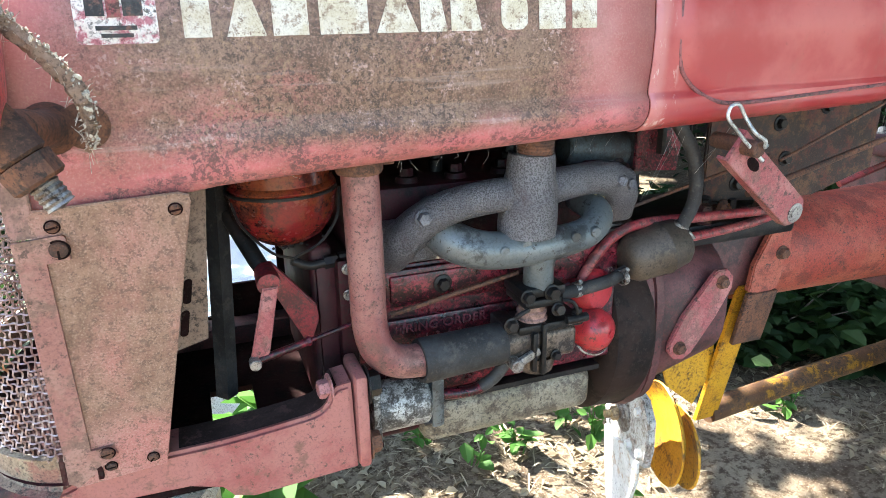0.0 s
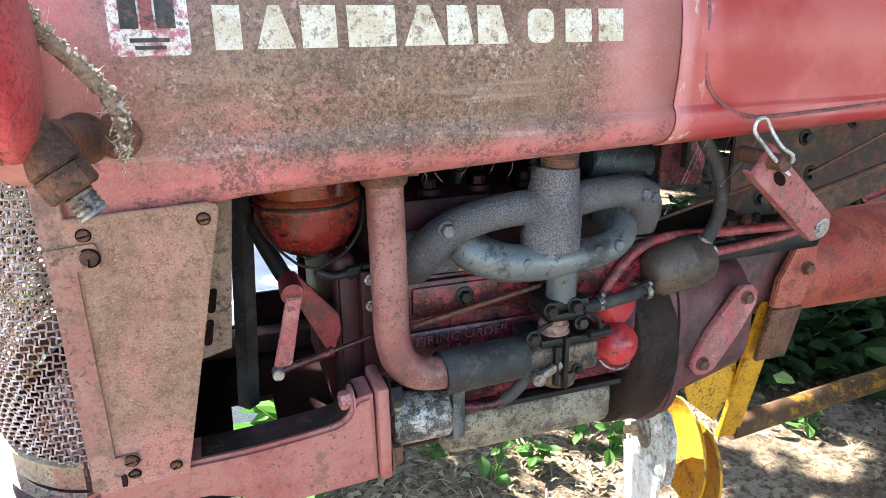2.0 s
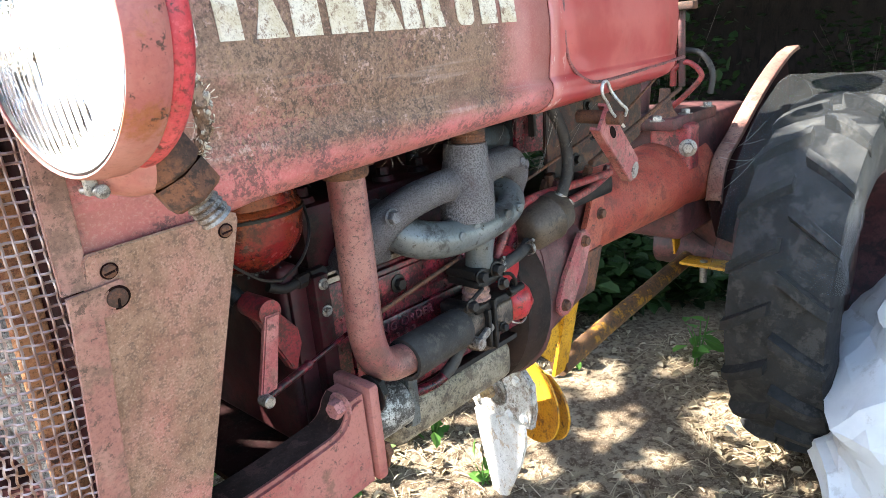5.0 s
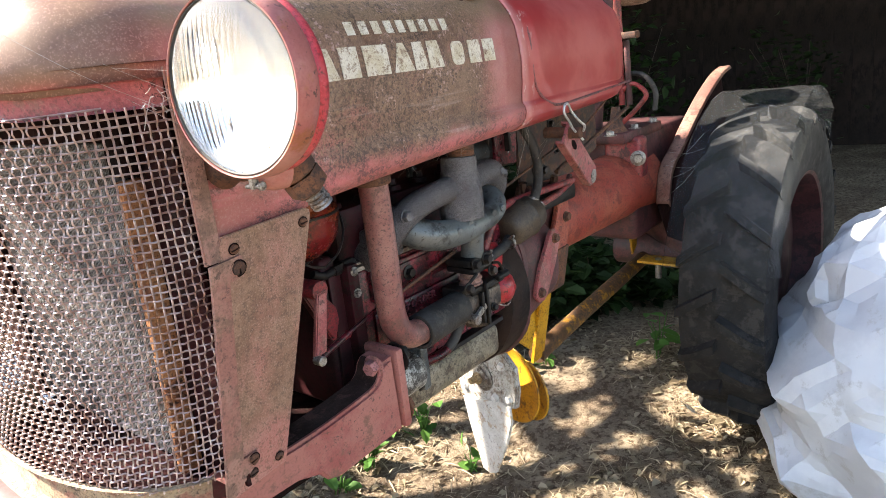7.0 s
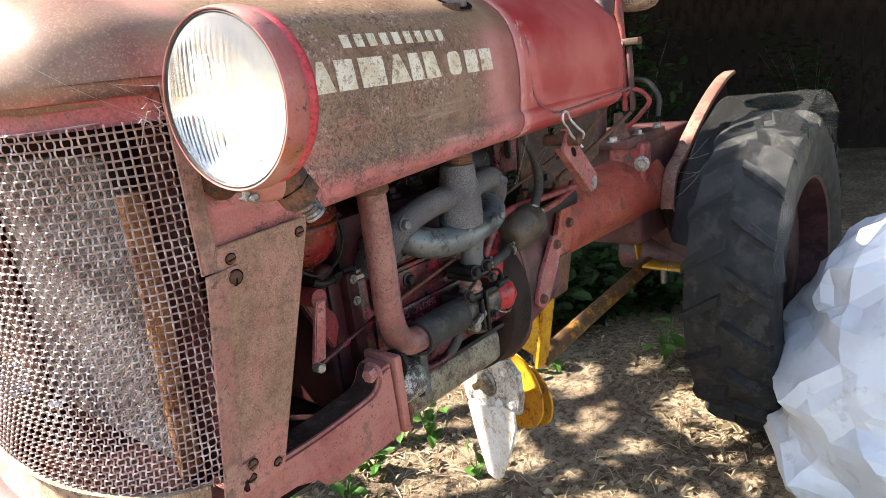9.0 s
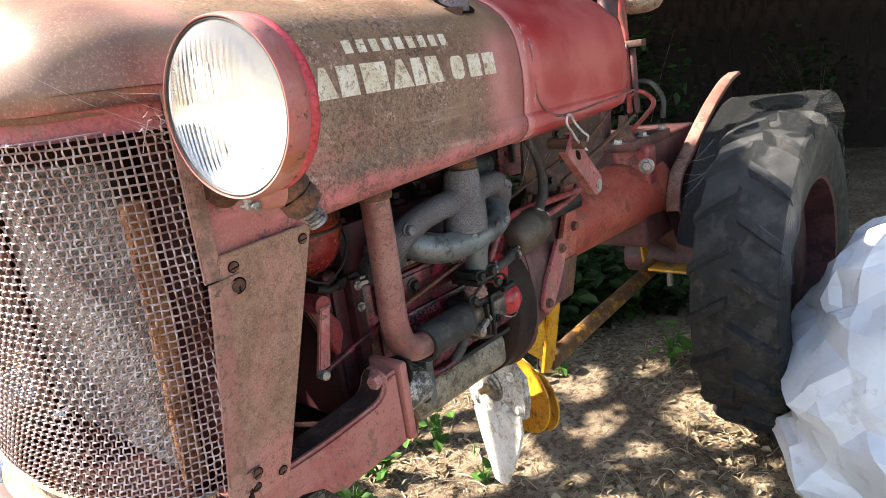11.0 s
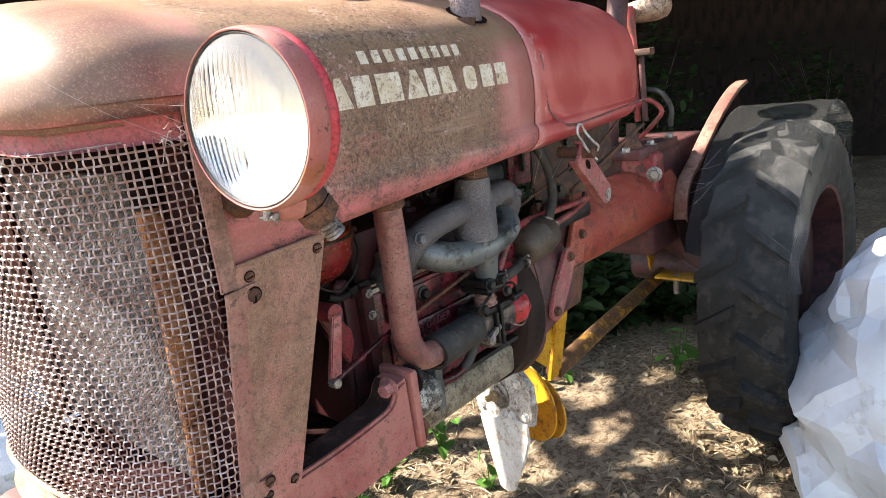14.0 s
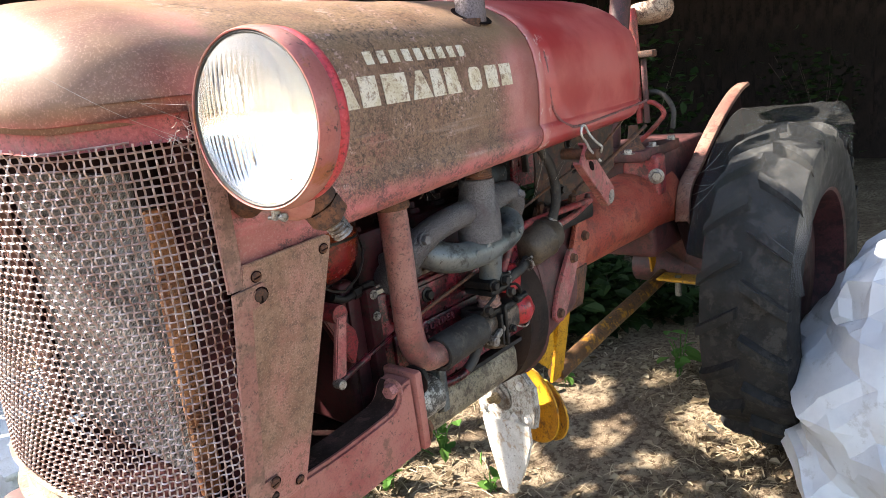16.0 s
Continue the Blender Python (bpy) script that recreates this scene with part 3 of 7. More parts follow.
def build_radiator():
    bm = bmesh.new()
    box(bm, -0.016, 0.042, 0.092, 0.445, 0.80, 1.20, 0.003)
    core = part("radiator", bm, BLACK_OIL, tractor, "dusty radiator core behind the grille")
    bm = bmesh.new()
    for i in range(101):
        y = 0.094 + i * 0.00345
        box(bm, -0.028, -0.014, y, y + 0.0011, 0.80, 1.135)
    for i in range(33):
        z = 0.805 + i * 0.01
        box(bm, -0.025, -0.016, 0.098, 0.443, z, z + 0.0016)
    part("fin_block", bm, CORE, core)["kind"] = "stuff"
    bm = bmesh.new()
    box(bm, -0.036, -0.012, 0.079, 0.0915, 0.79, 1.102, 0.003)
    for v in bm.verts:
        v.co.y -= 0.018 * (v.co.z - 0.80) / 0.34
    part("side_tank_strip", bm, RUST_STRIP, core, "rusty strip along the radiator, its orange brightened as if sunlit")
    # black strip and top tank carry the hood's shadow in their colour
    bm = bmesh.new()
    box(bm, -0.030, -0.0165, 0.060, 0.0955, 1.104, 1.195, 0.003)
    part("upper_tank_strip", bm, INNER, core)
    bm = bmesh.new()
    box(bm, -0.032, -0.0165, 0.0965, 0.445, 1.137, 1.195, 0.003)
    part("top_tank", bm, INNER, core, "top tank of the radiator, the hood's shadow put into its black")
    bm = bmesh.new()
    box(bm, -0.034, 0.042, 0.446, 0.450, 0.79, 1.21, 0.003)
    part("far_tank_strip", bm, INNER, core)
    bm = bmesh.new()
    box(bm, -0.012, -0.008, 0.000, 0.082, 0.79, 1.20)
    # closing plates added above and below to keep light out
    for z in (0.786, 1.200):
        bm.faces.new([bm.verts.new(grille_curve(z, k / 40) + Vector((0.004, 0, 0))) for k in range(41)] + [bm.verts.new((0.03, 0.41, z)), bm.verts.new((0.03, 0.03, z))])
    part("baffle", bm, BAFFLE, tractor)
    # pale pink far sheet: the lit look of the interior is in its colour
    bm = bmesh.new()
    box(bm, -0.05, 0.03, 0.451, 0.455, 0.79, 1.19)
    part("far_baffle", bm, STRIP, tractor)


build_radiator()

WIRE_N = Nodes("grey_wire_with_rust")
_c = WIRE_N.mix(WIRE_N.steps(WIRE_N.noise(30.0), 0.35, 0.65), (0.34, 0.225, 0.20), (0.52, 0.42, 0.395))
_c = WIRE_N.mix(WIRE_N.math("MULTIPLY", WIRE_N.steps(WIRE_N.noise(16.0, 5.0), 0.54, 0.70), 0.7), _c, (0.20, 0.09, 0.06))
_c = WIRE_N.mix(WIRE_N.math("MULTIPLY", WIRE_N.inside(0, -0.072, -0.053, 0.008), WIRE_N.math("MULTIPLY", WIRE_N.inside(2, 0.80, 1.06, 0.03), WIRE_N.steps(WIRE_N.noise(60.0, 5.0), 0.45, 0.65))), _c, (0.27, 0.125, 0.06))
WIRE = WIRE_N.out(_c, 0.38, 0.6)


def square_wire(bm, line, ups, r):
    prev = None
    for p, (n, t) in zip(line, ups):
        sq = [bm.verts.new(p + n * r), bm.verts.new(p + t * r), bm.verts.new(p - n * r), bm.verts.new(p - t * r)]
        if prev:
            for a in range(4):
                bm.faces.new((prev[a], prev[(a + 1) % 4], sq[(a + 1) % 4], sq[a]))
        prev = sq


def grille_foot(k):
    """The screen's lower end, which rises towards the front."""
    return 0.812 + 0.018 * math.sin(math.pi * k)


def build_grille_mesh():
    bm = bmesh.new()
    step, r, sway = 0.0074, 0.00092, 0.0018
    rows, cols, N, M = 48, 92, 276, 144
    rng = random.Random(4)
    up = Vector((0, 0, 1))
    for j in range(rows + 1):
        z0, ph = 1.176 - j * step, rng.uniform(0, 6)
        line, ups = [], []
        for i in range(N + 1):
            k = i / N
            z = z0 + 0.0006 * math.sin(k * 23 + ph)
            q = grille_curve(z, min(k + 0.002, 1)) - grille_curve(z, max(k - 0.002, 0))
            nrm = Vector((q.y, -q.x, 0)).normalized()
            if z < grille_foot(k) or z > 1.177 - brow_drop(grille_curve(1.17, k).y):
                if len(line) > 1:
                    square_wire(bm, line, ups, r)
                line, ups = [], []
                continue
            line.append(grille_curve(z, k) + nrm * (sway * math.sin(math.pi * (k * cols + j))))
            ups.append((nrm, up))
        square_wire(bm, line, ups, r)
    for i in range(1, cols):
        k0, ph = i / cols, rng.uniform(0, 6)
        line, ups = [], []
        for j in range(M + 1):
            top = 1.176 - brow_drop(grille_curve(1.17, k0).y)
            z = top - j * (top - grille_foot(k0)) / M
            k = k0 + 0.0007 * math.sin(z * 40 + ph)
            q = grille_curve(z, k + 0.002) - grille_curve(z, k - 0.002)
            nrm = Vector((q.y, -q.x, 0)).normalized()
            line.append(grille_curve(z, k) - nrm * (sway * math.sin(math.pi * ((1.176 - z) / step + i))))
            ups.append((nrm, q.normalized()))
        square_wire(bm, line, ups, r)
    return part("grille_mesh", bm, WIRE, tractor, "woven grey wire grille screen with rust")


build_grille_mesh()


def band(name, rows, material, label=""):
    """A rolled strip that follows the grille's outline: rows of (height, how far out)."""
    bm = bmesh.new()
    out = []
    for z, o in rows:
        row = []
        for i in range(81):
            k = i / 80 if z > 0.9 else 0.035 + 0.93 * i / 80
            q = grille_curve(z, min(k + 0.002, 1)) - grille_curve(z, max(k - 0.002, 0))
            rise = grille_foot(k) - 0.812 if z < 0.9 else 0.0
            if z > 0.9:
                rise = -brow_drop(grille_curve(z, k).y)
            row.append(bm.verts.new(grille_curve(z + rise, k) - Vector((q.y, -q.x, 0)).normalized() * -o))
        out.append(row)
    shell(bm, out)
    part(name, bm, material, tractor, label)


DUSTY_RIM = worn("dusty_olive_rim_paint", (0.22, 0.15, 0.10), (0.31, 0.24, 0.16), (0.24, 0.10, 0.075), speck=0.4, rough=0.7, cover=0.45, big=12.0)
band("grille_top_rim", [(1.1735, -0.004), (1.1735, 0.002), (1.1755, 0.0035), (1.192, 0.0035), (1.1945, 0.002), (1.1955, -0.004)], PINK, "faded red rim above the grille")
band("grille_bottom_rim", [(0.776, -0.006), (0.776, 0.003), (0.780, 0.006), (0.806, 0.005), (0.815, 0.003), (0.818, 0.001), (0.818, -0.006)], DUSTY_RIM, "dusty rim below the grille")
bm = bmesh.new()
box(bm, -0.155, -0.05, 0.06, 0.38, 0.60, 0.762, 0.014)
box(bm, -0.06, 0.0, 0.055, 0.385, 0.70, 0.765, 0.008)
part("front_bolster", bm, MAROON, tractor)


def lean_y(z):
    return -0.032 + max(1.05 - z, 0) * 0.18


def tilt_plate(bm, outline, at, depth, bevel=0.0):
    """A plate on the leaning side of the radiator: outline in (x, z)."""
    a = [bm.verts.new((x, lean_y(z) + 0.1 * (x - 0.05) - at, z)) for x, z in outline]
    b = [bm.verts.new((x, lean_y(z) + 0.1 * (x - 0.05) - at - depth, z)) for x, z in outline]
    bm.faces.new(a)
    bm.faces.new(b[::-1])
    for i in range(len(a)):
        j = (i + 1) % len(a)
        bm.faces.new((a[i], a[j], b[j], b[i]))
    if bevel:
        es = [e for e in bm.edges if e.verts[0] in b and e.verts[1] in b]
        bmesh.ops.bevel(bm, geom=es, offset=bevel, segments=2, affect="EDGES")


def slotted_screw(parent, x, z, r=0.0050, turn=0.3, lift=0.0):
    w = Vector((0, -1, -0.2)).normalized()
    at = Vector((x, lean_y(z) + 0.1 * (x - 0.05) - 0.003 - lift, z))
    bm = bmesh.new()
    lathe(bm, at + w * 0.0008, w, [(0, 0), (0, r * 1.12), (0.0006, r * 1.12)], 20)
    part("screw_recess", bm, INNER, parent)
    bm = bmesh.new()
    lathe(bm, at + w * 0.001, w, [(0, r * 0.9), (0.0018, r * 0.85), (0.0026, r * 0.6), (0.0026, 0)], 20)
    d = Vector((math.cos(turn), 0, math.sin(turn)))
    part("screw", bm, RUST, parent)
    # slot drawn as a black sliver, its shade in the colour
    bm = bmesh.new()
    c = at + w * 0.0037
    e = d.cross(w)
    vs = [bm.verts.new(c + d * (r * 0.8 * a) + e * (0.0008 * b) + w * q) for q in (0, -0.002) for a, b in ((-1, -1), (1, -1), (1, 1), (-1, 1))]
    bm.faces.new(vs[:4])
    for i in range(4):
        bm.faces.new((vs[i], vs[(i + 1) % 4], vs[4 + (i + 1) % 4], vs[4 + i]))
    part("screw_slot", bm, INNER, parent)


bm = bmesh.new()
tilt_plate(bm, [(-0.013, 1.0475), (-0.010, 1.0515), (0.090, 1.0530), (0.097, 1.050), (0.098, 1.044), (0.044, 0.783), (-0.032, 0.782)], 0.0, 0.003, 0.001)
side_panel = part("side_panel", bm, PANEL, tractor, "tan and pink sheet-metal radiator side panel")
for x, z, t in ((0.001, 1.038, 0.2), (0.086, 1.040, 0.15), (0.034, 0.797, 0.8), (-0.001, 0.799, 0.1)):
    slotted_screw(side_panel, x, z, turn=t)
bm = bmesh.new()
tilt_plate(bm, [(-0.030, 1.195), (-0.010, 1.195), (-0.010, 1.03), (-0.028, 1.03)], -0.001, 0.004, 0.001)
part("grille_upper_strip", bm, STRIP, tractor)
bm = bmesh.new()
tilt_plate(bm, [(-0.027, 1.029), (0.006, 1.031), (0.008, 1.029), (0.008, 1.010), (-0.027, 1.008)], 0.003, 0.0035)
tilt_plate(bm, [(-0.027, 1.008), (-0.008, 1.009), (-0.013, 0.823), (-0.034, 0.823)], 0.003, 0.0035)
tilt_plate(bm, [(-0.034, 0.823), (0.004, 0.823), (0.007, 0.812), (-0.006, 0.803), (-0.028, 0.786), (-0.036, 0.792)], 0.003, 0.0035)
strip = part("grille_clamp_strip", bm, STRIP, tractor, "pink flat clamp strip along the grille")
slotted_screw(strip, 0.002, 1.020, 0.0074, 1.5, 0.003)
slotted_screw(strip, -0.001, 0.817, 0.0062, 0.2, 0.003)
CREAM_PAINT = worn("chalky_cream_paint", (0.62, 0.56, 0.44), (0.70, 0.65, 0.55), (0.42, 0.34, 0.24), speck=0.3, rough=0.6)
for y in (0.085, 0.355):
    bm = bmesh.new()
    lathe(bm, (0.035, y, -0.02), (0, 0, 1), [(0, 0), (0, 0.06), (0.03, 0.06), (0.06, 0.035), (0.40, 0.03), (0.69, 0.03), (0.695, 0.05), (0.715, 0.05), (0.724, 0.042), (0.726, 0)], 28)
    part("steering_knuckle", bm, CREAM_PAINT, tractor, "chalky cream steering knuckle below the frame")
# added inner filler behind the panel, its maroon darkened for the shade there
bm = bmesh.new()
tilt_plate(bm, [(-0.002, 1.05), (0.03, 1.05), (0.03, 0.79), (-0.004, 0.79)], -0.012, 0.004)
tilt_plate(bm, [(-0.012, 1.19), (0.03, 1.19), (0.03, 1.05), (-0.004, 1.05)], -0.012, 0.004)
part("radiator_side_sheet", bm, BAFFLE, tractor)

# front frame
bm = bmesh.new()
outl = [(p.x, p.y) for p in curve_points([(-0.09, 0.768, 0), (-0.045, 0.773, 0), (-0.012, 0.788, 0), (0.044, 0.788, 0), (0.10, 0.789, 0), (0.160, 0.794, 0), (0.188, 0.798, 0), (0.199, 0.806, 0), (0.204, 0.816, 0), (0.211, 0.823, 0)], 5)]
rail_top = [p for p in outl if p[0] > 0.046]
outl += [(0.226, 0.825), (0.228, 0.722), (0.12, 0.716), (0.10, 0.722), (0.09, 0.735), (0.06, 0.745), (-0.09, 0.750)]
side_plate(bm, outl, 0.062, 0.044, 0.004)
frame_rail = part("front_frame", bm, FRAME, tractor, "faded red cast front frame rail")
bm = bmesh.new()
box(bm, 0.229, 0.243, 0.014, 0.075, 0.722, 0.832, 0.005)
part("frame_flange", bm, FRAME, frame_rail)
bm = bmesh.new()
bolt(bm, (0.206, 0.032, 0.818), (-1, -0.1, 0), 0.010, 0.012)
part("frame_bolt", bm, PINK, frame_rail)
bm = bmesh.new()
bolt(bm, (0.243, 0.030, 0.814), (1, 0, 0), 0.014, 0.014)
part("frame_bolt", bm, BLACK_OIL, frame_rail)
bm = bmesh.new()
bolt(bm, (0.243, 0.03, 0.742), (1, 0, 0), 0.012, 0.012)
part("frame_bolt", bm, RUST, frame_rail)
bm = bmesh.new()
shell(bm, [[bm.verts.new((x, y, z + 0.0015)) for x, z in rail_top] for y in (0.0235, 0.060)])
part("rail_grime", bm, worn("black_brown_grime", (0.030, 0.017, 0.014), (0.055, 0.032, 0.026), (0.10, 0.05, 0.042), speck=0.3, rough=0.9, cover=0.35, spec=0.1, big=20.0), frame_rail, "dark greasy dust on the rail's upper edge")
# floor of the frame with a hole towards the ground, black for the cavity's shade
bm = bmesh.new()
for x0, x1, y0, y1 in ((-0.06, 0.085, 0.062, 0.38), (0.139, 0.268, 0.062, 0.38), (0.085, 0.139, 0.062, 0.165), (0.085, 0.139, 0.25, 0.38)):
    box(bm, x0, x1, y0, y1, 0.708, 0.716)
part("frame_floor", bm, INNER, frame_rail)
bm = bmesh.new()
box(bm, -0.06, 0.23, 0.38, 0.42, 0.70, 0.745, 0.004)
part("far_frame_rail", bm, MAROON, frame_rail)

# added black sheets that close the far side and stand in for its shade
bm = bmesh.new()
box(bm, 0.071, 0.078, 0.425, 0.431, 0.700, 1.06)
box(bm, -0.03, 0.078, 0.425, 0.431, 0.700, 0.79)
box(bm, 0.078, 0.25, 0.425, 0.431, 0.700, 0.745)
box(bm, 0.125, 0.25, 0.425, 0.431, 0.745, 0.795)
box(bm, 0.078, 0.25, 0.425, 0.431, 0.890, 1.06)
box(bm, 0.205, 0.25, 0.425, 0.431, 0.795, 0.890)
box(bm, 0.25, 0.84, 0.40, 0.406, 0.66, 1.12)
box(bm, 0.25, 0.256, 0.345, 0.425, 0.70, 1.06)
part("far_side_dark_sheet", bm, INNER, tractor)
bm = bmesh.new()
rod(bm, (0.25, 0.365, 0.885), (0.40, 0.365, 0.885), 0.05, segs=28, bevel=0.006)
part("generator", bm, BLACK_OIL, tractor, "black generator on the far side of the engine")

# fan belt, slotted bracket
bm = bmesh.new()
tube(bm, [(0.121, 0.14, 1.06), (0.120, 0.14, 1.0), (0.113, 0.14, 0.88), (0.106, 0.14, 0.77)], 0.012, 4, 2)
part("fan_belt", bm, RUBBER, tractor, "black fan belt")
TAN = worn("tan_grimy_bracket", (0.22, 0.14, 0.10), (0.28, 0.19, 0.14), (0.12, 0.08, 0.06), speck=0.5, rough=0.7)
bm = bmesh.new()
o = [(0.096, 1.03), (0.112, 1.03), (0.095, 0.868), (0.058, 0.858), (0.062, 0.872), (0.068, 0.90)]
side_plate(bm, o, 0.094, 0.004, 0.001)
br = part("slotted_bracket", bm, TAN, tractor, "tan slotted steel bracket")
for z0, z1, x in ((0.875, 0.903, 0.072), (0.910, 0.936, 0.079)):
    # black plates laid on the bracket as the shaded slots
    bm = bmesh.new()
    side_plate(bm, [(px + (pz - z0) * 0.18, pz) for px, pz in rounded(x - 0.0035, x + 0.0045, z0, z1, 0.0035)], 0.0899, 0.0006)
    part("slot", bm, INNER, br)

# governor lever, arm and rod
bm = bmesh.new()
bx = [(0.151, 0.930), (0.166, 0.930), (0.150, 0.853), (0.132, 0.853)]
side_plate(bm, bx, 0.055, 0.006, 0.0015)
lever = part("governor_lever", bm, PINK, tractor, "flat pink governor lever with a link rod")
bm = bmesh.new()
lathe(bm, (0.158, 0.060, 0.932), (0, -1, 0), [(-0.03, 0.011), (0, 0.012), (0.008, 0.0115), (0.009, 0)], 20)
tri = [(0.155, 0.942), (0.166, 0.940), (0.208, 0.888), (0.210, 0.870), (0.200, 0.845), (0.193, 0.848), (0.160, 0.918)]
side_plate(bm, tri, 0.10, 0.012, 0.002)
part("lever_bracket", bm, worn("dull_crimson_paint", (0.20, 0.016, 0.024), (0.26, 0.03, 0.036), (0.06, 0.012, 0.014), speck=0.5, rough=0.4, cover=0.5), lever, "dull crimson triangular bracket")
bm = bmesh.new()
rod(bm, (0.136, 0.054, 0.853), (0.136, 0.040, 0.853), 0.006, segs=14, bevel=0.001)
part("pivot_pin", bm, STEEL, lever)
bm = bmesh.new()
rod(bm, (0.136, 0.050, 0.853), (0.190, 0.056, 0.862), 0.0042, segs=12)
rod(bm, (0.185, 0.056, 0.861), (0.262, 0.062, 0.876), 0.0026, segs=12)
lathe(bm, (0.190, 0.0565, 0.862), (0.97, 0.1, 0.17), [(0, 0.005), (0.004, 0.0052), (0.005, 0.003)], 6)
part("link_rod", bm, RED_OIL, lever)
bm = bmesh.new()
rod(bm, (0.290, 0.088, 0.861), (0.445, 0.080, 0.892), 0.0028, segs=12)
part("throttle_rod", bm, RUST, tractor)
bm = bmesh.new()
rod(bm, (0.130, 0.14, 0.985), (0.155, 0.10, 0.935), 0.009, segs=16)
part("lever_shaft", bm, BLACK_OIL, tractor)

# engine
bm = bmesh.new()
box(bm, 0.245, 0.60, 0.108, 0.34, 0.735, 0.912, 0.006)
block = part("engine_block", bm, RED_OIL, tractor, "oily red cast engine block")
bm = bmesh.new()
box(bm, 0.285, 0.60, 0.100, 0.110, 0.862, 0.908, 0.004)
part("upper_side_cover", bm, RED_OIL, block)
bm = bmesh.new()
box(bm, 0.285, 0.60, 0.102, 0.110, 0.740, 0.846, 0.005)
part("lower_side_cover", bm, RED_OIL, block)
bm = bmesh.new()
box(bm, 0.293, 0.425, 0.0965, 0.104, 0.868, 0.902, 0.003)
part("valve_cover", bm, RED_OIL, block, "flat red side cover")
bm = bmesh.new()
bolt(bm, (0.356, 0.0965, 0.886), (0, -1, 0), 0.0075, 0.008)
part("cover_bolt", bm, BLACK_OIL, block)
bm = bmesh.new()
box(bm, 0.25, 0.625, 0.104, 0.33, 0.914, 0.920)
box(bm, 0.25, 0.625, 0.106, 0.33, 0.923, 0.926)
part("head_gasket", bm, STEEL, block, "thin bare metal gasket edge")
bm = bmesh.new()
box(bm, 0.25, 0.625, 0.118, 0.33, 0.926, 1.0, 0.008)
for x in (0.27, 0.33, 0.39, 0.45, 0.51, 0.57, 0.61):
    lathe(bm, (x, 0.14, 1.0), (0, 0, 1), [(0, 0.014), (0.006, 0.012), (0.006, 0)], 16)
    bolt(bm, (x, 0.14, 1.006), (0, 0, 1), 0.008, 0.009, 0)
part("cylinder_head", bm, SHADED_OIL, tractor, "oily cylinder head, darkened for the shade under the hood")
for i, x in enumerate((0.30, 0.40, 0.50, 0.60)):
    bm = bmesh.new()
    lathe(bm, (x - 0.02, 0.18, 1.0), (0, 0, 1), [(0, 0.009), (0.014, 0.009), (0.016, 0.006), (0.04, 0.0055), (0.046, 0.003), (0.046, 0)], 14)
    part("spark_plug", bm, BLACK_OIL, tractor)
bm = bmesh.new()
box(bm, 0.232, 0.252, 0.085, 0.34, 0.73, 0.935, 0.004)
plate_f = part("timing_cover", bm, SHADED_OIL, tractor, "red front engine plate")
for z in (0.925, 0.895):
    bm = bmesh.new()
    bolt(bm, (0.243, 0.085, z), (0, -1, 0), 0.0042, 0.004)
    part("cover_bolt", bm, STEEL, plate_f)
bm = bmesh.new()
box(bm, 0.206, 0.233, 0.106, 0.345, 0.735, 0.948, 0.008, 3)
box(bm, 0.212, 0.233, 0.100, 0.108, 0.740, 0.930, 0.003)
part("gear_cover", bm, MAROON_DARK, plate_f, "dark maroon timing gear cover")
bm = bmesh.new()
tube(bm, [(0.188, 0.100, 0.937), (0.205, 0.100, 0.929), (0.222, 0.100, 0.930)], 0.005, 12)
rod(bm, (0.222, 0.100, 0.930), (0.236, 0.100, 0.931), 0.0075, segs=6)
rod(bm, (0.238, 0.100, 0.931), (0.256, 0.100, 0.932), 0.0085, segs=6)
part("oil_line_fitting", bm, BLACK_OIL, tractor)
bm = bmesh.new()
box(bm, 0.255, 0.58, 0.098, 0.32, 0.726, 0.733)
part("pan_gasket", bm, BLACK_OIL, block)
bm = bmesh.new()
box(bm, 0.33, 0.575, 0.10, 0.31, 0.664, 0.726, 0.018, 4)
pan = part("oil_pan", bm, CREAM, tractor, "oily cream oil pan with dirt streaks")
bm = bmesh.new()
box(bm, 0.262, 0.335, 0.115, 0.31, 0.678, 0.726, 0.012, 3)
part("pan_front", bm, SHADED_OIL, pan)

# grey water outlet behind the manifold, the hood's shadow put into its dark colour
bm = bmesh.new()
rod(bm, (0.540, 0.150, 1.020), (0.628, 0.150, 1.012), 0.021, 0.024, 24, 0.003)
outlet = part("water_outlet", bm, SHADED_IRON, tractor, "blue-grey water outlet behind the manifold")
bm = bmesh.new()
box(bm, 0.626, 0.640, 0.120, 0.180, 0.982, 1.045, 0.004)
part("outlet_flange", bm, SHADED_IRON, outlet)

# raised casting words
def words(text, size, m, material, parent, name, depth=0.001):
    fc = bpy.data.curves.new(name, "FONT")
    fc.body, fc.size, fc.extrude, fc.space_character = text, size, depth, 1.08
    tmp = bpy.data.objects.new(name, fc)
    scene.collection.objects.link(tmp)
    me = bpy.data.meshes.new_from_object(tmp.evaluated_get(bpy.context.evaluated_depsgraph_get()))
    bpy.data.objects.remove(tmp)
    me.transform(m)
    me.materials.append(material)
    ob = new(name, me)
    ob.parent = parent
    return ob


LETTER_RED = worn("rubbed_casting_red", (0.20, 0.040, 0.050), (0.27, 0.085, 0.085), (0.05, 0.02, 0.022), speck=0.4, rough=0.3, big=40.0)
words("FIRING ORDER", 0.0165, Matrix.Translation((0.297, 0.1005, 0.829)) @ SIDE, LETTER_RED, block, "raised_lettering", 0.0014)
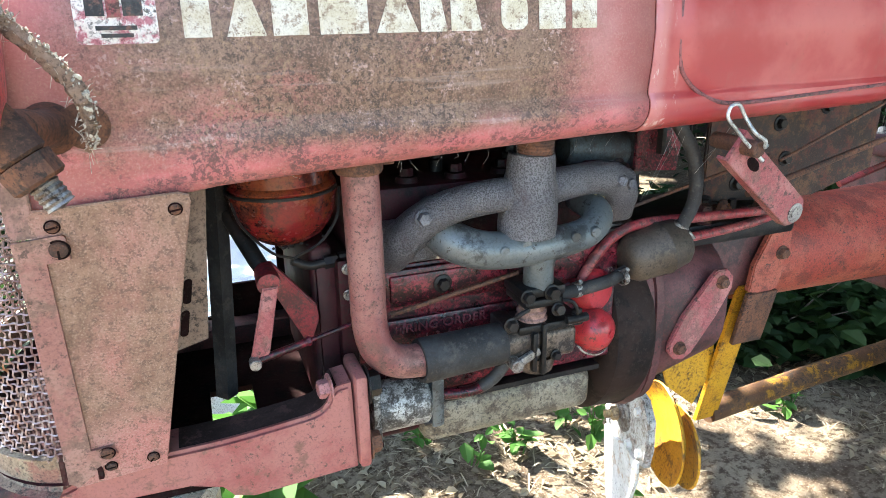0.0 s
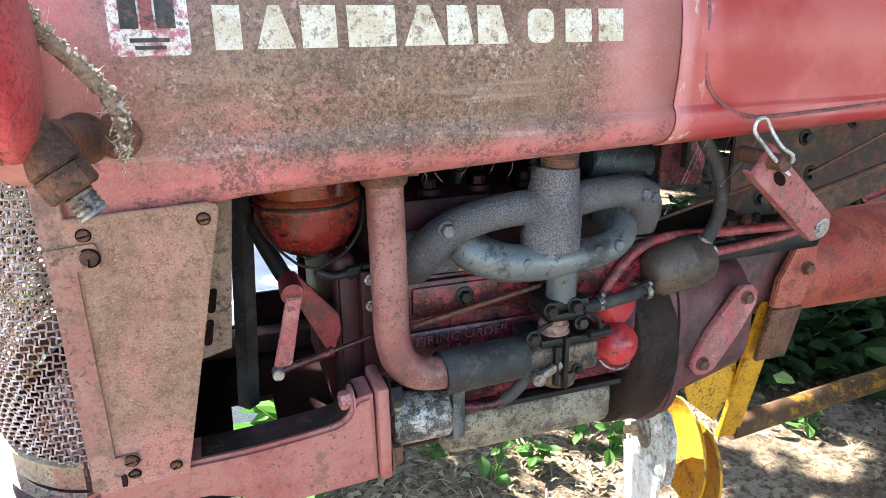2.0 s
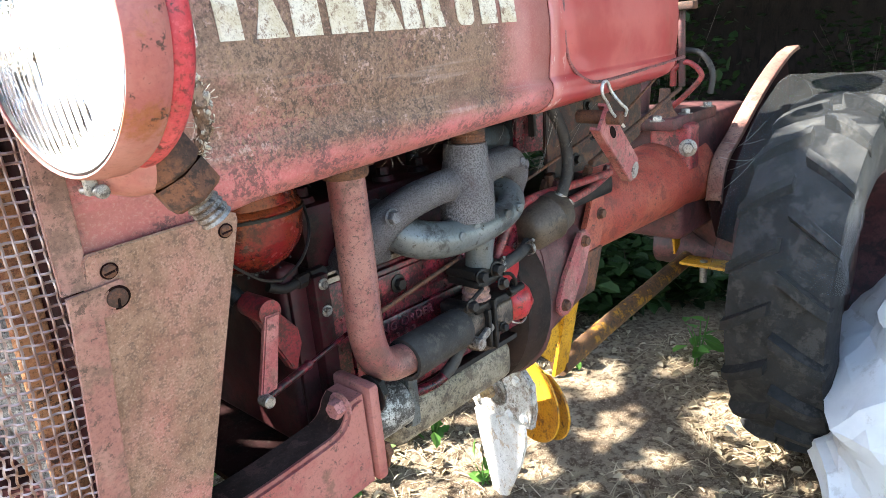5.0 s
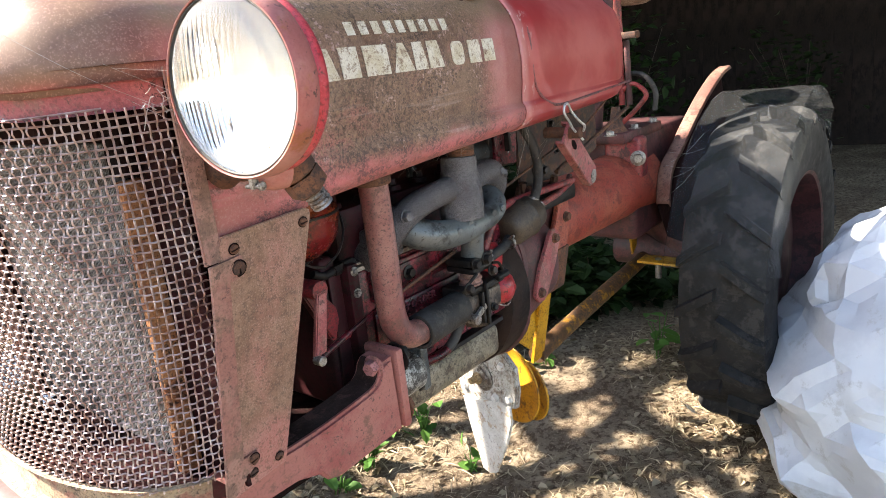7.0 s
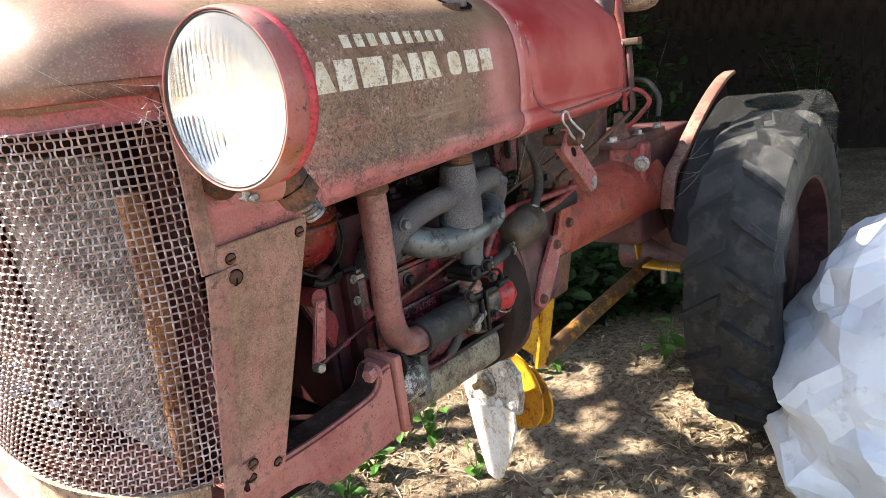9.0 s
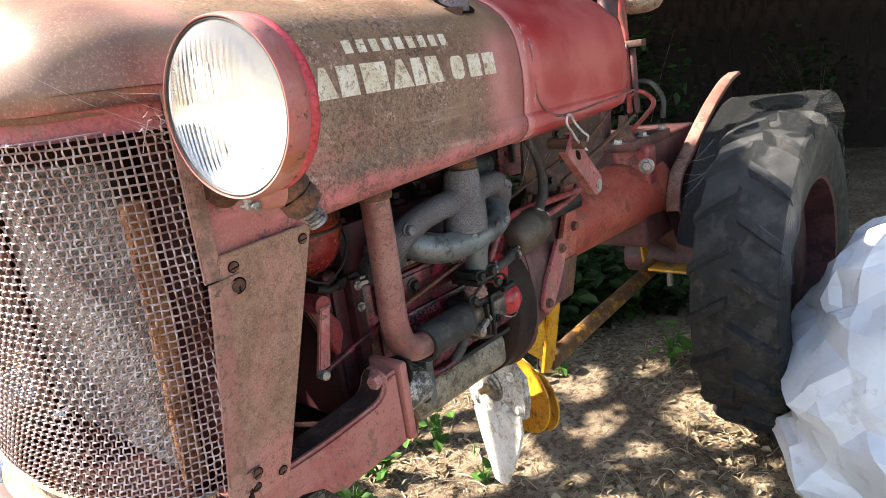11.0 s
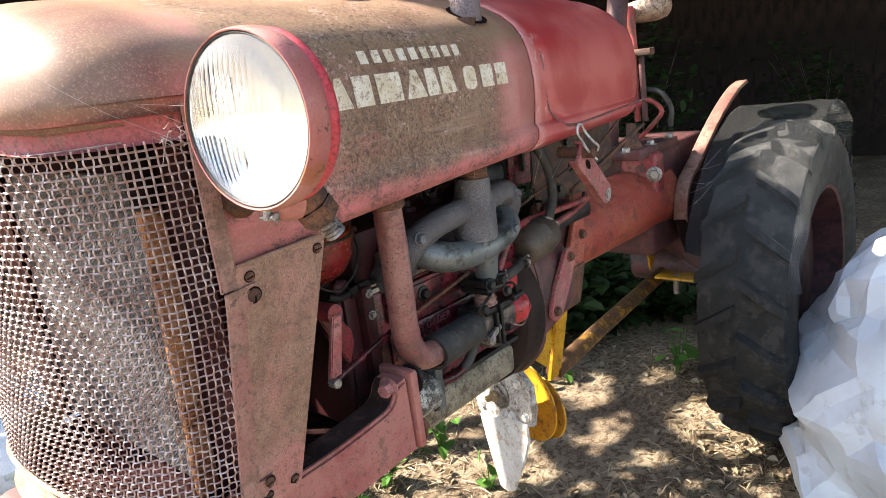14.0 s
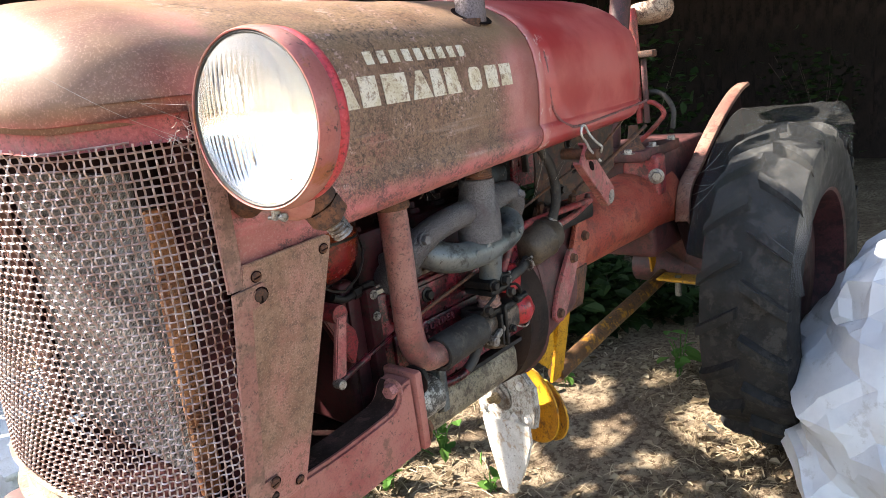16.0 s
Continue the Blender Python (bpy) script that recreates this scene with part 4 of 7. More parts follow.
words("1  3  4  2", 0.012, Matrix.Translation((0.334, 0.1005, 0.8155)) @ SIDE, LETTER_RED, block, "raised_number_row", 0.0012)

# water inlet block of worn bright metal
WORN_METAL = worn("scuffed_worn_metal", (0.26, 0.25, 0.235), (0.44, 0.43, 0.41), (0.025, 0.022, 0.02), speck=0.7, rough=0.5, metal=0.3, cover=0.75, big=26.0)
bm = bmesh.new()
rod(bm, (0.262, 0.085, 0.748), (0.328, 0.085, 0.748), 0.030, segs=28, bevel=0.004)
box(bm, 0.256, 0.266, 0.055, 0.12, 0.715, 0.785, 0.004)
starter = part("starter_nose", bm, WORN_METAL, tractor, "scuffed bare metal starter nose housing")
bm = bmesh.new()
box(bm, 0.330, 0.347, 0.068, 0.125, 0.712, 0.788, 0.005)
part("mount_ear", bm, BLUE_IRON, starter)
for z in (0.765, 0.735, 0.722):
    bm = bmesh.new()
    bolt(bm, (0.330, 0.072, z), (-1, 0, 0), 0.005, 0.008, 0)
    part("ear_bolt", bm, BLACK_OIL, starter)

# intake pipe
bm = bmesh.new()
tube(bm, [(0.250, 0.035, 1.056), (0.251, 0.035, 1.0), (0.252, 0.036, 0.93), (0.253, 0.037, 0.878), (0.262, 0.039, 0.846), (0.284, 0.043, 0.827), (0.316, 0.047, 0.820)], 0.0185, 32, 10)
PIPE = worn("spotted_faded_pipe_paint", (0.21, 0.068, 0.064), (0.29, 0.135, 0.115), (0.13, 0.062, 0.054), speck=0.5, rough=0.36, cover=0.5, big=9.0, grain=620.0, speckle=(0.06, 0.034, 0.03), grit=0.25)
pipe = part("intake_pipe", bm, PIPE, tractor, "faded red bent air intake pipe, spotted with rust")
bm = bmesh.new()
lathe(bm, (0.250, 0.035, 1.040), (0, 0, 1), [(0, 0.0187), (0, 0.0215), (0.003, 0.023), (0.012, 0.023), (0.015, 0.021), (0.015, 0.0187)], 28)
box(bm, 0.272, 0.284, 0.030, 0.040, 1.046, 1.054, 0.001)
part("pipe_clamp", bm, RUST, pipe)
bm = bmesh.new()
lathe(bm, (0.308, 0.046, 0.820), (0.104, 0.009, -0.002), [(0.004, 0.019), (0, 0.020), (0, 0.0245), (0.002, 0.0253), (0.05, 0.0250), (0.095, 0.0248), (0.103, 0.0243), (0.105, 0.020)], 32)
part("rubber_hose", bm, RUBBER, pipe, "black rubber hose from pipe to carburettor")

# air cleaner
bm = bmesh.new()
c = (0.186, 0.118, 0)
lathe(bm, (0.186, 0.118, 0.952), (0, 0, 1), [(0, 0), (0.002, 0.010), (0.006, 0.027), (0.015, 0.041), (0.028, 0.050), (0.036, 0.0535), (0.038, 0.0540), (0.052, 0.0560), (0.056, 0.0562), (0.056, 0.0575), (0.061, 0.0575), (0.062, 0.055), (0.062, 0)], 48)
CUP = worn("oily_red_cup_paint", (0.16, 0.010, 0.012), (0.17, 0.038, 0.014), (0.04, 0.010, 0.008), speck=0.5, rough=0.2, cover=0.5, big=18.0, speckle=(0.01, 0.006, 0.006), grit=0.35)
cleaner = part("air_cleaner", bm, CUP, tractor, "oily red oil-bath air cleaner cup")
bm = bmesh.new()
lathe(bm, (0.186, 0.118, 1.0145), (0, 0, 1), [(0, 0), (0, 0.0555), (0.003, 0.057), (0.006, 0.0555), (0.008, 0.053), (0.06, 0.053), (0.06, 0)], 48)
part("cleaner_body", bm, CUP, cleaner)
bm = bmesh.new()
lathe(bm, (0.186, 0.118, 1.012), (0, 0, 1), [(0, 0.0552), (0, 0.0578), (0.003, 0.0578), (0.003, 0.0552)], 40)
part("clamp_ring", bm, BLACK_OIL, cleaner)
bm = bmesh.new()
rng = random.Random(8)
for i in range(60):
    a, rr = rng.uniform(0, 6.28), abs(rng.gauss(0, 0.013))
    bmesh.ops.create_icosphere(bm, subdivisions=1, radius=rng.uniform(0.001, 0.0035), matrix=Matrix.Translation((0.186 + rr * math.cos(a), 0.118 + rr * math.sin(a), 0.952 + rr * 0.12 - rng.uniform(0, 0.003))))
part("oil_crust", bm, BLACK_OIL, cleaner)
bm = bmesh.new()
tube(bm, [(0.132, 0.10, 1.015), (0.140, 0.090, 0.985), (0.165, 0.075, 0.958), (0.186, 0.070, 0.950)], 0.0016, 6)
tube(bm, [(0.243, 0.10, 1.012), (0.236, 0.085, 0.985), (0.215, 0.075, 0.962), (0.186, 0.070, 0.950)], 0.0016, 6)
part("bail_wire", bm, BLACK_OIL, cleaner)

# exhaust and intake manifold
bm = bmesh.new()
lathe(bm, (0.441, 0.054, 0.950), (0.03, -0.02, 1), [(0, 0), (0, 0.0325), (0.012, 0.0330), (0.035, 0.0322), (0.052, 0.0312), (0.062, 0.0285), (0.070, 0.0268), (0.084, 0.0262), (0.090, 0.0250), (0.091, 0.020), (0.086, 0.019), (0.086, 0)], 40)
tube(bm, [(0.440, 0.054, 0.992), (0.415, 0.055, 0.996), (0.380, 0.058, 0.993), (0.350, 0.063, 0.986), (0.326, 0.071, 0.973), (0.309, 0.083, 0.953), (0.301, 0.098, 0.936), (0.299, 0.115, 0.925)], [0.0205, 0.0190, 0.0185, 0.019, 0.020, 0.0215, 0.0225, 0.024], 28)
tube(bm, [(0.45, 0.056, 0.996), (0.50, 0.066, 0.999), (0.545, 0.080, 0.997), (0.575, 0.093, 0.988), (0.592, 0.104, 0.970), (0.596, 0.118, 0.950)], [0.0205, 0.0190, 0.0195, 0.023, 0.026, 0.028], 28)
box(bm, 0.286, 0.352, 0.092, 0.118, 0.916, 0.966, 0.008, 3)
box(bm, 0.566, 0.618, 0.094, 0.118, 0.930, 0.998, 0.012, 3)
CASTING = casting_material()
exhaust = part("exhaust_manifold", bm, CASTING, tractor, "rough grey cast-iron exhaust manifold")
bm = bmesh.new()
lathe(bm, (0.446, 0.050, 1.030), (0.03, -0.02, 1), [(0, 0)] + [(0.0 + 0.0018 * i, 0.0195 + 0.0010 * (i % 2)) for i in range(14)] + [(0.026, 0.0195), (0.23, 0.0195), (0.23, 0)], 28)
part("exhaust_pipe_nipple", bm, RUST, exhaust, "threaded rusty pipe nipple")
PURPLE = worn("purple_grey_pipe", (0.16, 0.13, 0.14), (0.22, 0.18, 0.19), (0.09, 0.07, 0.07), speck=0.8, rough=0.7, metal=0.2, bump=0.5, grain=420)
bm = bmesh.new()
lathe(bm, (0.470, 0.050, 1.215), (0, 0, 1), [(0, 0), (0, 0.021), (0.3, 0.021), (0.5, 0.021)], 28)
part("exhaust_pipe", bm, PURPLE, tractor, "grey exhaust stack rising through the hood")
for at, w in (((0.3335, 0.086, 0.956), (0, -1, 0)), ((0.572, 0.074, 0.991), (0.1, -1, 0.2)), ((0.588, 0.080, 0.985), (0.3, -1, 0.1)), ((0.320, 0.055, 0.981), (0, -1, 0))):
    bm = bmesh.new()
    bolt(bm, at, w, 0.0075, 0.008, 1.3)
    part("manifold_bolt", bm, GREY_IRON, exhaust)
bm = bmesh.new()
tube(bm, [(0.352, 0.125, 0.966), (0.349, 0.094, 0.958), (0.360, 0.070, 0.945), (0.390, 0.054, 0.936), (0.44, 0.047, 0.934), (0.50, 0.051, 0.937), (0.530, 0.057, 0.945), (0.546, 0.076, 0.956), (0.546, 0.125, 0.964)], [0.022, 0.0225, 0.0225, 0.0215, 0.0200, 0.0182, 0.0175, 0.0172, 0.018], 28, 10)
tube(bm, [(0.457, 0.052, 0.928), (0.458, 0.054, 0.905), (0.460, 0.058, 0.882)], [0.021, 0.0175, 0.018], 24)
intake = part("intake_manifold", bm, BLUE_IRON, tractor, "smooth blue-grey intake manifold")
for x, z in ((0.404, 0.939), (0.430, 0.943), (0.492, 0.944), (0.519, 0.946)):
    bm = bmesh.new()
    lathe(bm, (x, 0.0315 + 0.05 * max(x - 0.46, 0), z), (0, -1, 0), [(-0.004, 0.0068), (0.001, 0.0062), (0.002, 0.005), (0.002, 0)], 14)
    part("boss", bm, BLUE_IRON, intake)
bm = bmesh.new()
rng = random.Random(3)
for i in range(40):
    p = Vector((0.553 + rng.gauss(0, 0.008), 0.088 + rng.gauss(0, 0.004), 0.971 + rng.gauss(0, 0.005)))
    bmesh.ops.create_icosphere(bm, subdivisions=1, radius=rng.uniform(0.0015, 0.0045), matrix=Matrix.Translation(p))
part("mud_nest", bm, worn("pale_mud", (0.42, 0.34, 0.20), (0.5, 0.42, 0.28), (0.25, 0.18, 0.1), big=60.0), tractor, "pale dried mud nest on the manifold")

# carburettor
bm = bmesh.new()
box(bm, 0.442, 0.500, 0.040, 0.090, 0.873, 0.886, 0.004)
box(bm, 0.446, 0.496, 0.038, 0.092, 0.861, 0.872, 0.004)
box(bm, 0.440, 0.526, 0.040, 0.090, 0.829, 0.840, 0.003)
box(bm, 0.422, 0.444, 0.044, 0.086, 0.822, 0.846, 0.005)
carb = part("carburettor", bm, BLACK_OIL, tractor, "greasy black carburettor")
bm = bmesh.new()
lathe(bm, (0.467, 0.062, 0.839), (0, 0, 1), [(0, 0.0185), (0.003, 0.019), (0.005, 0.0165), (0.008, 0.0165), (0.010, 0.018), (0.012, 0.018), (0.014, 0.0155), (0.023, 0.0155)], 28)
part("carburettor_neck", bm, STRIP, carb, "ribbed pinkish neck")
bm = bmesh.new()
tube(bm, [(0.500, 0.046, 0.836), (0.512, 0.034, 0.848), (0.506, 0.034, 0.864), (0.494, 0.038, 0.868)], 0.0022, 8)
part("throttle_linkage", bm, BLACK_OIL, carb)
bm = bmesh.new()
tube(bm, [(0.430, 0.044, 0.846), (0.436, 0.036, 0.858), (0.450, 0.036, 0.864)], 0.0026, 8)
part("choke_linkage", bm, BLACK_OIL, carb)
bm = bmesh.new()
rod(bm, (0.498, 0.034, 0.842), (0.526, 0.034, 0.843), 0.0055, segs=12, bevel=0.001)
part("linkage_pin", bm, BLACK_OIL, carb)
bm = bmesh.new()
box(bm, 0.425, 0.520, 0.042, 0.088, 0.790, 0.829, 0.008, 3)
lathe(bm, (0.475, 0.065, 0.768), (0, 0, 1), [(0, 0.012), (0.004, 0.022), (0.024, 0.026)], 28)
CARB = worn("grimy_bronze_metal", (0.10, 0.075, 0.06), (0.15, 0.115, 0.09), (0.03, 0.025, 0.022), speck=0.6, rough=0.4, metal=0.5, cover=0.6, big=30.0)
part("carburettor_bowl", bm, CARB, carb)
bm = bmesh.new()
lathe(bm, (0.405, 0.056, 0.818), (1, 0.05, 0), [(0, 0.0205), (0.012, 0.021), (0.03, 0.020), (0.05, 0.018)], 28)
part("air_horn", bm, CARB, carb)
bm = bmesh.new()
box(bm, 0.430, 0.468, 0.034, 0.041, 0.796, 0.806, 0.002, m=Matrix.Translation((0.449, 0, 0.80)) @ Matrix.Rotation(radians(-25), 4, "Y") @ Matrix.Translation((-0.449, 0, -0.80)))
rod(bm, (0.434, 0.045, 0.797), (0.434, 0.028, 0.797), 0.008, segs=14, bevel=0.001)
part("choke_lever", bm, STEEL, carb)
for at, w, r in (((0.447, 0.036, 0.880), (0, -1, 0), 0.009), ((0.487, 0.036, 0.858), (0, -1, 0.2), 0.0085), ((0.480, 0.040, 0.879), (0, -1, 0), 0.010), ((0.489, 0.040, 0.797), (0, -1, 0), 0.007), ((0.428, 0.038, 0.848), (0, -1, 0), 0.009), ((0.515, 0.038, 0.846), (0, 0, 1), 0.007)):
    bm = bmesh.new()
    bolt(bm, at, w, r * 0.78, r * 0.9, 1.25)
    part("carburettor_screw", bm, BLACK_OIL, carb)
bm = bmesh.new()
box(bm, 0.468, 0.474, 0.034, 0.042, 0.776, 0.842, 0.0015)
box(bm, 0.456, 0.462, 0.034, 0.042, 0.782, 0.832, 0.0015)
part("casting_rib", bm, BLACK_OIL, carb)

carb.location = (-0.012, 0.0, 0.0)

# red glass-shaped sediment cup and regulator
bm = bmesh.new()
lathe(bm, (0.552, 0.090, 0.797), (0.38, -0.92, 0.02), [(-0.02, 0), (-0.02, 0.0235), (0.0, 0.0270), (0.012, 0.0280), (0.022, 0.0258), (0.030, 0.0195), (0.0345, 0.010), (0.0355, 0.005), (0.037, 0.005), (0.037, 0)], 36)
cupr = part("red_cap", bm, RED_BRIGHT, tractor, "bright red domed magneto cap")
bm = bmesh.new()
tube(bm, [(0.528, 0.072, 0.783), (0.536, 0.068, 0.774), (0.552, 0.066, 0.7685), (0.568, 0.070, 0.771), (0.580, 0.080, 0.779)], 0.0015, 8)
part("bail_wire", bm, STEEL, cupr)
bm = bmesh.new()
lathe(bm, (0.556, 0.125, 0.843), (0.30, -0.95, 0.0), [(-0.02, 0), (-0.02, 0.027), (0.02, 0.030), (0.034, 0.028), (0.040, 0.022), (0.041, 0)], 28)
part("red_governor_body", bm, RED_BRIGHT, tractor)
bm = bmesh.new()
box(bm, 0.522, 0.59, 0.104, 0.16, 0.745, 0.86, 0.012, 3)
part("magneto_mount", bm, RED_OIL, tractor)

# drain pipe along the block
bm = bmesh.new()
tube(bm, [(0.345, 0.085, 0.748), (0.365, 0.078, 0.7485), (0.390, 0.074, 0.751), (0.410, 0.072, 0.762), (0.425, 0.071, 0.778), (0.440, 0.072, 0.79)], 0.0072, 16)
part("vent_pipe", bm, RED_OIL, tractor)
bm = bmesh.new()
tube(bm, [(0.395, 0.073, 0.753), (0.412, 0.071, 0.764), (0.428, 0.070, 0.782), (0.445, 0.07, 0.79)], 0.0078, 16)
part("vent_hose", bm, RUBBER, tractor)

# bell housing: flange, body, foot plate
def cone_side(bm, rows, m=18):
    """Half shell from rows of (x, near y, top z, bottom z)."""
    rings = []
    for x, y, zt, zb in rows:
        ring = []
        for i in range(m + 1):
            a = radians(180 * i / m)
            c, sn = math.cos(a), math.sin(a)
            zc, h = (zt + zb) / 2, (zt - zb) / 2
            ring.append(bm.verts.new((x, 0.30 - (0.30 - y) * sn ** 0.6, zc + h * math.copysign(abs(c) ** 0.7, c))))
        rings.append(ring)
    for a, b in zip(rings, rings[1:]):
        for i in range(m):
            bm.faces.new((a[i], a[i + 1], b[i + 1], b[i]))


bm = bmesh.new()
cone_side(bm, [(0.615, 0.13, 0.90, 0.60), (0.660, 0.125, 0.895, 0.61), (0.70, 0.108, 0.885, 0.63), (0.80, 0.108, 0.87, 0.665), (0.812, 0.125, 0.868, 0.675), (0.822, 0.20, 0.866, 0.69), (0.93, 0.21, 0.875, 0.71), (0.985, 0.20, 0.88, 0.715)])
bell = part("bell_housing", bm, MAROON, tractor, "dull maroon bell housing")
bm = bmesh.new()
cone_side(bm, [(0.655, 0.30, 0.90, 0.60), (0.655, 0.108, 0.905, 0.595), (0.664, 0.104, 0.908, 0.592), (0.670, 0.104, 0.908, 0.592), (0.672, 0.112, 0.90, 0.60)])
cone_side(bm, [(0.674, 0.112, 0.90, 0.60), (0.676, 0.106, 0.905, 0.596), (0.688, 0.106, 0.905, 0.596), (0.692, 0.125, 0.89, 0.61)])
part("housing_flange", bm, MAROON, bell)
bm = bmesh.new()
lathe(bm, (0.590, 0.245, 0.748), (1, 0, 0), [(0, 0), (0, 0.10), (0.006, 0.142), (0.016, 0.152), (0.07, 0.155), (0.078, 0.15), (0.078, 0)], 48)
part("flywheel_cover", bm, worn("dark_oily_casting", (0.012, 0.007, 0.006), (0.022, 0.012, 0.010), (0.007, 0.005, 0.005), rough=0.6, spec=0.15, grit=0.2), bell, "dark oily round flywheel cover")
bm = bmesh.new()
o = [(0.758, 0.828), (0.768, 0.838), (0.785, 0.838), (0.797, 0.825), (0.797, 0.808), (0.775, 0.768), (0.737, 0.716), (0.724, 0.709), (0.708, 0.711), (0.697, 0.724), (0.698, 0.738), (0.716, 0.775)]
side_plate(bm, o, 0.107, 0.007, 0.0015)
pad = part("side_plate", bm, PINK, tractor, "pink diamond-shaped bolted plate")
for x, z in ((0.777, 0.820), (0.714, 0.729)):
    bm = bmesh.new()
    bolt(bm, (x, 0.100, z), (0, -1, 0), 0.0085, 0.007, 1.2)
    part("plate_bolt", bm, RUST, pad)
for x, z in ((0.735, 0.787), (0.755, 0.757)):
    bm = bmesh.new()
    lathe(bm, (x, 0.1005, z), (0, -1, 0), [(0, 0.005), (0.0012, 0.0045), (0.0016, 0)], 14)
    part("rivet", bm, PINK, pad)
bm = bmesh.new()
o = [(0.955, 0.842), (0.985, 0.858), (1.0, 0.85), (1.002, 0.80), (0.985, 0.742), (0.955, 0.735), (0.925, 0.745), (0.93, 0.79)]
side_plate(bm, o, 0.20, 0.010, 0.002)
ear = part("tube_flange", bm, ORANGE_RED, tractor)
bm = bmesh.new()
bolt(bm, (0.983, 0.19, 0.806), (0, -1, 0), 0.010, 0.009, 1.2)
part("flange_bolt", bm, RUST, ear)
bm = bmesh.new()
tube(bm, [(0.96, 0.28, 0.785), (1.15, 0.28, 0.778), (1.40, 0.285, 0.775), (1.55, 0.29, 0.775)], [0.088, 0.086, 0.092, 0.105], 36)
part("torque_tube", bm, ORANGE_RED, tractor, "orange-red cast torque tube")
bm = bmesh.new()
box(bm, 0.62, 0.94, 0.135, 0.31, 0.862, 0.896, 0.008)
part("housing_top", bm, BLACK_OIL, bell, "greasy dark ledge along the housing")
rngh = random.Random(14)
for i in range(16):
    x = rngh.uniform(0.76, 0.93)
    at = Vector((x, rngh.uniform(0.145, 0.18), 0.896))
    bm = bmesh.new()
    bolt(bm, at, (rngh.gauss(0, 0.1), rngh.gauss(-0.2, 0.2), 1), rngh.uniform(0.006, 0.011), rngh.uniform(0.012, 0.035), 1.5)
    part("stud_nut", bm, rngh.choice((BLACK_OIL, RUST, MAROON)), bell)

FUEL_RED = worn("scuffed_line_red", (0.24, 0.022, 0.03), (0.30, 0.07, 0.065), (0.05, 0.02, 0.02), speck=0.5, rough=0.45, cover=0.6, big=18.0)
# coil canister, hoses and lines on the side of the housing
OLIVE = worn("olive_grimy_can", (0.060, 0.045, 0.033), (0.09, 0.068, 0.05), (0.03, 0.024, 0.02), speck=0.4, rough=0.5, metal=0.2, cover=0.5)
bm = bmesh.new()
lathe(bm, (0.622, 0.100, 0.868), (0.95, -0.05, 0.22), [(0, 0), (0, 0.018), (0.006, 0.026), (0.014, 0.031), (0.052, 0.034), (0.054, 0.0355), (0.057, 0.0355), (0.059, 0.034), (0.082, 0.031), (0.088, 0.026), (0.090, 0)], 36)
can = part("fuel_filter_can", bm, OLIVE, tractor, "olive-brown round filter canister")
bm = bmesh.new()
tube(bm, [(0.662, 0.085, 1.06), (0.678, 0.083, 1.035), (0.696, 0.081, 1.008), (0.706, 0.080, 0.975), (0.707, 0.081, 0.945), (0.700, 0.085, 0.918), (0.692, 0.088, 0.902)], 0.0085, 18)
part("rubber_hose", bm, RUBBER, can, "curved black rubber hose")
bm = bmesh.new()
lathe(bm, (0.6975, 0.086, 0.913), (-0.45, 0.3, -0.85), [(0, 0.009), (0, 0.0105), (0.006, 0.0105), (0.006, 0.009)], 18)
rod(bm, (0.700, 0.076, 0.905), (0.706, 0.072, 0.897), 0.003, segs=8)
part("hose_clamp", bm, STEEL, can)
bm = bmesh.new()
tube(bm, [(0.522, 0.085, 0.846), (0.560, 0.088, 0.847), (0.600, 0.092, 0.850), (0.628, 0.098, 0.858)], 0.0082, 18)
part("fuel_hose", bm, RUBBER, can)
for x, z in ((0.545, 0.846), (0.612, 0.852)):
    bm = bmesh.new()
    lathe(bm, (x, 0.0885, z), (1, 0.1, 0.08), [(0, 0.0085), (0, 0.0100), (0.007, 0.0100), (0.007, 0.0085)], 18)
    rod(bm, (x + 0.0035, 0.0885, z + 0.009), (x + 0.0035, 0.080, z + 0.014), 0.0028, segs=8)
    part("hose_clamp", bm, STEEL, can)
bm = bmesh.new()
tube(bm, [(0.542, 0.098, 0.856), (0.550, 0.096, 0.874), (0.566, 0.095, 0.896), (0.594, 0.096, 0.917), (0.635, 0.098, 0.925), (0.726, 0.104, 0.920), (0.824, 0.112, 0.914), (0.90, 0.122, 0.908)], 0.0066, 16)
part("fuel_line", bm, FUEL_RED, tractor, "bent red fuel line")
bm = bmesh.new()
tube(bm, [(0.705, 0.12, 0.885), (0.76, 0.12, 0.888), (0.84, 0.125, 0.892), (0.93, 0.14, 0.90)], 0.0065, 14)
part("fuel_line", bm, FUEL_RED, tractor)
for a, b, r in (((0.60, 0.13, 0.930), (0.83, 0.10, 0.995), 0.0024), ((0.84, 0.09, 0.99), (1.15, 0.12, 1.085), 0.0022), ((0.80, 0.10, 0.945), (1.20, 0.13, 1.02), 0.0045)):
    bm = bmesh.new()
    rod(bm, a, b, r, segs=10)
    part("control_rod", bm, RUST, tractor)
bm = bmesh.new()
box(bm, 0.655, 0.662, 0.105, 0.16, 1.01, 1.05, 0.001)
part("bracket_tab", bm, BLACK_OIL, tractor)

can.location = (-0.024, -0.012, 0.012)

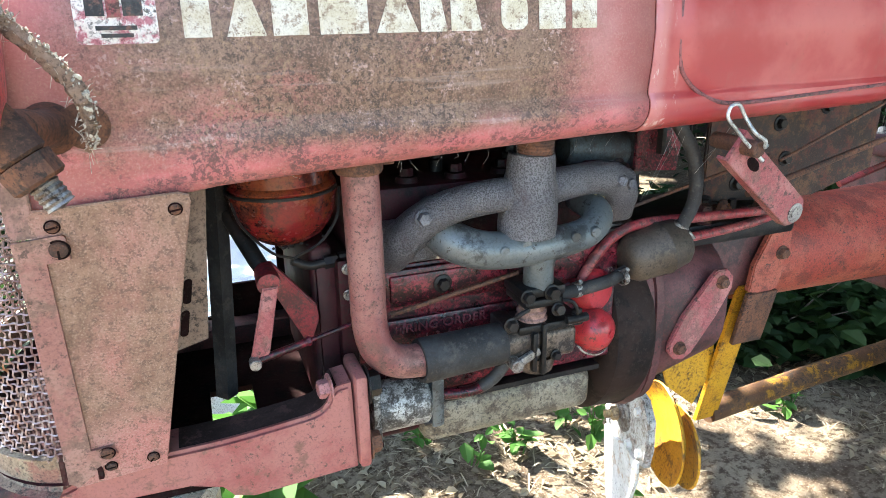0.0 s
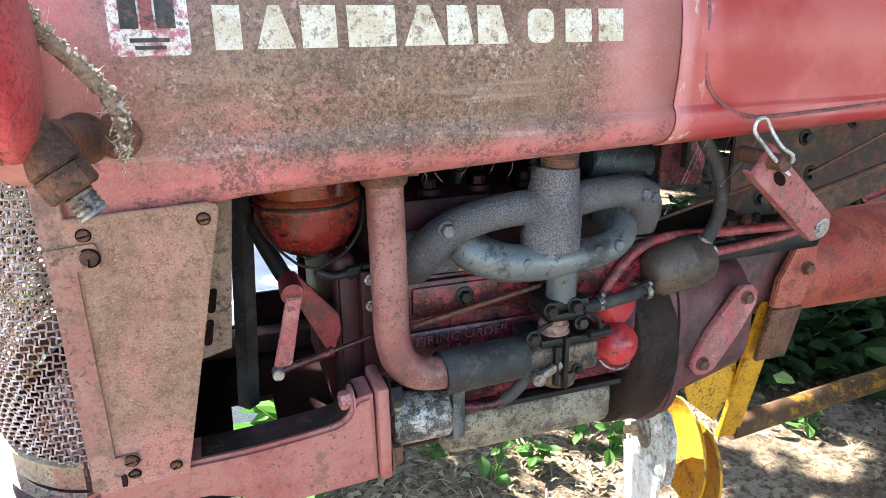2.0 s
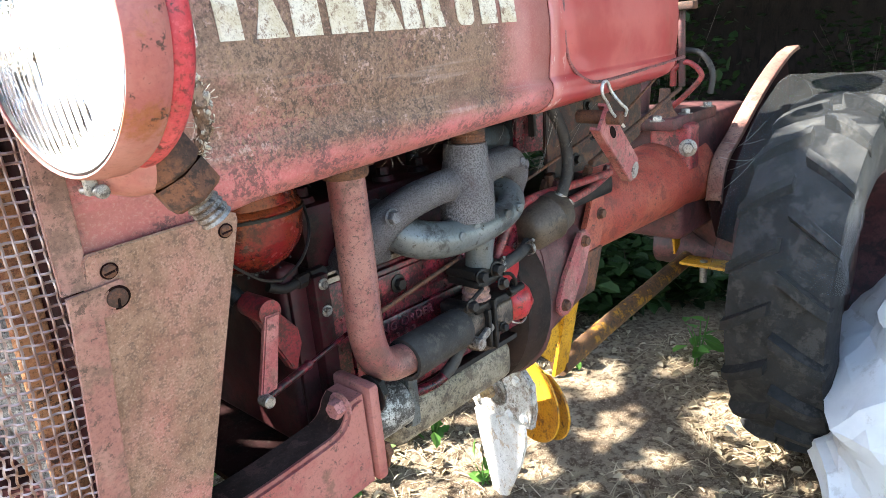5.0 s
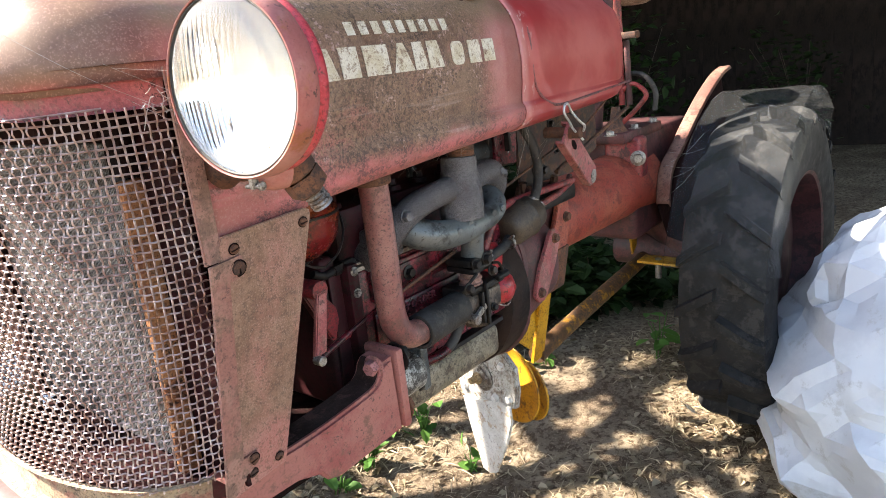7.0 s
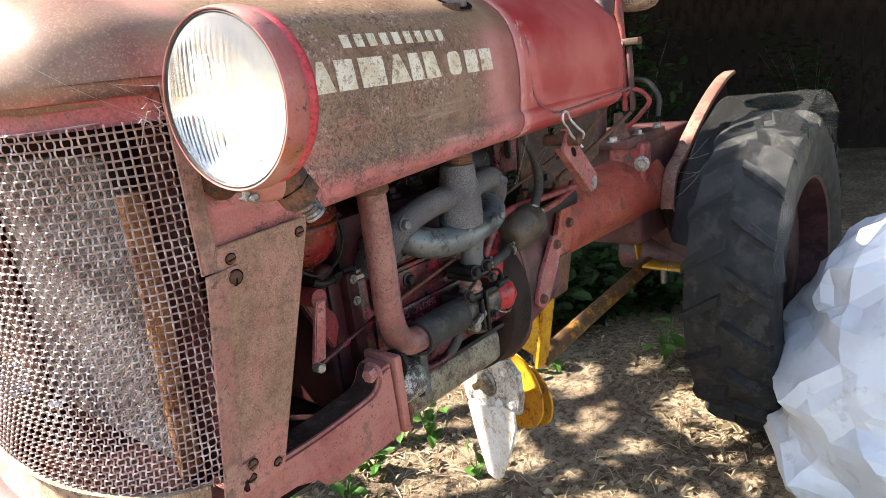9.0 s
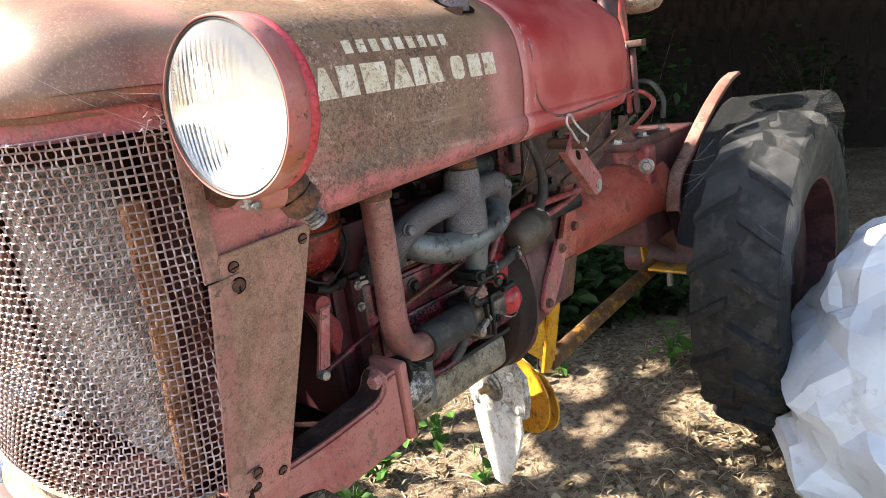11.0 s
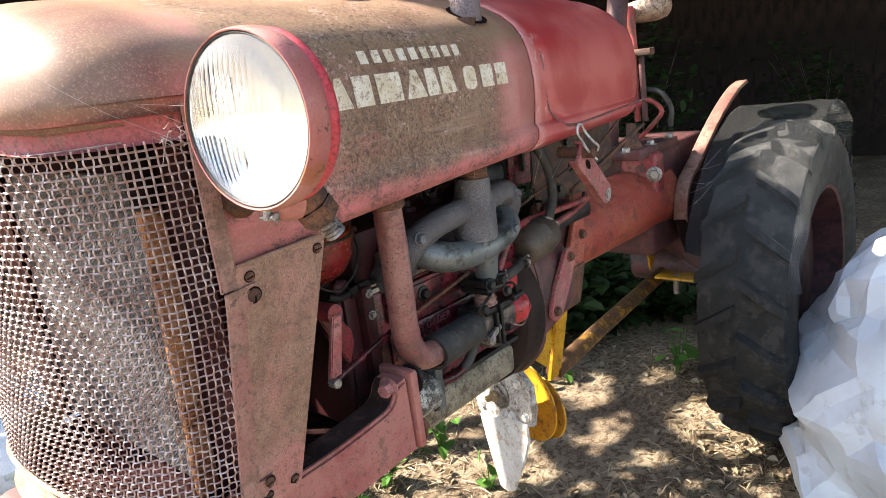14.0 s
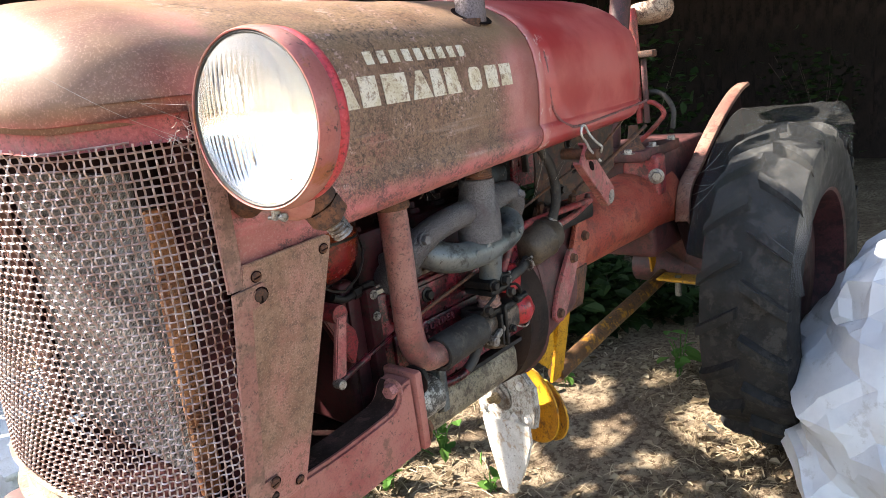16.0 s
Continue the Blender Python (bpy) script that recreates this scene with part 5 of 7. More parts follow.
# side sheet under the tank with bolts, rust colours darkened for the tank's shadow
bm = bmesh.new()
o = [(0.80, 1.10), (1.14, 1.11), (1.14, 0.935), (1.02, 0.90), (0.80, 0.91)]
side_plate(bm, o, 0.190, 0.006, 0.002)
sheet = part("tank_support", bm, worn("shaded_rusty_red_brown_sheet", (0.075, 0.018, 0.014), (0.095, 0.045, 0.022), (0.016, 0.013, 0.012), speck=0.6, rough=0.7, cover=0.8, big=12.0), tractor, "rusty brown support plate, darkened for the shadow below the tank")
for x, z in ((0.93, 1.02), (1.02, 1.04), (0.95, 0.965), (0.86, 0.935), (0.89, 0.93)):
    bm = bmesh.new()
    bolt(bm, (x, 0.184, z), (0, -1, 0), 0.008, 0.008)
    part("support_bolt", bm, BLACK_OIL, sheet)
bm = bmesh.new()
o = [(0.625, 1.09), (0.70, 1.09), (0.69, 0.985), (0.625, 0.99)]
side_plate(bm, o, 0.12, 0.005, 0.001)
part("hanger_plate", bm, RED_OIL, tractor, "red hanger plate under the tank")

# strap with pin and spring clip
A, B = Vector((0.686, 0.011, 1.030)), Vector((0.806, 0.031, 0.938))
d = (B - A).normalized()
nrm = Vector((0.0, -1, 0)) - d * Vector((0, -1, 0)).dot(d)
nrm.normalize()
w = d.cross(nrm)
m = Matrix((d, w, nrm)).transposed().to_4x4()
m.translation = A
length = (B - A).length
bm = bmesh.new()
hw = 0.0205
o = [(-0.012, -hw), (length, -hw), (length + 0.010, -hw * 0.6), (length + 0.014, 0), (length + 0.010, hw * 0.6), (length, hw), (-0.012, hw)]
plate(bm, o, 0.005, m, 0.0012)
for s in (-1, 1):
    plate(bm, [(-0.012, s * hw), (length, s * hw), (length, s * (hw - 0.004)), (-0.012, s * (hw - 0.004))], -0.010, m)
strap = part("lift_strap", bm, PINK, tractor, "faded red channel strap with an oval slot")
# slot drawn as a black oval on the strap, with no real hole
bm = bmesh.new()
plate(bm, [(0.030 + 0.013 * math.cos(a) , 0.0065 * math.sin(a)) for a in (2 * math.pi * i / 20 for i in range(20))], 0.0056, m)
part("oval_slot", bm, INNER, strap)
bm = bmesh.new()
e = m @ Vector((length, 0, 0.005))
lathe(bm, e, nrm, [(0, 0.013), (0.001, 0.013), (0.0015, 0.008), (0.0025, 0.008), (0.0025, 0)], 24)
part("worn_rivet", bm, STEEL, strap)
bm = bmesh.new()
pc = Vector((0.690, 0.002, 1.036))
rod(bm, pc + Vector((-0.002, 0.05, 0.0)), pc + Vector((0.002, -0.016, -0.002)), 0.0095, segs=24, bevel=0.001)
part("pin", bm, RUST, strap)
ZINC = worn("pale_zinc_wire", (0.55, 0.57, 0.56), (0.65, 0.67, 0.66), (0.35, 0.35, 0.33), speck=0.1, rough=0.35, metal=0.6)
bm = bmesh.new()
y = -0.012
tube(bm, [(x, y + dy, z) for x, dy, z in ((0.700, -0.001, 1.021), (0.678, 0.004, 1.042), (0.659, 0.001, 1.058), (0.644, 0.000, 1.072), (0.646, 0.000, 1.084), (0.657, 0.000, 1.085), (0.667, -0.001, 1.071), (0.675, -0.010, 1.055), (0.690, -0.010, 1.046), (0.697, -0.004, 1.037), (0.704, 0.000, 1.038))], 0.0021, 10)
part("hairpin_clip", bm, ZINC, strap, "pale zinc hairpin clip")

# headlight
GLASS_N = Nodes("headlight_glass")
GLASS = GLASS_N.out((1.0, 1.0, 1.0), 0.02, 0.0)
GLASS_N.bsdf.inputs["Transmission Weight"].default_value = 1.0
GLASS_N.bsdf.inputs["IOR"].default_value = 1.48
REFL = Nodes("bright_reflector").out((0.74, 0.76, 0.75), 0.20, 1.0)
CHROME = worn("dull_rim_paint", (0.34, 0.11, 0.10), (0.42, 0.20, 0.17), (0.30, 0.11, 0.045), speck=0.1, rough=0.4, metal=0.1, cover=0.35, grit=0.12)
LAMP, LAMP_WAY = Vector((-0.0323, -0.130, 1.1742)), Vector((-1.0, -0.134, 0.011)).normalized()   # middle of the lens edge
LAMP_RED = worn("scratched_lamp_red", (0.42, 0.03, 0.045), (0.52, 0.09, 0.10), (0.30, 0.10, 0.07), speck=0.2, rough=0.4, cover=0.3)
bm = bmesh.new()
lathe(bm, LAMP, LAMP_WAY, [(-0.044, 0), (-0.0435, 0.018), (-0.0415, 0.036), (-0.037, 0.053), (-0.032, 0.0603), (-0.029, 0.0641), (-0.027, 0.0655), (-0.023, 0.0657), (-0.0195, 0.0646), (-0.018, 0.0627), (-0.018, 0.0589)], 64)
lamp = part("headlight", bm, LAMP_RED, tractor, "round red headlight with a clear ribbed lens")
bm = bmesh.new()
lathe(bm, LAMP, LAMP_WAY, [(-0.018, 0.0622), (-0.0175, 0.0655), (-0.014, 0.0666), (-0.009, 0.0665), (-0.004, 0.0661), (0.0005, 0.0652), (0.0025, 0.0641), (0.0022, 0.0632), (-0.001, 0.0629), (-0.004, 0.0629)], 64)
part("rim", bm, CHROME, lamp, "faded red lens rim, rusty below")
bm = bmesh.new()
lathe(bm, LAMP, LAMP_WAY, [(-0.003, 0.0629), (0.0012, 0.0627), (0.0016, 0.0617), (0.0005, 0.0606), (-0.003, 0.0606)], 64)
part("lens_gasket", bm, RUBBER, lamp, "thin black rubber gasket round the lens")
bm = bmesh.new()
lathe(bm, LAMP, LAMP_WAY, [(-0.002, 0.0606)] + [(-0.004 - 0.026 * (1 - (r / 0.0575) ** 2), r * 1.045) for r in (0.0575, 0.053, 0.048, 0.04, 0.03, 0.02, 0.01, 0.0)], 48)
part("reflector", bm, REFL, lamp, "shiny reflector bowl")
bm = bmesh.new()
u, v = frame_at(LAMP_WAY)
n = 96
grid = {}
for i in range(n + 1):
    for j in range(n + 1):
        a, b = (2 * i / n - 1), (2 * j / n - 1)
        rr = math.hypot(a, b)
        if rr > 1e-9:
            s = max(abs(a), abs(b)) / rr
            a, b = a * s, b * s
        q = a * a + b * b
        rib = 0.0008 * math.sin(a * 66 + (1.5 if b > 0 else 0)) * (1 if abs(b) > 0.12 else 0.25)
        grid[i, j] = (a, b, 0.0005 + 0.009 * (1 - q) + rib * (1 - q))
front = {k: bm.verts.new(LAMP + u * (a * 0.0614) + v * (b * 0.0614) + LAMP_WAY * h) for k, (a, b, h) in grid.items()}
for i in range(n):
    for j in range(n):
        bm.faces.new((front[i, j], front[i + 1, j], front[i + 1, j + 1], front[i, j + 1]))
back = {k: bm.verts.new(LAMP + u * (a * 0.0614) + v * (b * 0.0614) + LAMP_WAY * (-0.0025 + 0.008 * (1 - a * a - b * b))) for k, (a, b, h) in grid.items()}
for i in range(n):
    for j in range(n):
        bm.faces.new((back[i, j], back[i, j + 1], back[i + 1, j + 1], back[i + 1, j]))
edge = [(i, 0) for i in range(n)] + [(n, j) for j in range(n)] + [(i, n) for i in range(n, 0, -1)] + [(0, j) for j in range(n, 0, -1)]
for p, q in zip(edge, edge[1:] + edge[:1]):
    bm.faces.new((front[p], front[q], back[q], back[p]))
lens = part("lens", bm, GLASS, lamp, "clear glass lens with fine vertical ribs")
lens.visible_shadow = False
low = LAMP - LAMP_WAY * 0.004 + Vector((0, 0, -0.0675))
bm = bmesh.new()
box(bm, low.x - 0.003, low.x + 0.003, low.y - 0.0025, low.y + 0.0025, low.z - 0.006, low.z + 0.004, 0.001)
rod(bm, low + Vector((-0.002, 0.007, -0.004)), low + Vector((0.002, -0.007, -0.004)), 0.0017, segs=10)
lathe(bm, low + Vector((0.002, -0.005, -0.004)), (0.1, -1, 0), [(0, 0.0034), (0.0025, 0.0034), (0.003, 0.0026), (0.003, 0)], 14)
part("rim_clamp_screw", bm, STEEL, lamp)
bm = bmesh.new()
tube(bm, [LAMP - LAMP_WAY * 0.020 + Vector((0, 0, -0.052)), LAMP - LAMP_WAY * 0.024 + Vector((0, 0, -0.060)), (0.002, -0.130, 1.112)], [0.019, 0.0185, 0.0165], 20, 4)
part("lamp_socket", bm, CHROME, lamp)
bm = bmesh.new()
ax = Vector((0.50, -0.10, -0.86)).normalized()
base = Vector((0.003, -0.131, 1.118))
lathe(bm, base, ax, [(-0.02, 0.014), (0.0, 0.0165), (0.014, 0.0165), (0.016, 0.014)], 24)
part("lamp_neck", bm, RUST, lamp, "rusty lamp neck")
bm = bmesh.new()
lathe(bm, base + ax * 0.0165, ax, [(0, 0.0165), (0.014, 0.0165), (0.016, 0.014), (0.016, 0)], 6)
part("lamp_nut", bm, RUST, lamp)
bm = bmesh.new()
lathe(bm, base + ax * 0.032, ax, [(0.0018 * i, 0.0082 + 0.0011 * (i % 2)) for i in range(10)] + [(0.018, 0)], 20)
part("lamp_stud", bm, STEEL, lamp, "threaded stud with brass-green tint")
bm = bmesh.new()
tube(bm, [(0.004, -0.125, 1.120), (0.008, -0.09, 1.116), (0.011, -0.05, 1.110), (0.011, -0.033, 1.108)], [0.0135, 0.013, 0.013, 0.019], 20)
part("lamp_arm", bm, RUST, lamp, "rusty lamp bracket arm bolted to the hood")
CRUST = worn("pale_crusted_wire", (0.45, 0.40, 0.33), (0.62, 0.58, 0.50), (0.18, 0.10, 0.05), speck=0.4, rough=0.9, bump=0.6, big=40.0)
def crusted_wire():
    rng = random.Random(12)
    bm = bmesh.new()
    way = [(0.000, -0.112, 1.196), (0.007, -0.110, 1.186), (0.016, -0.109, 1.175), (0.032, -0.108, 1.157), (0.042, -0.106, 1.142), (0.046, -0.104, 1.126), (0.045, -0.100, 1.112), (0.041, -0.090, 1.100)]
    tube(bm, way, [0.0045, 0.005, 0.0055, 0.005, 0.0055, 0.0045, 0.003, 0.002], 14, 10)
    for v in bm.verts:
        v.co += Vector((noise.noise(v.co * 260), noise.noise(v.co * 260 + Vector((9, 0, 0))), noise.noise(v.co * 260 + Vector((0, 9, 0))))) * 0.0022
    wire = part("lamp_wire", bm, TAN, lamp, "stiff brown wire crusted with old webs")
    line = curve_points(way, 12)
    bm = bmesh.new()
    for i in range(420):
        p = line[int(len(line) * rng.random() ** 1.3)] + Vector((rng.gauss(0.002, 0.0022), rng.gauss(-0.002, 0.002), rng.gauss(0.003, 0.0022)))
        s = rng.uniform(0.0004, 0.0014)
        bmesh.ops.create_icosphere(bm, subdivisions=1, radius=s, matrix=Matrix.Translation(p) @ Matrix.Rotation(rng.uniform(0, 3), 4, "X") @ Matrix.Diagonal((1, 1, rng.uniform(1, 2.5), 1)))
    for i in range(160):
        p = line[rng.randrange(len(line))]
        q = p + Vector((rng.gauss(0, 0.006), rng.gauss(0, 0.005), rng.gauss(0, 0.006)))
        rod(bm, p, q, 0.00018, segs=4)
    part("web_crust", bm, CRUST, wire, "pale fluffy crust of old webs")["kind"] = "stuff"


crusted_wire()
bm = bmesh.new()
lathe(bm, (0.034, surface_y(0.034, 1.108) - 0.001, 1.108), (0, -1, 0), [(0, 0), (0, 0.017), (0.002, 0.017), (0.0025, 0.016), (0.0025, 0)], 28)
part("hood_washer", bm, RUST, hood, "round rusty washer")

bm = bmesh.new()
lathe(bm, (0.325, MID, 1.300), (0, 0, 1), [(0, 0), (0, 0.058), (0.006, 0.058), (0.010, 0.052), (0.012, 0.036), (0.03, 0.034), (0.032, 0.04), (0.05, 0.04), (0.053, 0.034), (0.053, 0)], 36)
part("filler_cap", bm, PINK, hood, "faded red filler neck and cap on the hood")
# black disc on the hood in place of a shaded hole
bm = bmesh.new()
lathe(bm, (0.470, 0.050, 1.2645), (0.0, -0.48, 0.88), [(0, 0), (0, 0.030), (0.0012, 0.030), (0.0012, 0)], 28)
part("stack_opening", bm, INNER, hood, "black disc painted as the shaded opening round the stack")

# thin webs by the lamp, the strap and under the hood
WEB = worn("pale_dusty_web", (0.34, 0.31, 0.28), (0.42, 0.39, 0.35), (0.25, 0.22, 0.18), speck=0.0, rough=0.9, grit=0.0)
webs = thing("cobweb", (0.0, -0.05, 1.1), "thin dusty cobweb threads hanging on the tractor", "cobweb")


def web_threads():
    rng = random.Random(31)
    bm = bmesh.new()
    def thread(a, b, sag, r=0.00015):
        a, b = Vector(a), Vector(b)
        m = a.lerp(b, 0.5) + Vector((rng.uniform(-0.004, 0.004), 0, -sag))
        tube(bm, [a, m, b], r, 5, 5)
    edge = LAMP + Vector((0.004, 0.062, -0.002))
    for i in range(4):
        thread(edge + Vector((0, 0, rng.uniform(-0.03, 0.02))), (-0.095 - rng.uniform(0, 0.03), rng.uniform(0.02, 0.10), 1.19 + rng.uniform(0.005, 0.06)), rng.uniform(0.0, 0.006))
    for i in range(16):
        q = edge + Vector((-rng.uniform(0.0, 0.03), rng.uniform(0, 0.02), rng.gauss(0, 0.006)))
        thread(q, q + Vector((rng.gauss(0, 0.012), rng.gauss(0, 0.006), rng.gauss(0, 0.008))), 0.001, 0.0003)
    for i in range(6):
        x = rng.uniform(0.60, 0.72)
        thread((x, 0.02 + rng.uniform(0, 0.05), 1.052), (x + rng.uniform(-0.05, 0.06), 0.05 + rng.uniform(0, 0.04), 1.052 - rng.uniform(0.03, 0.11)), 0.002)
    for i in range(14):
        x = rng.uniform(0.13, 0.64)
        thread((x, surface_y(x, 1.056) + 0.01, 1.054 + 0.008 * x), (x + rng.gauss(0, 0.008), surface_y(x, 1.056) + rng.uniform(0.008, 0.03), 1.050 - rng.uniform(0.002, 0.012)), 0.001, 0.00009)
    for i in range(5):
        thread((1.50 + rng.uniform(-0.03, 0.03), 0.15, 0.72 + rng.uniform(0, 0.15)), (1.70, 0.12, 0.70 + rng.uniform(0, 0.2)), 0.01, 0.0003)
    part("threads", bm, WEB, webs)["kind"] = "stuff"


web_threads()

# ---- rear of the tractor ----
bm = bmesh.new()
box(bm, 1.42, 1.85, 0.215, 0.46, 0.62, 0.92, 0.02, 3)
case = part("transmission_case", bm, MAROON, tractor, "dull red transmission case")
bm = bmesh.new()
box(bm, 1.41, 1.47, 0.195, 0.30, 0.80, 0.915, 0.012, 3)
part("brake_housing", bm, FUEL_RED, case, "bright red brake housing")
bm = bmesh.new()
box(bm, 1.36, 1.62, 0.215, 0.43, 0.905, 0.935, 0.006)
part("case_cover", bm, MAROON, case)
for x, y in ((1.32, 0.235), (1.45, 0.225), (1.58, 0.225), (1.45, 0.40)):
    bm = bmesh.new()
    bolt(bm, (x, y, 0.935), (0, 0, 1), 0.011, 0.011, 1.5)
    part("cover_bolt", bm, STEEL, case)
bm = bmesh.new()
bolt(bm, (1.41, 0.20, 0.86), (-1, -0.4, 0), 0.014, 0.012)
part("case_plug", bm, STEEL, case)
bm = bmesh.new()
rod(bm, (1.75, 0.12, 0.5), (1.75, 0.40, 0.72), 0.07, 0.09, 24)
rod(bm, (1.75, 0.10, 0.5), (1.75, 0.42, 0.5), 0.06, segs=24)
part("final_drive", bm, MAROON, case)

# levers behind the tank
def lev(name, pts, r, material, label="", parent=case):
    b = bmesh.new()
    tube(b, pts, r, 12, 5)
    return part(name, b, material, parent, label)


LEVER_RED = worn("worn_lever_red", (0.22, 0.018, 0.02), (0.28, 0.05, 0.045), (0.09, 0.03, 0.025), speck=0.4, rough=0.45)
lev("gear_lever", [(1.45, 0.255, 1.18), (1.45, 0.260, 1.23), (1.45, 0.266, 1.27), (1.45, 0.270, 1.30)], [0.007, 0.009, 0.014, 0.013], LEVER_RED, "red lever with a flattened grip")
lev("control_rod", [(1.45, 0.262, 1.175), (1.45, 0.258, 1.09), (1.45, 0.258, 1.00)], 0.008, LEVER_RED)
lev("control_rod", [(1.45, 0.240, 1.17), (1.45, 0.238, 1.09), (1.45, 0.236, 1.00)], 0.008, MAROON)
lev("bent_rod", [(1.45, 0.262, 1.035), (1.45, 0.225, 1.055), (1.45, 0.190, 1.028), (1.45, 0.205, 1.00), (1.44, 0.27, 0.94), (1.40, 0.345, 0.885), (1.30, 0.36, 0.85)], 0.0065, LEVER_RED)
lev("hose_loop", [(1.47, 0.285, 1.06), (1.47, 0.245, 1.080), (1.47, 0.20, 1.072), (1.47, 0.172, 1.03), (1.47, 0.175, 0.98)], 0.007, RUBBER)
lev("pedal_post", [(1.45, 0.330, 1.02), (1.45, 0.335, 0.96), (1.45, 0.345, 0.89)], 0.016, MAROON)
lev("steering_column", [(1.16, 0.185, 1.05), (1.20, 0.19, 1.20), (1.25, 0.195, 1.35), (1.30, 0.20, 1.52)], 0.024, MAROON, "dark red steering column")
lev("small_lever", [(1.45, 0.279, 0.995), (1.45, 0.280, 0.96), (1.45, 0.282, 0.935)], 0.007, LEVER_RED)
lev("bell_cap", [(1.40, 0.255, 0.935), (1.40, 0.255, 0.96), (1.40, 0.255, 1.0)], [0.03, 0.017, 0.012], RUST)
bm = bmesh.new()
for i in range(8):
    lathe(bm, (1.44, 0.300 - 0.005 * i, 1.040), (0, 1, 0), [(0, 0.010), (0.0015, 0.0125), (0.003, 0.010)], 14)
part("spring", bm, STEEL, case)
bm = bmesh.new()
box(bm, 1.43, 1.46, 0.205, 0.285, 1.172, 1.190, 0.004)
part("seat_bracket", bm, RUST, case)
bm = bmesh.new()
lathe(bm, (1.44, 0.258, 1.178), (-1, -0.2, 0), [(-0.02, 0.008), (0.02, 0.008), (0.022, 0.012), (0.03, 0.012), (0.031, 0)], 12)
part("bolt_end", bm, ZINC, case)
# pressed seat edge above the levers
bm = bmesh.new()
lathe(bm, (1.52, 0.245, 1.262), (0.1, 0.05, 1), [(0, 0), (0, 0.035), (0.006, 0.050), (0.016, 0.058), (0.03, 0.062), (0.045, 0.060), (0.047, 0.056), (0.02, 0.045), (0.012, 0)], 28)
part("seat_pan", bm, worn("pale_dusty_seat_metal", (0.26, 0.17, 0.12), (0.40, 0.31, 0.24), (0.10, 0.05, 0.035), speck=0.6, rough=0.7, cover=0.5, big=20.0), tractor, "pale dusty pressed-metal seat pan")

# rear wheel: tyre with lugs, rim disc
WC = Vector((1.78, -0.033, 0.465))
tyre_prof = [(-0.090, 0.29), (-0.100, 0.345), (-0.100, 0.40), (-0.092, 0.434), (-0.058, 0.445), (0, 0.449), (0.058, 0.445), (0.092, 0.434), (0.100, 0.40), (0.100, 0.345), (0.090, 0.29)]
bm = bmesh.new()
lathe(bm, WC, (0, 1, 0), [(1.16 * y, r) for y, r in tyre_prof], 72)
tyre = part("rear_tyre", bm, TYRE, tractor, "grey rear tyre with chevron lugs under plastic film")


def build_lugs():
    n = 20
    for side in (-1, 1):
        bm = bmesh.new()
        cols = 7
        rows = []
        for k in range(cols + 1):
            t = k / cols
            y = side * (0.004 + 0.094 * t)
            lean = 0.02 + 0.155 * t ** 1.05
            r0 = float(np.interp(abs(y), [0, 0.058, 0.092, 0.100], [0.445, 0.441, 0.428, 0.412]))
            r1 = r0 + 0.036 - 0.006 * t
            ring = []
            for a, r in ((-0.036, r0), (-0.026, r1), (0.026, r1), (0.036, r0)):
                ang = lean + a
                ring.append(bm.verts.new((r * math.cos(ang), 1.16 * y, r * math.sin(ang))))
            rows.append(ring)
        for a, b in zip(rows, rows[1:]):
            for i in range(3):
                bm.faces.new((a[i], a[i + 1], b[i + 1], b[i]))
        bm.faces.new(rows[0])
        bm.faces.new(rows[-1])
        first = part("lug", bm, TYRE, None)
        me = first.data
        bpy.data.objects.remove(first)
        for i in range(n):
            ob = new("lug", me)
            ob.parent = tyre
            ob.matrix_basis = Matrix.Translation(WC) @ Matrix.Rotation(2 * math.pi * (i + 0.5 * (side > 0)) / n, 4, "Y")


build_lugs()
bm = bmesh.new()
lathe(bm, WC, (0, 1, 0), [(-0.104, 0.292), (-0.100, 0.28), (-0.02, 0.26), (-0.03, 0.15), (-0.05, 0.06), (-0.05, 0)], 48)
part("wheel_disc", bm, MAROON, tyre, "dark red wheel disc")

# fender
FENDER_ARC = [(1.490, 0.715), (1.500, 0.775), (1.530, 0.822), (1.605, 0.862), (1.720, 0.930), (1.84, 0.990), (1.96, 1.035), (2.04, 1.050)]
bm = bmesh.new()
arc = curve_points(FENDER_ARC, 6)
TANRED = worn("tan_faded_fender_paint", (0.16, 0.062, 0.048), (0.23, 0.125, 0.092), (0.10, 0.04, 0.032), speck=0.5, rough=0.6, cover=0.45)
rows = []
for p in arc:
    x, z = p.x, p.y
    rows.append([bm.verts.new((x + 0.002, 0.187, z - 0.002)), bm.verts.new((x, 0.182, z)), bm.verts.new((x, 0.152, z + 0.002)), bm.verts.new((x, 0.148, z)), bm.verts.new((x + 0.006, 0.146, z - 0.008))])
shell(bm, rows)
fend = part("fender", bm, TANRED, tractor, "faded tan and red rear fender")
fsol = fend.modifiers.new("thickness", "SOLIDIFY")
fsol.thickness = 0.003
bm = bmesh.new()
o = [bm.verts.new((p.x + 0.004, 0.180, p.y - 0.004)) for p in arc] + [bm.verts.new(q) for q in ((2.2, 0.180, 0.55), (1.75, 0.180, 0.52), (1.56, 0.180, 0.60))]
bm.faces.new(o)
web = part("fender_side", bm, INNER, fend, "dark maroon inner side of the fender")
wsol = web.modifiers.new("thickness", "SOLIDIFY")
wsol.thickness = 0.003

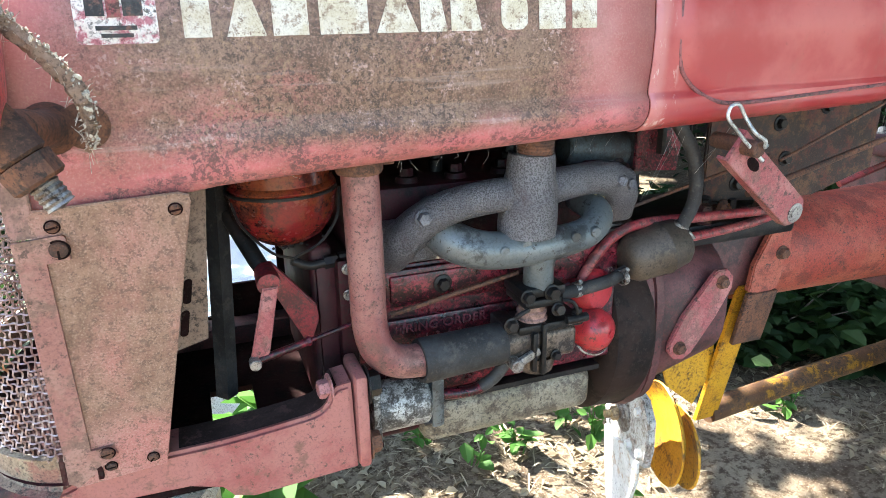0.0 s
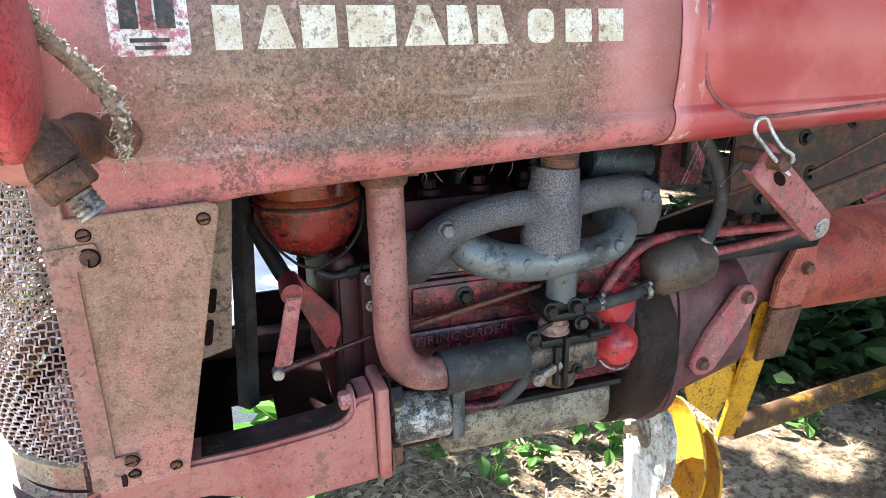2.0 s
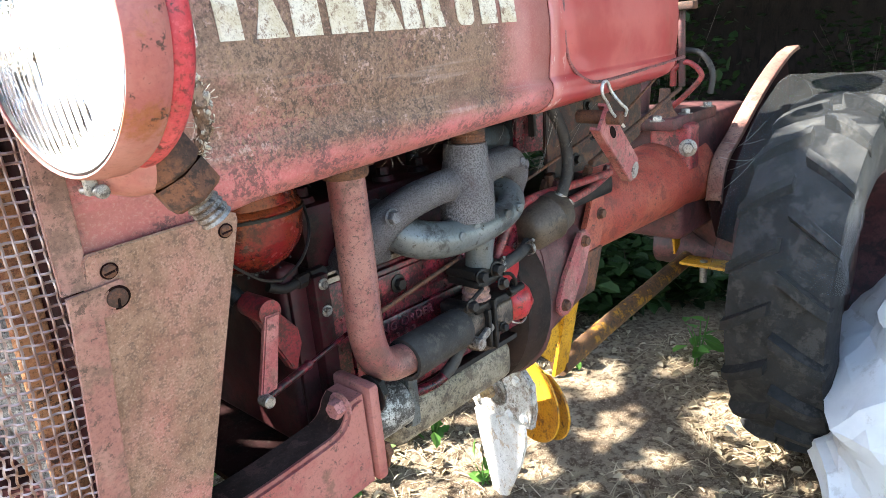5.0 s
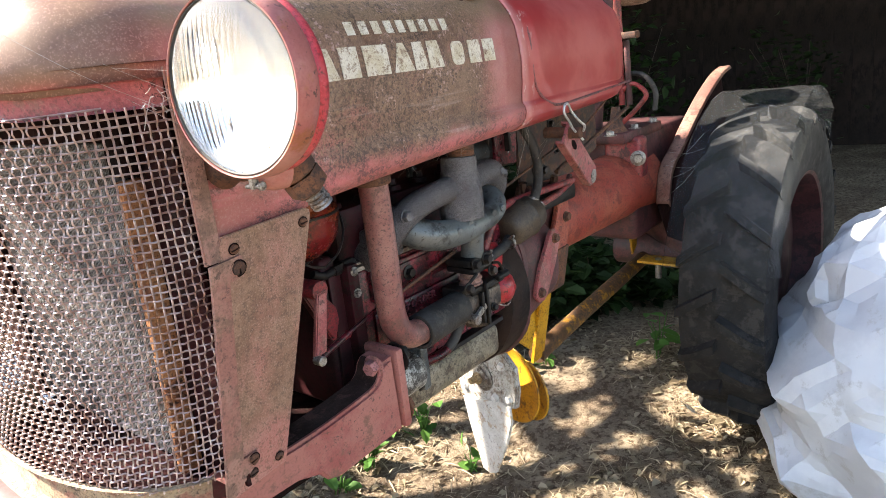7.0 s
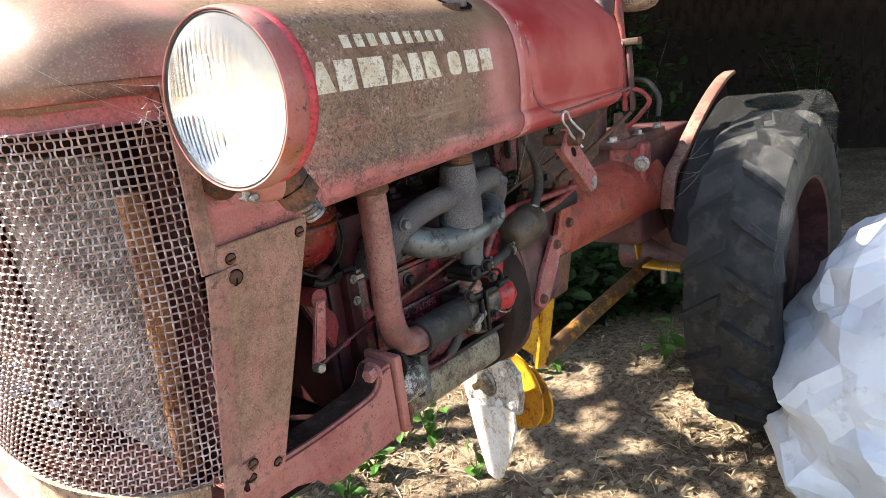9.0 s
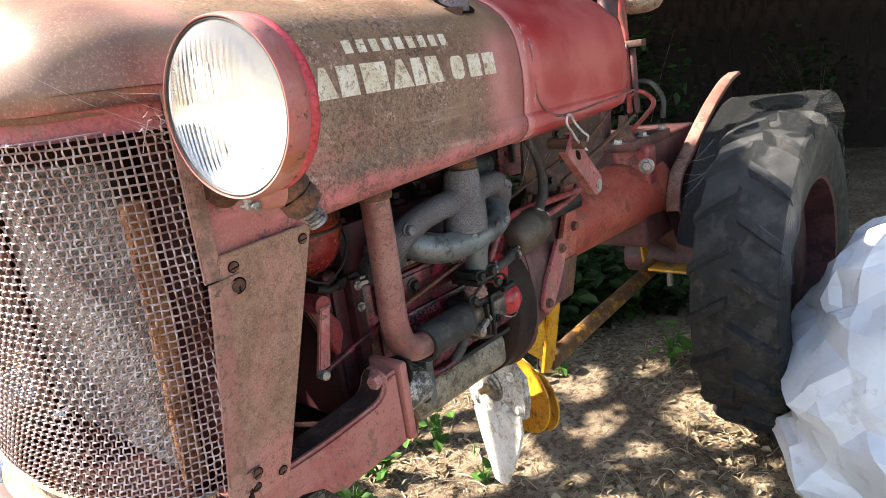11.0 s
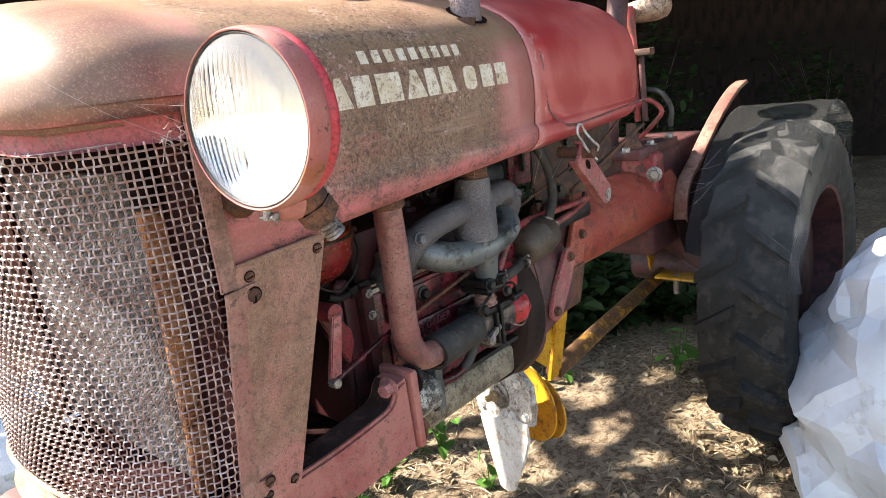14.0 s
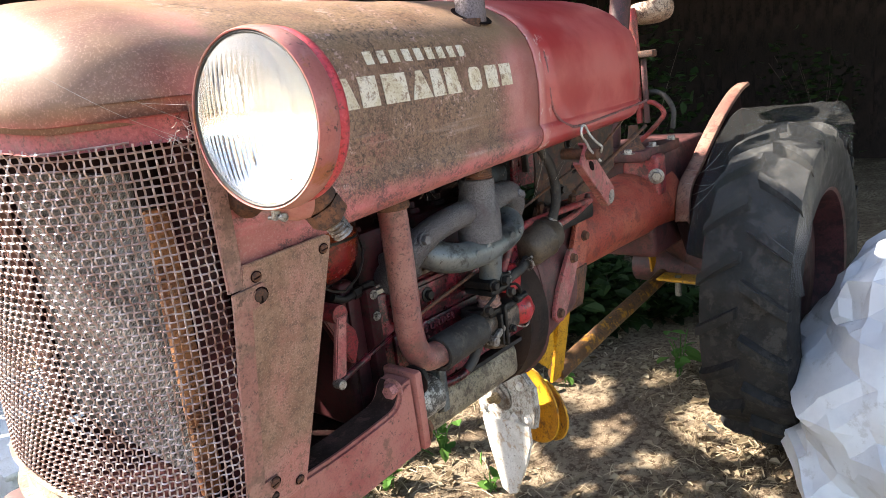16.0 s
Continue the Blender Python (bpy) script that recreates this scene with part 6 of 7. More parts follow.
# clear plastic film over the tyre
FILM_N = Nodes("clear_wrinkled_plastic_film")
tr = FILM_N.add("ShaderNodeBsdfTransparent")
tr.inputs["Color"].default_value = (0.93, 0.95, 0.96, 1)
gl = FILM_N.add("ShaderNodeBsdfGlossy", Roughness=0.22)
fr = FILM_N.add("ShaderNodeFresnel", IOR=1.13)
ms = FILM_N.add("ShaderNodeMixShader")
df = FILM_N.add("ShaderNodeBsdfDiffuse")
df.inputs["Color"].default_value = (0.6, 0.62, 0.64, 1)
m2 = FILM_N.add("ShaderNodeMixShader", Fac=0.02)
FILM_N.link(tr.outputs[0], m2.inputs[1])
FILM_N.link(df.outputs[0], m2.inputs[2])
FILM_N.link(fr.outputs[0], ms.inputs[0])
FILM_N.link(m2.outputs[0], ms.inputs[1])
FILM_N.link(gl.outputs[0], ms.inputs[2])
bmp = FILM_N.add("ShaderNodeBump", Strength=0.35, Distance=0.02)
FILM_N.link(FILM_N.noise(14.0, 5.0, 0.6, (1.0, 1.0, 0.5)), bmp.inputs["Height"])
FILM_N.link(bmp.outputs[0], gl.inputs["Normal"])
FILM_N.link(ms.outputs[0], FILM_N.tree.nodes["Material Output"].inputs["Surface"])
FILM = FILM_N.mat
film = thing("plastic_film", (1.84, 0.0, 0.0), "clear wrinkled plastic film draped over the rear tyre", "plastic film")


def build_film():
    bm = bmesh.new()
    rows = []
    na, ny = 60, 26
    for i in range(na + 1):
        a = radians(60 + 105 * i / na)
        row = []
        for j in range(ny + 1):
            t = 2 * j / ny - 1
            y = WC.y + 0.128 * math.copysign(min(abs(t) * 1.25, 1.0), t)
            drop = max(-t - 0.8, 0) / 0.2
            n = noise.noise((a * 3, t * 2.5, 1)) * 0.5 + noise.noise((a * 9, t * 6, 4)) * 0.25
            r = 0.496 + 0.016 * n - 0.10 * drop + 0.03 * math.exp(-((a - 1.55) / 0.45) ** 2)
            if drop > 0:
                y += 0.012 * noise.noise((a * 5, t * 3, 9))
            row.append(bm.verts.new((WC.x + r * math.cos(a), y, max(WC.z + r * math.sin(a), 0.015))))
        rows.append(row)
    shell(bm, rows)
    part("sheet", bm, FILM, film)
    bm = bmesh.new()
    rows = []
    for i in range(13):
        a = radians(222 + 14 * i / 12)
        r = 0.478
        rows.append([bm.verts.new((WC.x + (r + o) * math.cos(a), 0.100 + yy, max(WC.z + (r + o) * math.sin(a), 0.012))) for o, yy in ((0.0, 0.0), (0.006, -0.01), (0.008, -0.02), (-0.012, 0.004))])
    shell(bm, rows)
    part("folded_hem", bm, worn("milky_plastic_hem", (0.6, 0.62, 0.64), (0.7, 0.72, 0.74), (0.4, 0.42, 0.42), rough=0.35, speck=0.1), film, "milky folded hem")


build_film()

# ---- implement hung from the tractor ----
imp = thing("cultivator", (0.95, 0.3, 0.0), "chipped yellow cultivator arm with a disc and pale shovel", "cultivator")
bm = bmesh.new()
P0, P1 = Vector((0.952, 0.212, 0.745)), Vector((0.950, 0.270, 0.450))
d = (P1 - P0).normalized()
sd = Vector((1, 0, 0))
for a, b, t in ((-0.024, 0.024, 0.008),):
    vs = []
    for p in (P0, P1):
        vs.append([bm.verts.new(p + sd * x + Vector((0, y, 0))) for x, y in ((a, 0), (b, 0), (b, t), (a, t))])
    for i in range(4):
        bm.faces.new((vs[0][i], vs[0][(i + 1) % 4], vs[1][(i + 1) % 4], vs[1][i]))
    bm.faces.new(vs[0]), bm.faces.new(vs[1])
part("hanger_bar", bm, YELLOW, imp, "chipped yellow flat hanger bar")
bm = bmesh.new()
box(bm, 0.922, 0.985, 0.196, 0.205, 0.64, 0.742, 0.002, m=Matrix.Translation((0.95, 0.2, 0.69)) @ Matrix.Rotation(radians(11), 4, "X") @ Matrix.Translation((-0.95, -0.2, -0.69)))
pl = part("hanger_pad", bm, RUST, imp)
bm = bmesh.new()
bolt(bm, (0.955, 0.196, 0.70), (0, -1, 0), 0.013, 0.010, 1.4)
part("pad_bolt", bm, STEEL, pl)
bm = bmesh.new()
side_plate(bm, [(0.80, 0.66), (0.93, 0.69), (0.935, 0.56), (0.90, 0.50), (0.84, 0.55)], 0.262, 0.006, 0.001)
part("yellow_plate", bm, YELLOW, imp)
bm = bmesh.new()
tube(bm, [(0.965, 0.285, 0.452), (1.2, 0.298, 0.460), (1.5, 0.308, 0.472), (1.80, 0.318, 0.485)], 0.022, 24)
part("tool_bar_tube", bm, TUBE_YELLOW, imp, "yellow tube with paint worn to rust")
DN = Vector((-0.963, 0.27, 0.0))                       # the way that disc and blade face
FACE = Matrix(((-0.27, 0, -0.963, 0.826), (-0.963, 0, 0.27, 0.326), (0, 1, 0, 0), (0, 0, 0, 1)))   # across, up, ahead
DC = Vector((0.905, 0.310, 0.405))
bm = bmesh.new()
lathe(bm, DC, DN, [(0.0, 0.0), (-0.001, 0.03), (0.003, 0.06), (0.011, 0.085), (0.020, 0.099), (0.017, 0.101), (0.008, 0.087), (0.0, 0.062), (-0.004, 0.03), (-0.004, 0)], 56)
part("disc", bm, YELLOW, imp, "dished yellow disc")
bm = bmesh.new()
lathe(bm, DC + Vector((0.035, -0.015, -0.03)), DN, [(0.0, 0.0), (0.004, 0.04), (0.012, 0.068), (0.018, 0.080), (0.014, 0.082), (0.0, 0.055)], 40)
part("rear_shield", bm, YELLOW, imp)
PALE = worn("pale_bare_steel", (0.52, 0.50, 0.47), (0.62, 0.60, 0.58), (0.38, 0.27, 0.18), speck=0.2, rough=0.45, metal=0.1, cover=0.35, big=18.0, grit=0.25)


def at_face(across, z, ahead=0.0):
    return FACE @ Vector((across, z, ahead))


bm = bmesh.new()
plate(bm, [(-0.118, 0.430), (-0.108, 0.462), (-0.085, 0.490), (-0.040, 0.515), (0.020, 0.532), (0.070, 0.530), (0.102, 0.505), (0.106, 0.450), (0.095, 0.405), (0.050, 0.388), (-0.030, 0.365), (-0.090, 0.355), (-0.112, 0.390)], 0.014, FACE, 0.003)
hub = part("hub_plate", bm, worn("chalky_grey_steel", (0.34, 0.32, 0.30), (0.46, 0.44, 0.41), (0.20, 0.14, 0.10), speck=0.5, rough=0.55, metal=0.1, cover=0.5, big=22.0), imp, "pale worn hub plate")
bm = bmesh.new()
plate(bm, [(-0.094, 0.372), (-0.030, 0.385), (0.040, 0.405), (0.084, 0.408), (0.088, 0.372), (0.066, 0.310), (0.012, 0.203), (-0.015, 0.188), (-0.041, 0.192), (-0.078, 0.305)], 0.006, FACE @ Matrix.Translation((0, 0, 0.015)), 0.0015)
blade = part("shovel_blade", bm, PALE, imp, "pale pointed shovel blade with a brown worn middle")
bm = bmesh.new()
plate(bm, [(-0.052, 0.330), (-0.015, 0.342), (0.020, 0.336), (0.014, 0.262), (-0.010, 0.210), (-0.030, 0.212), (-0.044, 0.270)], 0.0012, FACE @ Matrix.Translation((0, 0, 0.0212)))
part("worn_patch", bm, worn("tan_rubbed_steel", (0.52, 0.38, 0.26), (0.62, 0.50, 0.38), (0.42, 0.26, 0.16), speck=0.2, rough=0.6, cover=0.4, big=22.0, grit=0.2), blade, "tan rubbed patch")
bm = bmesh.new()
lathe(bm, at_face(-0.012, 0.452, 0.014), DN, [(0, 0.036), (0.004, 0.036), (0.006, 0.031), (0.006, 0.023), (0.010, 0.022), (0.012, 0.018), (0.012, 0)], 32)
part("hub_washer", bm, STEEL, imp)
bm = bmesh.new()
bolt(bm, at_face(-0.012, 0.452, 0.026), DN, 0.014, 0.012, 0)
lathe(bm, at_face(-0.012, 0.452, 0.038), DN, [(0, 0.008), (0.014, 0.008), (0.015, 0)], 14)
part("hub_nut", bm, worn("yellowed_nut", (0.34, 0.22, 0.10), (0.42, 0.30, 0.16), (0.15, 0.09, 0.05), rough=0.5, metal=0.3), imp, "yellowed hub nut")
for across, z in ((0.062, 0.500), (-0.070, 0.478), (0.080, 0.425), (-0.088, 0.400), (0.030, 0.410)):
    bm = bmesh.new()
    bolt(bm, at_face(across, z, 0.014), DN, 0.009, 0.008, 1.2)
    part("hub_bolt", bm, PALE, imp)
bm = bmesh.new()
side_plate(bm, [(1.58, 0.62), (1.64, 0.61), (1.63, 0.54), (1.60, 0.52)], 0.315, 0.006, 0.001)
box(bm, 1.57, 1.64, 0.145, 0.285, 0.503, 0.511, 0.002)
part("rear_clamp", bm, YELLOW, imp, "yellow clamp plate under the axle")
bm = bmesh.new()
rod(bm, (1.60, 0.228, 0.515), (1.60, 0.228, 0.452), 0.010, segs=14, bevel=0.001)
part("clamp_bolt", bm, STEEL, imp)

# ---- white tarpaulin heap ----
TARP = worn("white_plastic_tarpaulin", (0.55, 0.57, 0.61), (0.62, 0.64, 0.67), (0.47, 0.47, 0.48), speck=-2.0, rough=0.5, cover=0.2, big=5.0, bump=0.1, grit=0.0)


def build_tarp():
    """A heap of stiff crumpled sheet: flat facets between sharp creases, broken up twice into smaller ones."""
    rng = random.Random(21)
    bm = bmesh.new()
    cx, cy = 1.66, -0.545
    na, nz = 17, 7
    rows = []
    for j in range(nz + 1):
        t = j / nz
        row = []
        for i in range(na):
            a = 2 * math.pi * (i + 0.5 * (j % 2)) / na + rng.uniform(-0.08, 0.08)
            z = 0.745 * t + (rng.uniform(-0.03, 0.03) if 0 < j < nz else 0)
            r = 0.50 + 0.04 * math.sin(2 * a + 1) + 0.06 * noise.noise((math.cos(a) * 1.7, math.sin(a) * 1.7, z * 2.8))
            r *= (1 - 0.75 * max(t - 0.42, 0) ** 1.5 / 0.58 ** 1.5) * (1 - 0.07 * math.exp(-((t - 0.30) / 0.035) ** 2))
            if t < 0.14:
                r *= 0.88 + 0.12 * t / 0.14
            r += rng.gauss(0, 0.028)
            row.append(bm.verts.new((cx + r * math.cos(a), cy + r * math.sin(a), z)))
        rows.append(row)
    for j, (a, b) in enumerate(zip(rows, rows[1:])):
        for i in range(na):
            k = (i + 1) % na
            if j % 2:
                bm.faces.new((a[i], a[k], b[k]))
                bm.faces.new((a[i], b[k], b[i]))
            else:
                bm.faces.new((a[i], a[k], b[i]))
                bm.faces.new((a[k], b[k], b[i]))
    bmesh.ops.triangulate(bm, faces=[bm.faces.new(rows[-1])])
    for size in (0.011, 0.0032, 0.0008):
        old = set(bm.verts)
        bmesh.ops.subdivide_edges(bm, edges=bm.edges[:], cuts=1, use_grid_fill=True)
        bm.normal_update()
        for v in bm.verts:
            if v not in old and v.co.z > 0.005:
                v.co += v.normal * rng.gauss(0, size) + Vector((rng.gauss(0, size), rng.gauss(0, size), rng.gauss(0, size))) * 0.4
    ob = part("tarpaulin", bm, TARP, None, smooth=False)
    ob.data.shade_smooth()
    ob.data.set_sharp_from_angle(angle=radians(16))
    tagged(ob, "white crumpled plastic tarpaulin heaped on the ground beside the tyre", "tarpaulin")


build_tarp()

# ---- vegetation ----
def leaf_material(name, a, b):
    n = Nodes(name)
    inf = n.add("ShaderNodeNewGeometry")
    c = n.mix(inf.outputs["Random Per Island"], a, b)
    n.out(c, 0.6, 0.0, 0.2)
    n.bsdf.inputs["Transmission Weight"].default_value = 0.0
    tl = n.add("ShaderNodeBsdfTranslucent")
    n.link(c, tl.inputs["Color"])
    ms = n.add("ShaderNodeMixShader", Fac=0.35)
    n.link(n.bsdf.outputs[0], ms.inputs[1])
    n.link(tl.outputs[0], ms.inputs[2])
    n.link(ms.outputs[0], n.tree.nodes["Material Output"].inputs["Surface"])
    return n.mat


# leaf green darkened to carry the deep shade behind the tractor
LEAF_SHADED = leaf_material("shade_darkened_leaves", (0.010, 0.024, 0.007), (0.026, 0.054, 0.014))
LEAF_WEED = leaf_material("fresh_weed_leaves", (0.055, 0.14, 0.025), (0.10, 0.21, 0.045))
BARK = worn("grey_brown_bark", (0.09, 0.07, 0.055), (0.13, 0.105, 0.085), (0.05, 0.04, 0.035), rough=0.95, bump=1.0, big=5.0, grain=60.0)
STRAW = leaf_material("dry_straw_and_leaves", (0.14, 0.10, 0.06), (0.50, 0.42, 0.29))
# near-black boards: the background's shade is put into the colour
BOARD = worn("near_black_boards", (0.020, 0.016, 0.015), (0.036, 0.026, 0.024), (0.012, 0.010, 0.010), rough=0.95, big=4.0, spec=0.1, grit=0.3)


def leaf(verts, faces, at, size, rng, flat=0.3, curl=0.2):
    """A pointed leaf of four triangles, bent along its middle."""
    d = Vector((rng.gauss(0, 1), rng.gauss(0, 1), rng.gauss(0, flat))).normalized()
    up = Vector((rng.gauss(0, 0.5), rng.gauss(0, 0.5), 1)).normalized()
    s = d.cross(up).normalized()
    up = s.cross(d)
    i = len(verts)
    for a, b, c in ((0, 0, 0), (0.35, -0.32, curl), (0.75, -0.22, curl * 0.6), (1, 0, -curl * 0.3), (0.75, 0.22, curl * 0.6), (0.35, 0.32, curl), (0.5, 0, 0)):
        verts.append(at + (d * a + s * b + up * (c * 0.5)) * size)
    faces += [(i, i + 1, i + 6), (i + 1, i + 2, i + 6), (i + 2, i + 3, i + 6), (i + 3, i + 4, i + 6), (i + 4, i + 5, i + 6), (i + 5, i, i + 6)]


def mesh_of(name, verts, faces, material, parent=None, label=""):
    me = bpy.data.meshes.new(name)
    me.from_pydata([tuple(v) for v in verts], [], faces)
    me.materials.append(material)
    ob = new(name, me)
    if parent:
        ob.parent = parent
        ob.matrix_parent_inverse = Matrix.Translation(-parent.location)
    if label:
        ob["label"] = label
    return ob


def tree(base, height, lean, limbs, seed, leaves, size, clump=0.45, gap=None):
    """A trunk with limbs and a crown of leaf clumps along the limbs. limbs: rows of points that each limb passes."""
    rng = random.Random(seed)
    t = thing("tree", base, "leafy tree with a grey-brown trunk, added to shade the yard", "tree", "trees round the yard")
    b = Vector(base)
    top = b + Vector((lean[0], lean[1], height))
    bm = bmesh.new()
    mid = b.lerp(top, 0.5) + Vector((rng.uniform(-0.1, 0.1), rng.uniform(-0.1, 0.1), 0))
    tube(bm, [b - Vector((0, 0, 0.15)), b + Vector((0, 0, 0.3)), mid, top], [0.20, 0.15, 0.12, 0.07], 14)
    part("trunk", bm, BARK, t)
    verts, faces = [], []
    for limb in limbs:
        bm = bmesh.new()
        pts = [b.lerp(top, 0.75)] + [Vector(p) for p in limb]
        tube(bm, pts, [0.055] + [0.042 - 0.018 * i / max(len(limb), 1) for i in range(len(limb))], 10, 5)
        part("limb", bm, BARK, t)
        line = curve_points(pts, 6)
        for i in range(leaves // len(limbs)):
            p = line[rng.randrange(len(line) // 3, len(line))] + Vector((rng.gauss(0, clump), rng.gauss(0, clump), rng.gauss(0, clump * 0.7)))
            # leaves left out so that sun reaches the spot given by gap
            if gap and math.hypot(p.x - sun_dir.x * p.z / sun_dir.z - gap[0], p.y - sun_dir.y * p.z / sun_dir.z - gap[1]) < gap[2]:
                continue
            if p.z > 1.9:
                leaf(verts, faces, p, size * rng.uniform(0.6, 1.3), rng)
    mesh_of("crown", verts, faces, LEAF_SHADED, t)
    return t


def along_sun(x, y, h):
    """The point at height h from which the sun casts its shadow on (x, y)."""
    k = h / sun_dir.z
    return (x + sun_dir.x * k, y + sun_dir.y * k, h)


# limbs added out of view over the yard, whose shadows cross the ground beside the tractor
S = along_sun
tree((-1.9, 4.2, 0), 2.6, (0.2, -0.3), [
    [S(0.9, 1.0, 2.0), S(1.25, 0.72, 1.95), S(1.62, 0.45, 1.9), S(2.1, 0.12, 1.9)],
    [S(2.1, 0.72, 2.1), S(1.75, 0.50, 2.0), S(1.50, 0.24, 2.0), S(1.25, -0.1, 1.95)],
    [S(1.30, 0.85, 2.0), S(1.24, 0.45, 1.95), S(1.18, 0.05, 1.9)],
    [S(0.78, 0.66, 2.0), S(1.05, 0.46, 1.95), S(1.40, 0.34, 1.9), S(1.80, 0.36, 1.9)],
    [S(1.00, -0.02, 2.0), S(0.78, -0.26, 2.0), S(0.62, -0.32, 1.95), S(0.42, -0.36, 1.9)],
    [S(0.95, -0.22, 2.1), S(0.74, -0.42, 2.0), S(0.58, -0.42, 2.0), S(0.44, -0.28, 1.95)],
    [S(0.98, 0.44, 2.0), S(1.20, 0.27, 1.95), S(1.42, 0.06, 1.95), S(1.62, -0.12, 1.9)],
    [S(0.36, 1.10, 2.0), S(0.52, 0.94, 2.0), S(0.72, 0.80, 1.95)],
    [S(0.44, 1.22, 2.0), S(0.64, 1.02, 2.0), S(0.80, 0.90, 1.95)],
], 5, 620, 0.08, 0.085)
# tree added to shade the tarpaulin and most of the tyre
tree((2.7, 3.1, 0), 2.8, (-0.3, -0.2), [
    [S(1.22, -0.38, 2.6), S(1.42, -0.66, 2.55), S(1.56, -0.95, 2.5), S(1.70, -1.3, 2.5)],
    [S(1.36, -0.72, 2.7), S(1.48, -1.0, 2.65), S(1.60, -1.35, 2.6)],
    [S(1.50, -0.30, 2.6), S(1.64, -0.46, 2.6), S(1.78, -0.62, 2.55), S(1.86, -0.80, 2.5)],
    [S(1.66, -0.34, 2.65), S(1.80, -0.52, 2.6), S(1.95, -0.66, 2.6)],
], 6, 2500, 0.11, 0.08, (2.06, -0.90, 0.15))
# unseen tree added on the near side to block sky light from the rear
tree((4.4, -3.6, 0), 3.6, (-0.3, 0.4), [
    [(3.4, -2.6, 3.6), (2.6, -2.0, 3.5), (1.9, -1.7, 3.3)], [(3.6, -2.0, 3.4), (3.0, -1.0, 3.3), (2.4, -0.3, 3.1)], [(4.6, -2.0, 3.4), (4.4, -0.8, 3.3), (4.0, 0.3, 3.2)], [(3.0, -3.6, 3.4), (2.2, -3.4, 3.3), (1.5, -3.2, 3.2)], [(5.4, -2.4, 3.2), (6.0, -1.4, 3.0)], [(3.6, -2.8, 2.4), (3.0, -2.4, 2.0), (2.7, -2.2, 1.6)], [(4.2, -2.4, 2.2), (3.8, -1.8, 1.8), (3.5, -1.4, 1.6)]], 29, 14000, 0.30, 0.42)
# crown added to throw shade on the ground beyond the tractor
tree((-0.6, 6.2, 0), 3.2, (0.4, -0.6), [
    [S(1.9, 1.35, 3.6), S(2.3, 1.3, 3.6), S(2.7, 1.3, 3.6)], [S(1.9, 1.7, 3.6), S(2.3, 1.8, 3.7), S(2.7, 2.0, 3.8)], [S(2.5, 1.1, 3.5), S(2.8, 0.9, 3.5), S(3.2, 0.7, 3.5)], [S(2.6, 1.5, 3.7), S(3.2, 1.4, 3.8), S(3.8, 1.2, 3.8)]], 8, 6000, 0.20, 0.20)
# dense crowns added on the far side to hold back the sky
tree((2.4, 6.0, 0), 3.6, (0.3, -0.3), [
    [(1.6, 5.0, 4.2), (1.1, 4.6, 4.2), (0.8, 4.3, 4.1)], [(1.9, 5.4, 3.6), (1.6, 4.4, 3.6), (1.9, 3.6, 3.5)], [(2.4, 5.2, 3.8), (2.6, 4.6, 4.0), (3.0, 4.2, 4.0)], [(3.6, 5.6, 4.0), (4.6, 5.2, 4.4), (5.4, 4.8, 4.4)], [(2.0, 6.6, 4.6), (1.6, 7.2, 5.0), (1.4, 7.8, 5.4)], [(3.4, 6.6, 4.8), (4.4, 7.2, 5.2), (5.0, 7.8, 5.4)], [(2.8, 5.6, 3.2), (3.6, 5.0, 3.0), (4.4, 4.2, 3.0)]], 11, 16000, 0.30, 0.5)
tree((6.6, 4.6, 0), 4.2, (-0.4, -0.2), [
    [(5.4, 3.0, 4.4), (4.4, 2.2, 4.4), (3.6, 1.6, 4.3)], [(6.0, 1.8, 4.6), (5.4, 0.6, 4.6), (4.8, -0.6, 4.4)], [(7.2, 2.6, 4.6), (7.6, 1.2, 4.8), (7.2, -0.4, 4.6)], [(5.4, 4.8, 5.0), (4.4, 5.0, 5.2)], [(5.8, 3.6, 3.0), (5.2, 2.6, 2.8), (4.6, 1.6, 2.8)]], 17, 16000, 0.30, 0.55)
tree((9.0, 0.5, 0), 4.0, (-0.3, 0.0), [
    [(8.0, 0.4, 4.2), (6.8, 0.2, 4.4), (5.8, 0.0, 4.4)], [(8.4, -1.2, 4.4), (7.4, -2.2, 4.4), (6.4, -2.8, 4.4)], [(8.6, 1.8, 4.4), (7.8, 2.8, 4.6)], [(8.2, 0.4, 2.8), (7.6, -0.6, 2.6)]], 23, 10000, 0.32, 0.6)

# board fence in place of a dim wall behind the yard, shade in its colour
fence = thing("fence", (5.0, 4.0, 0.0), "board fence with bright gaps behind the tractor, near black for shade", "fence")


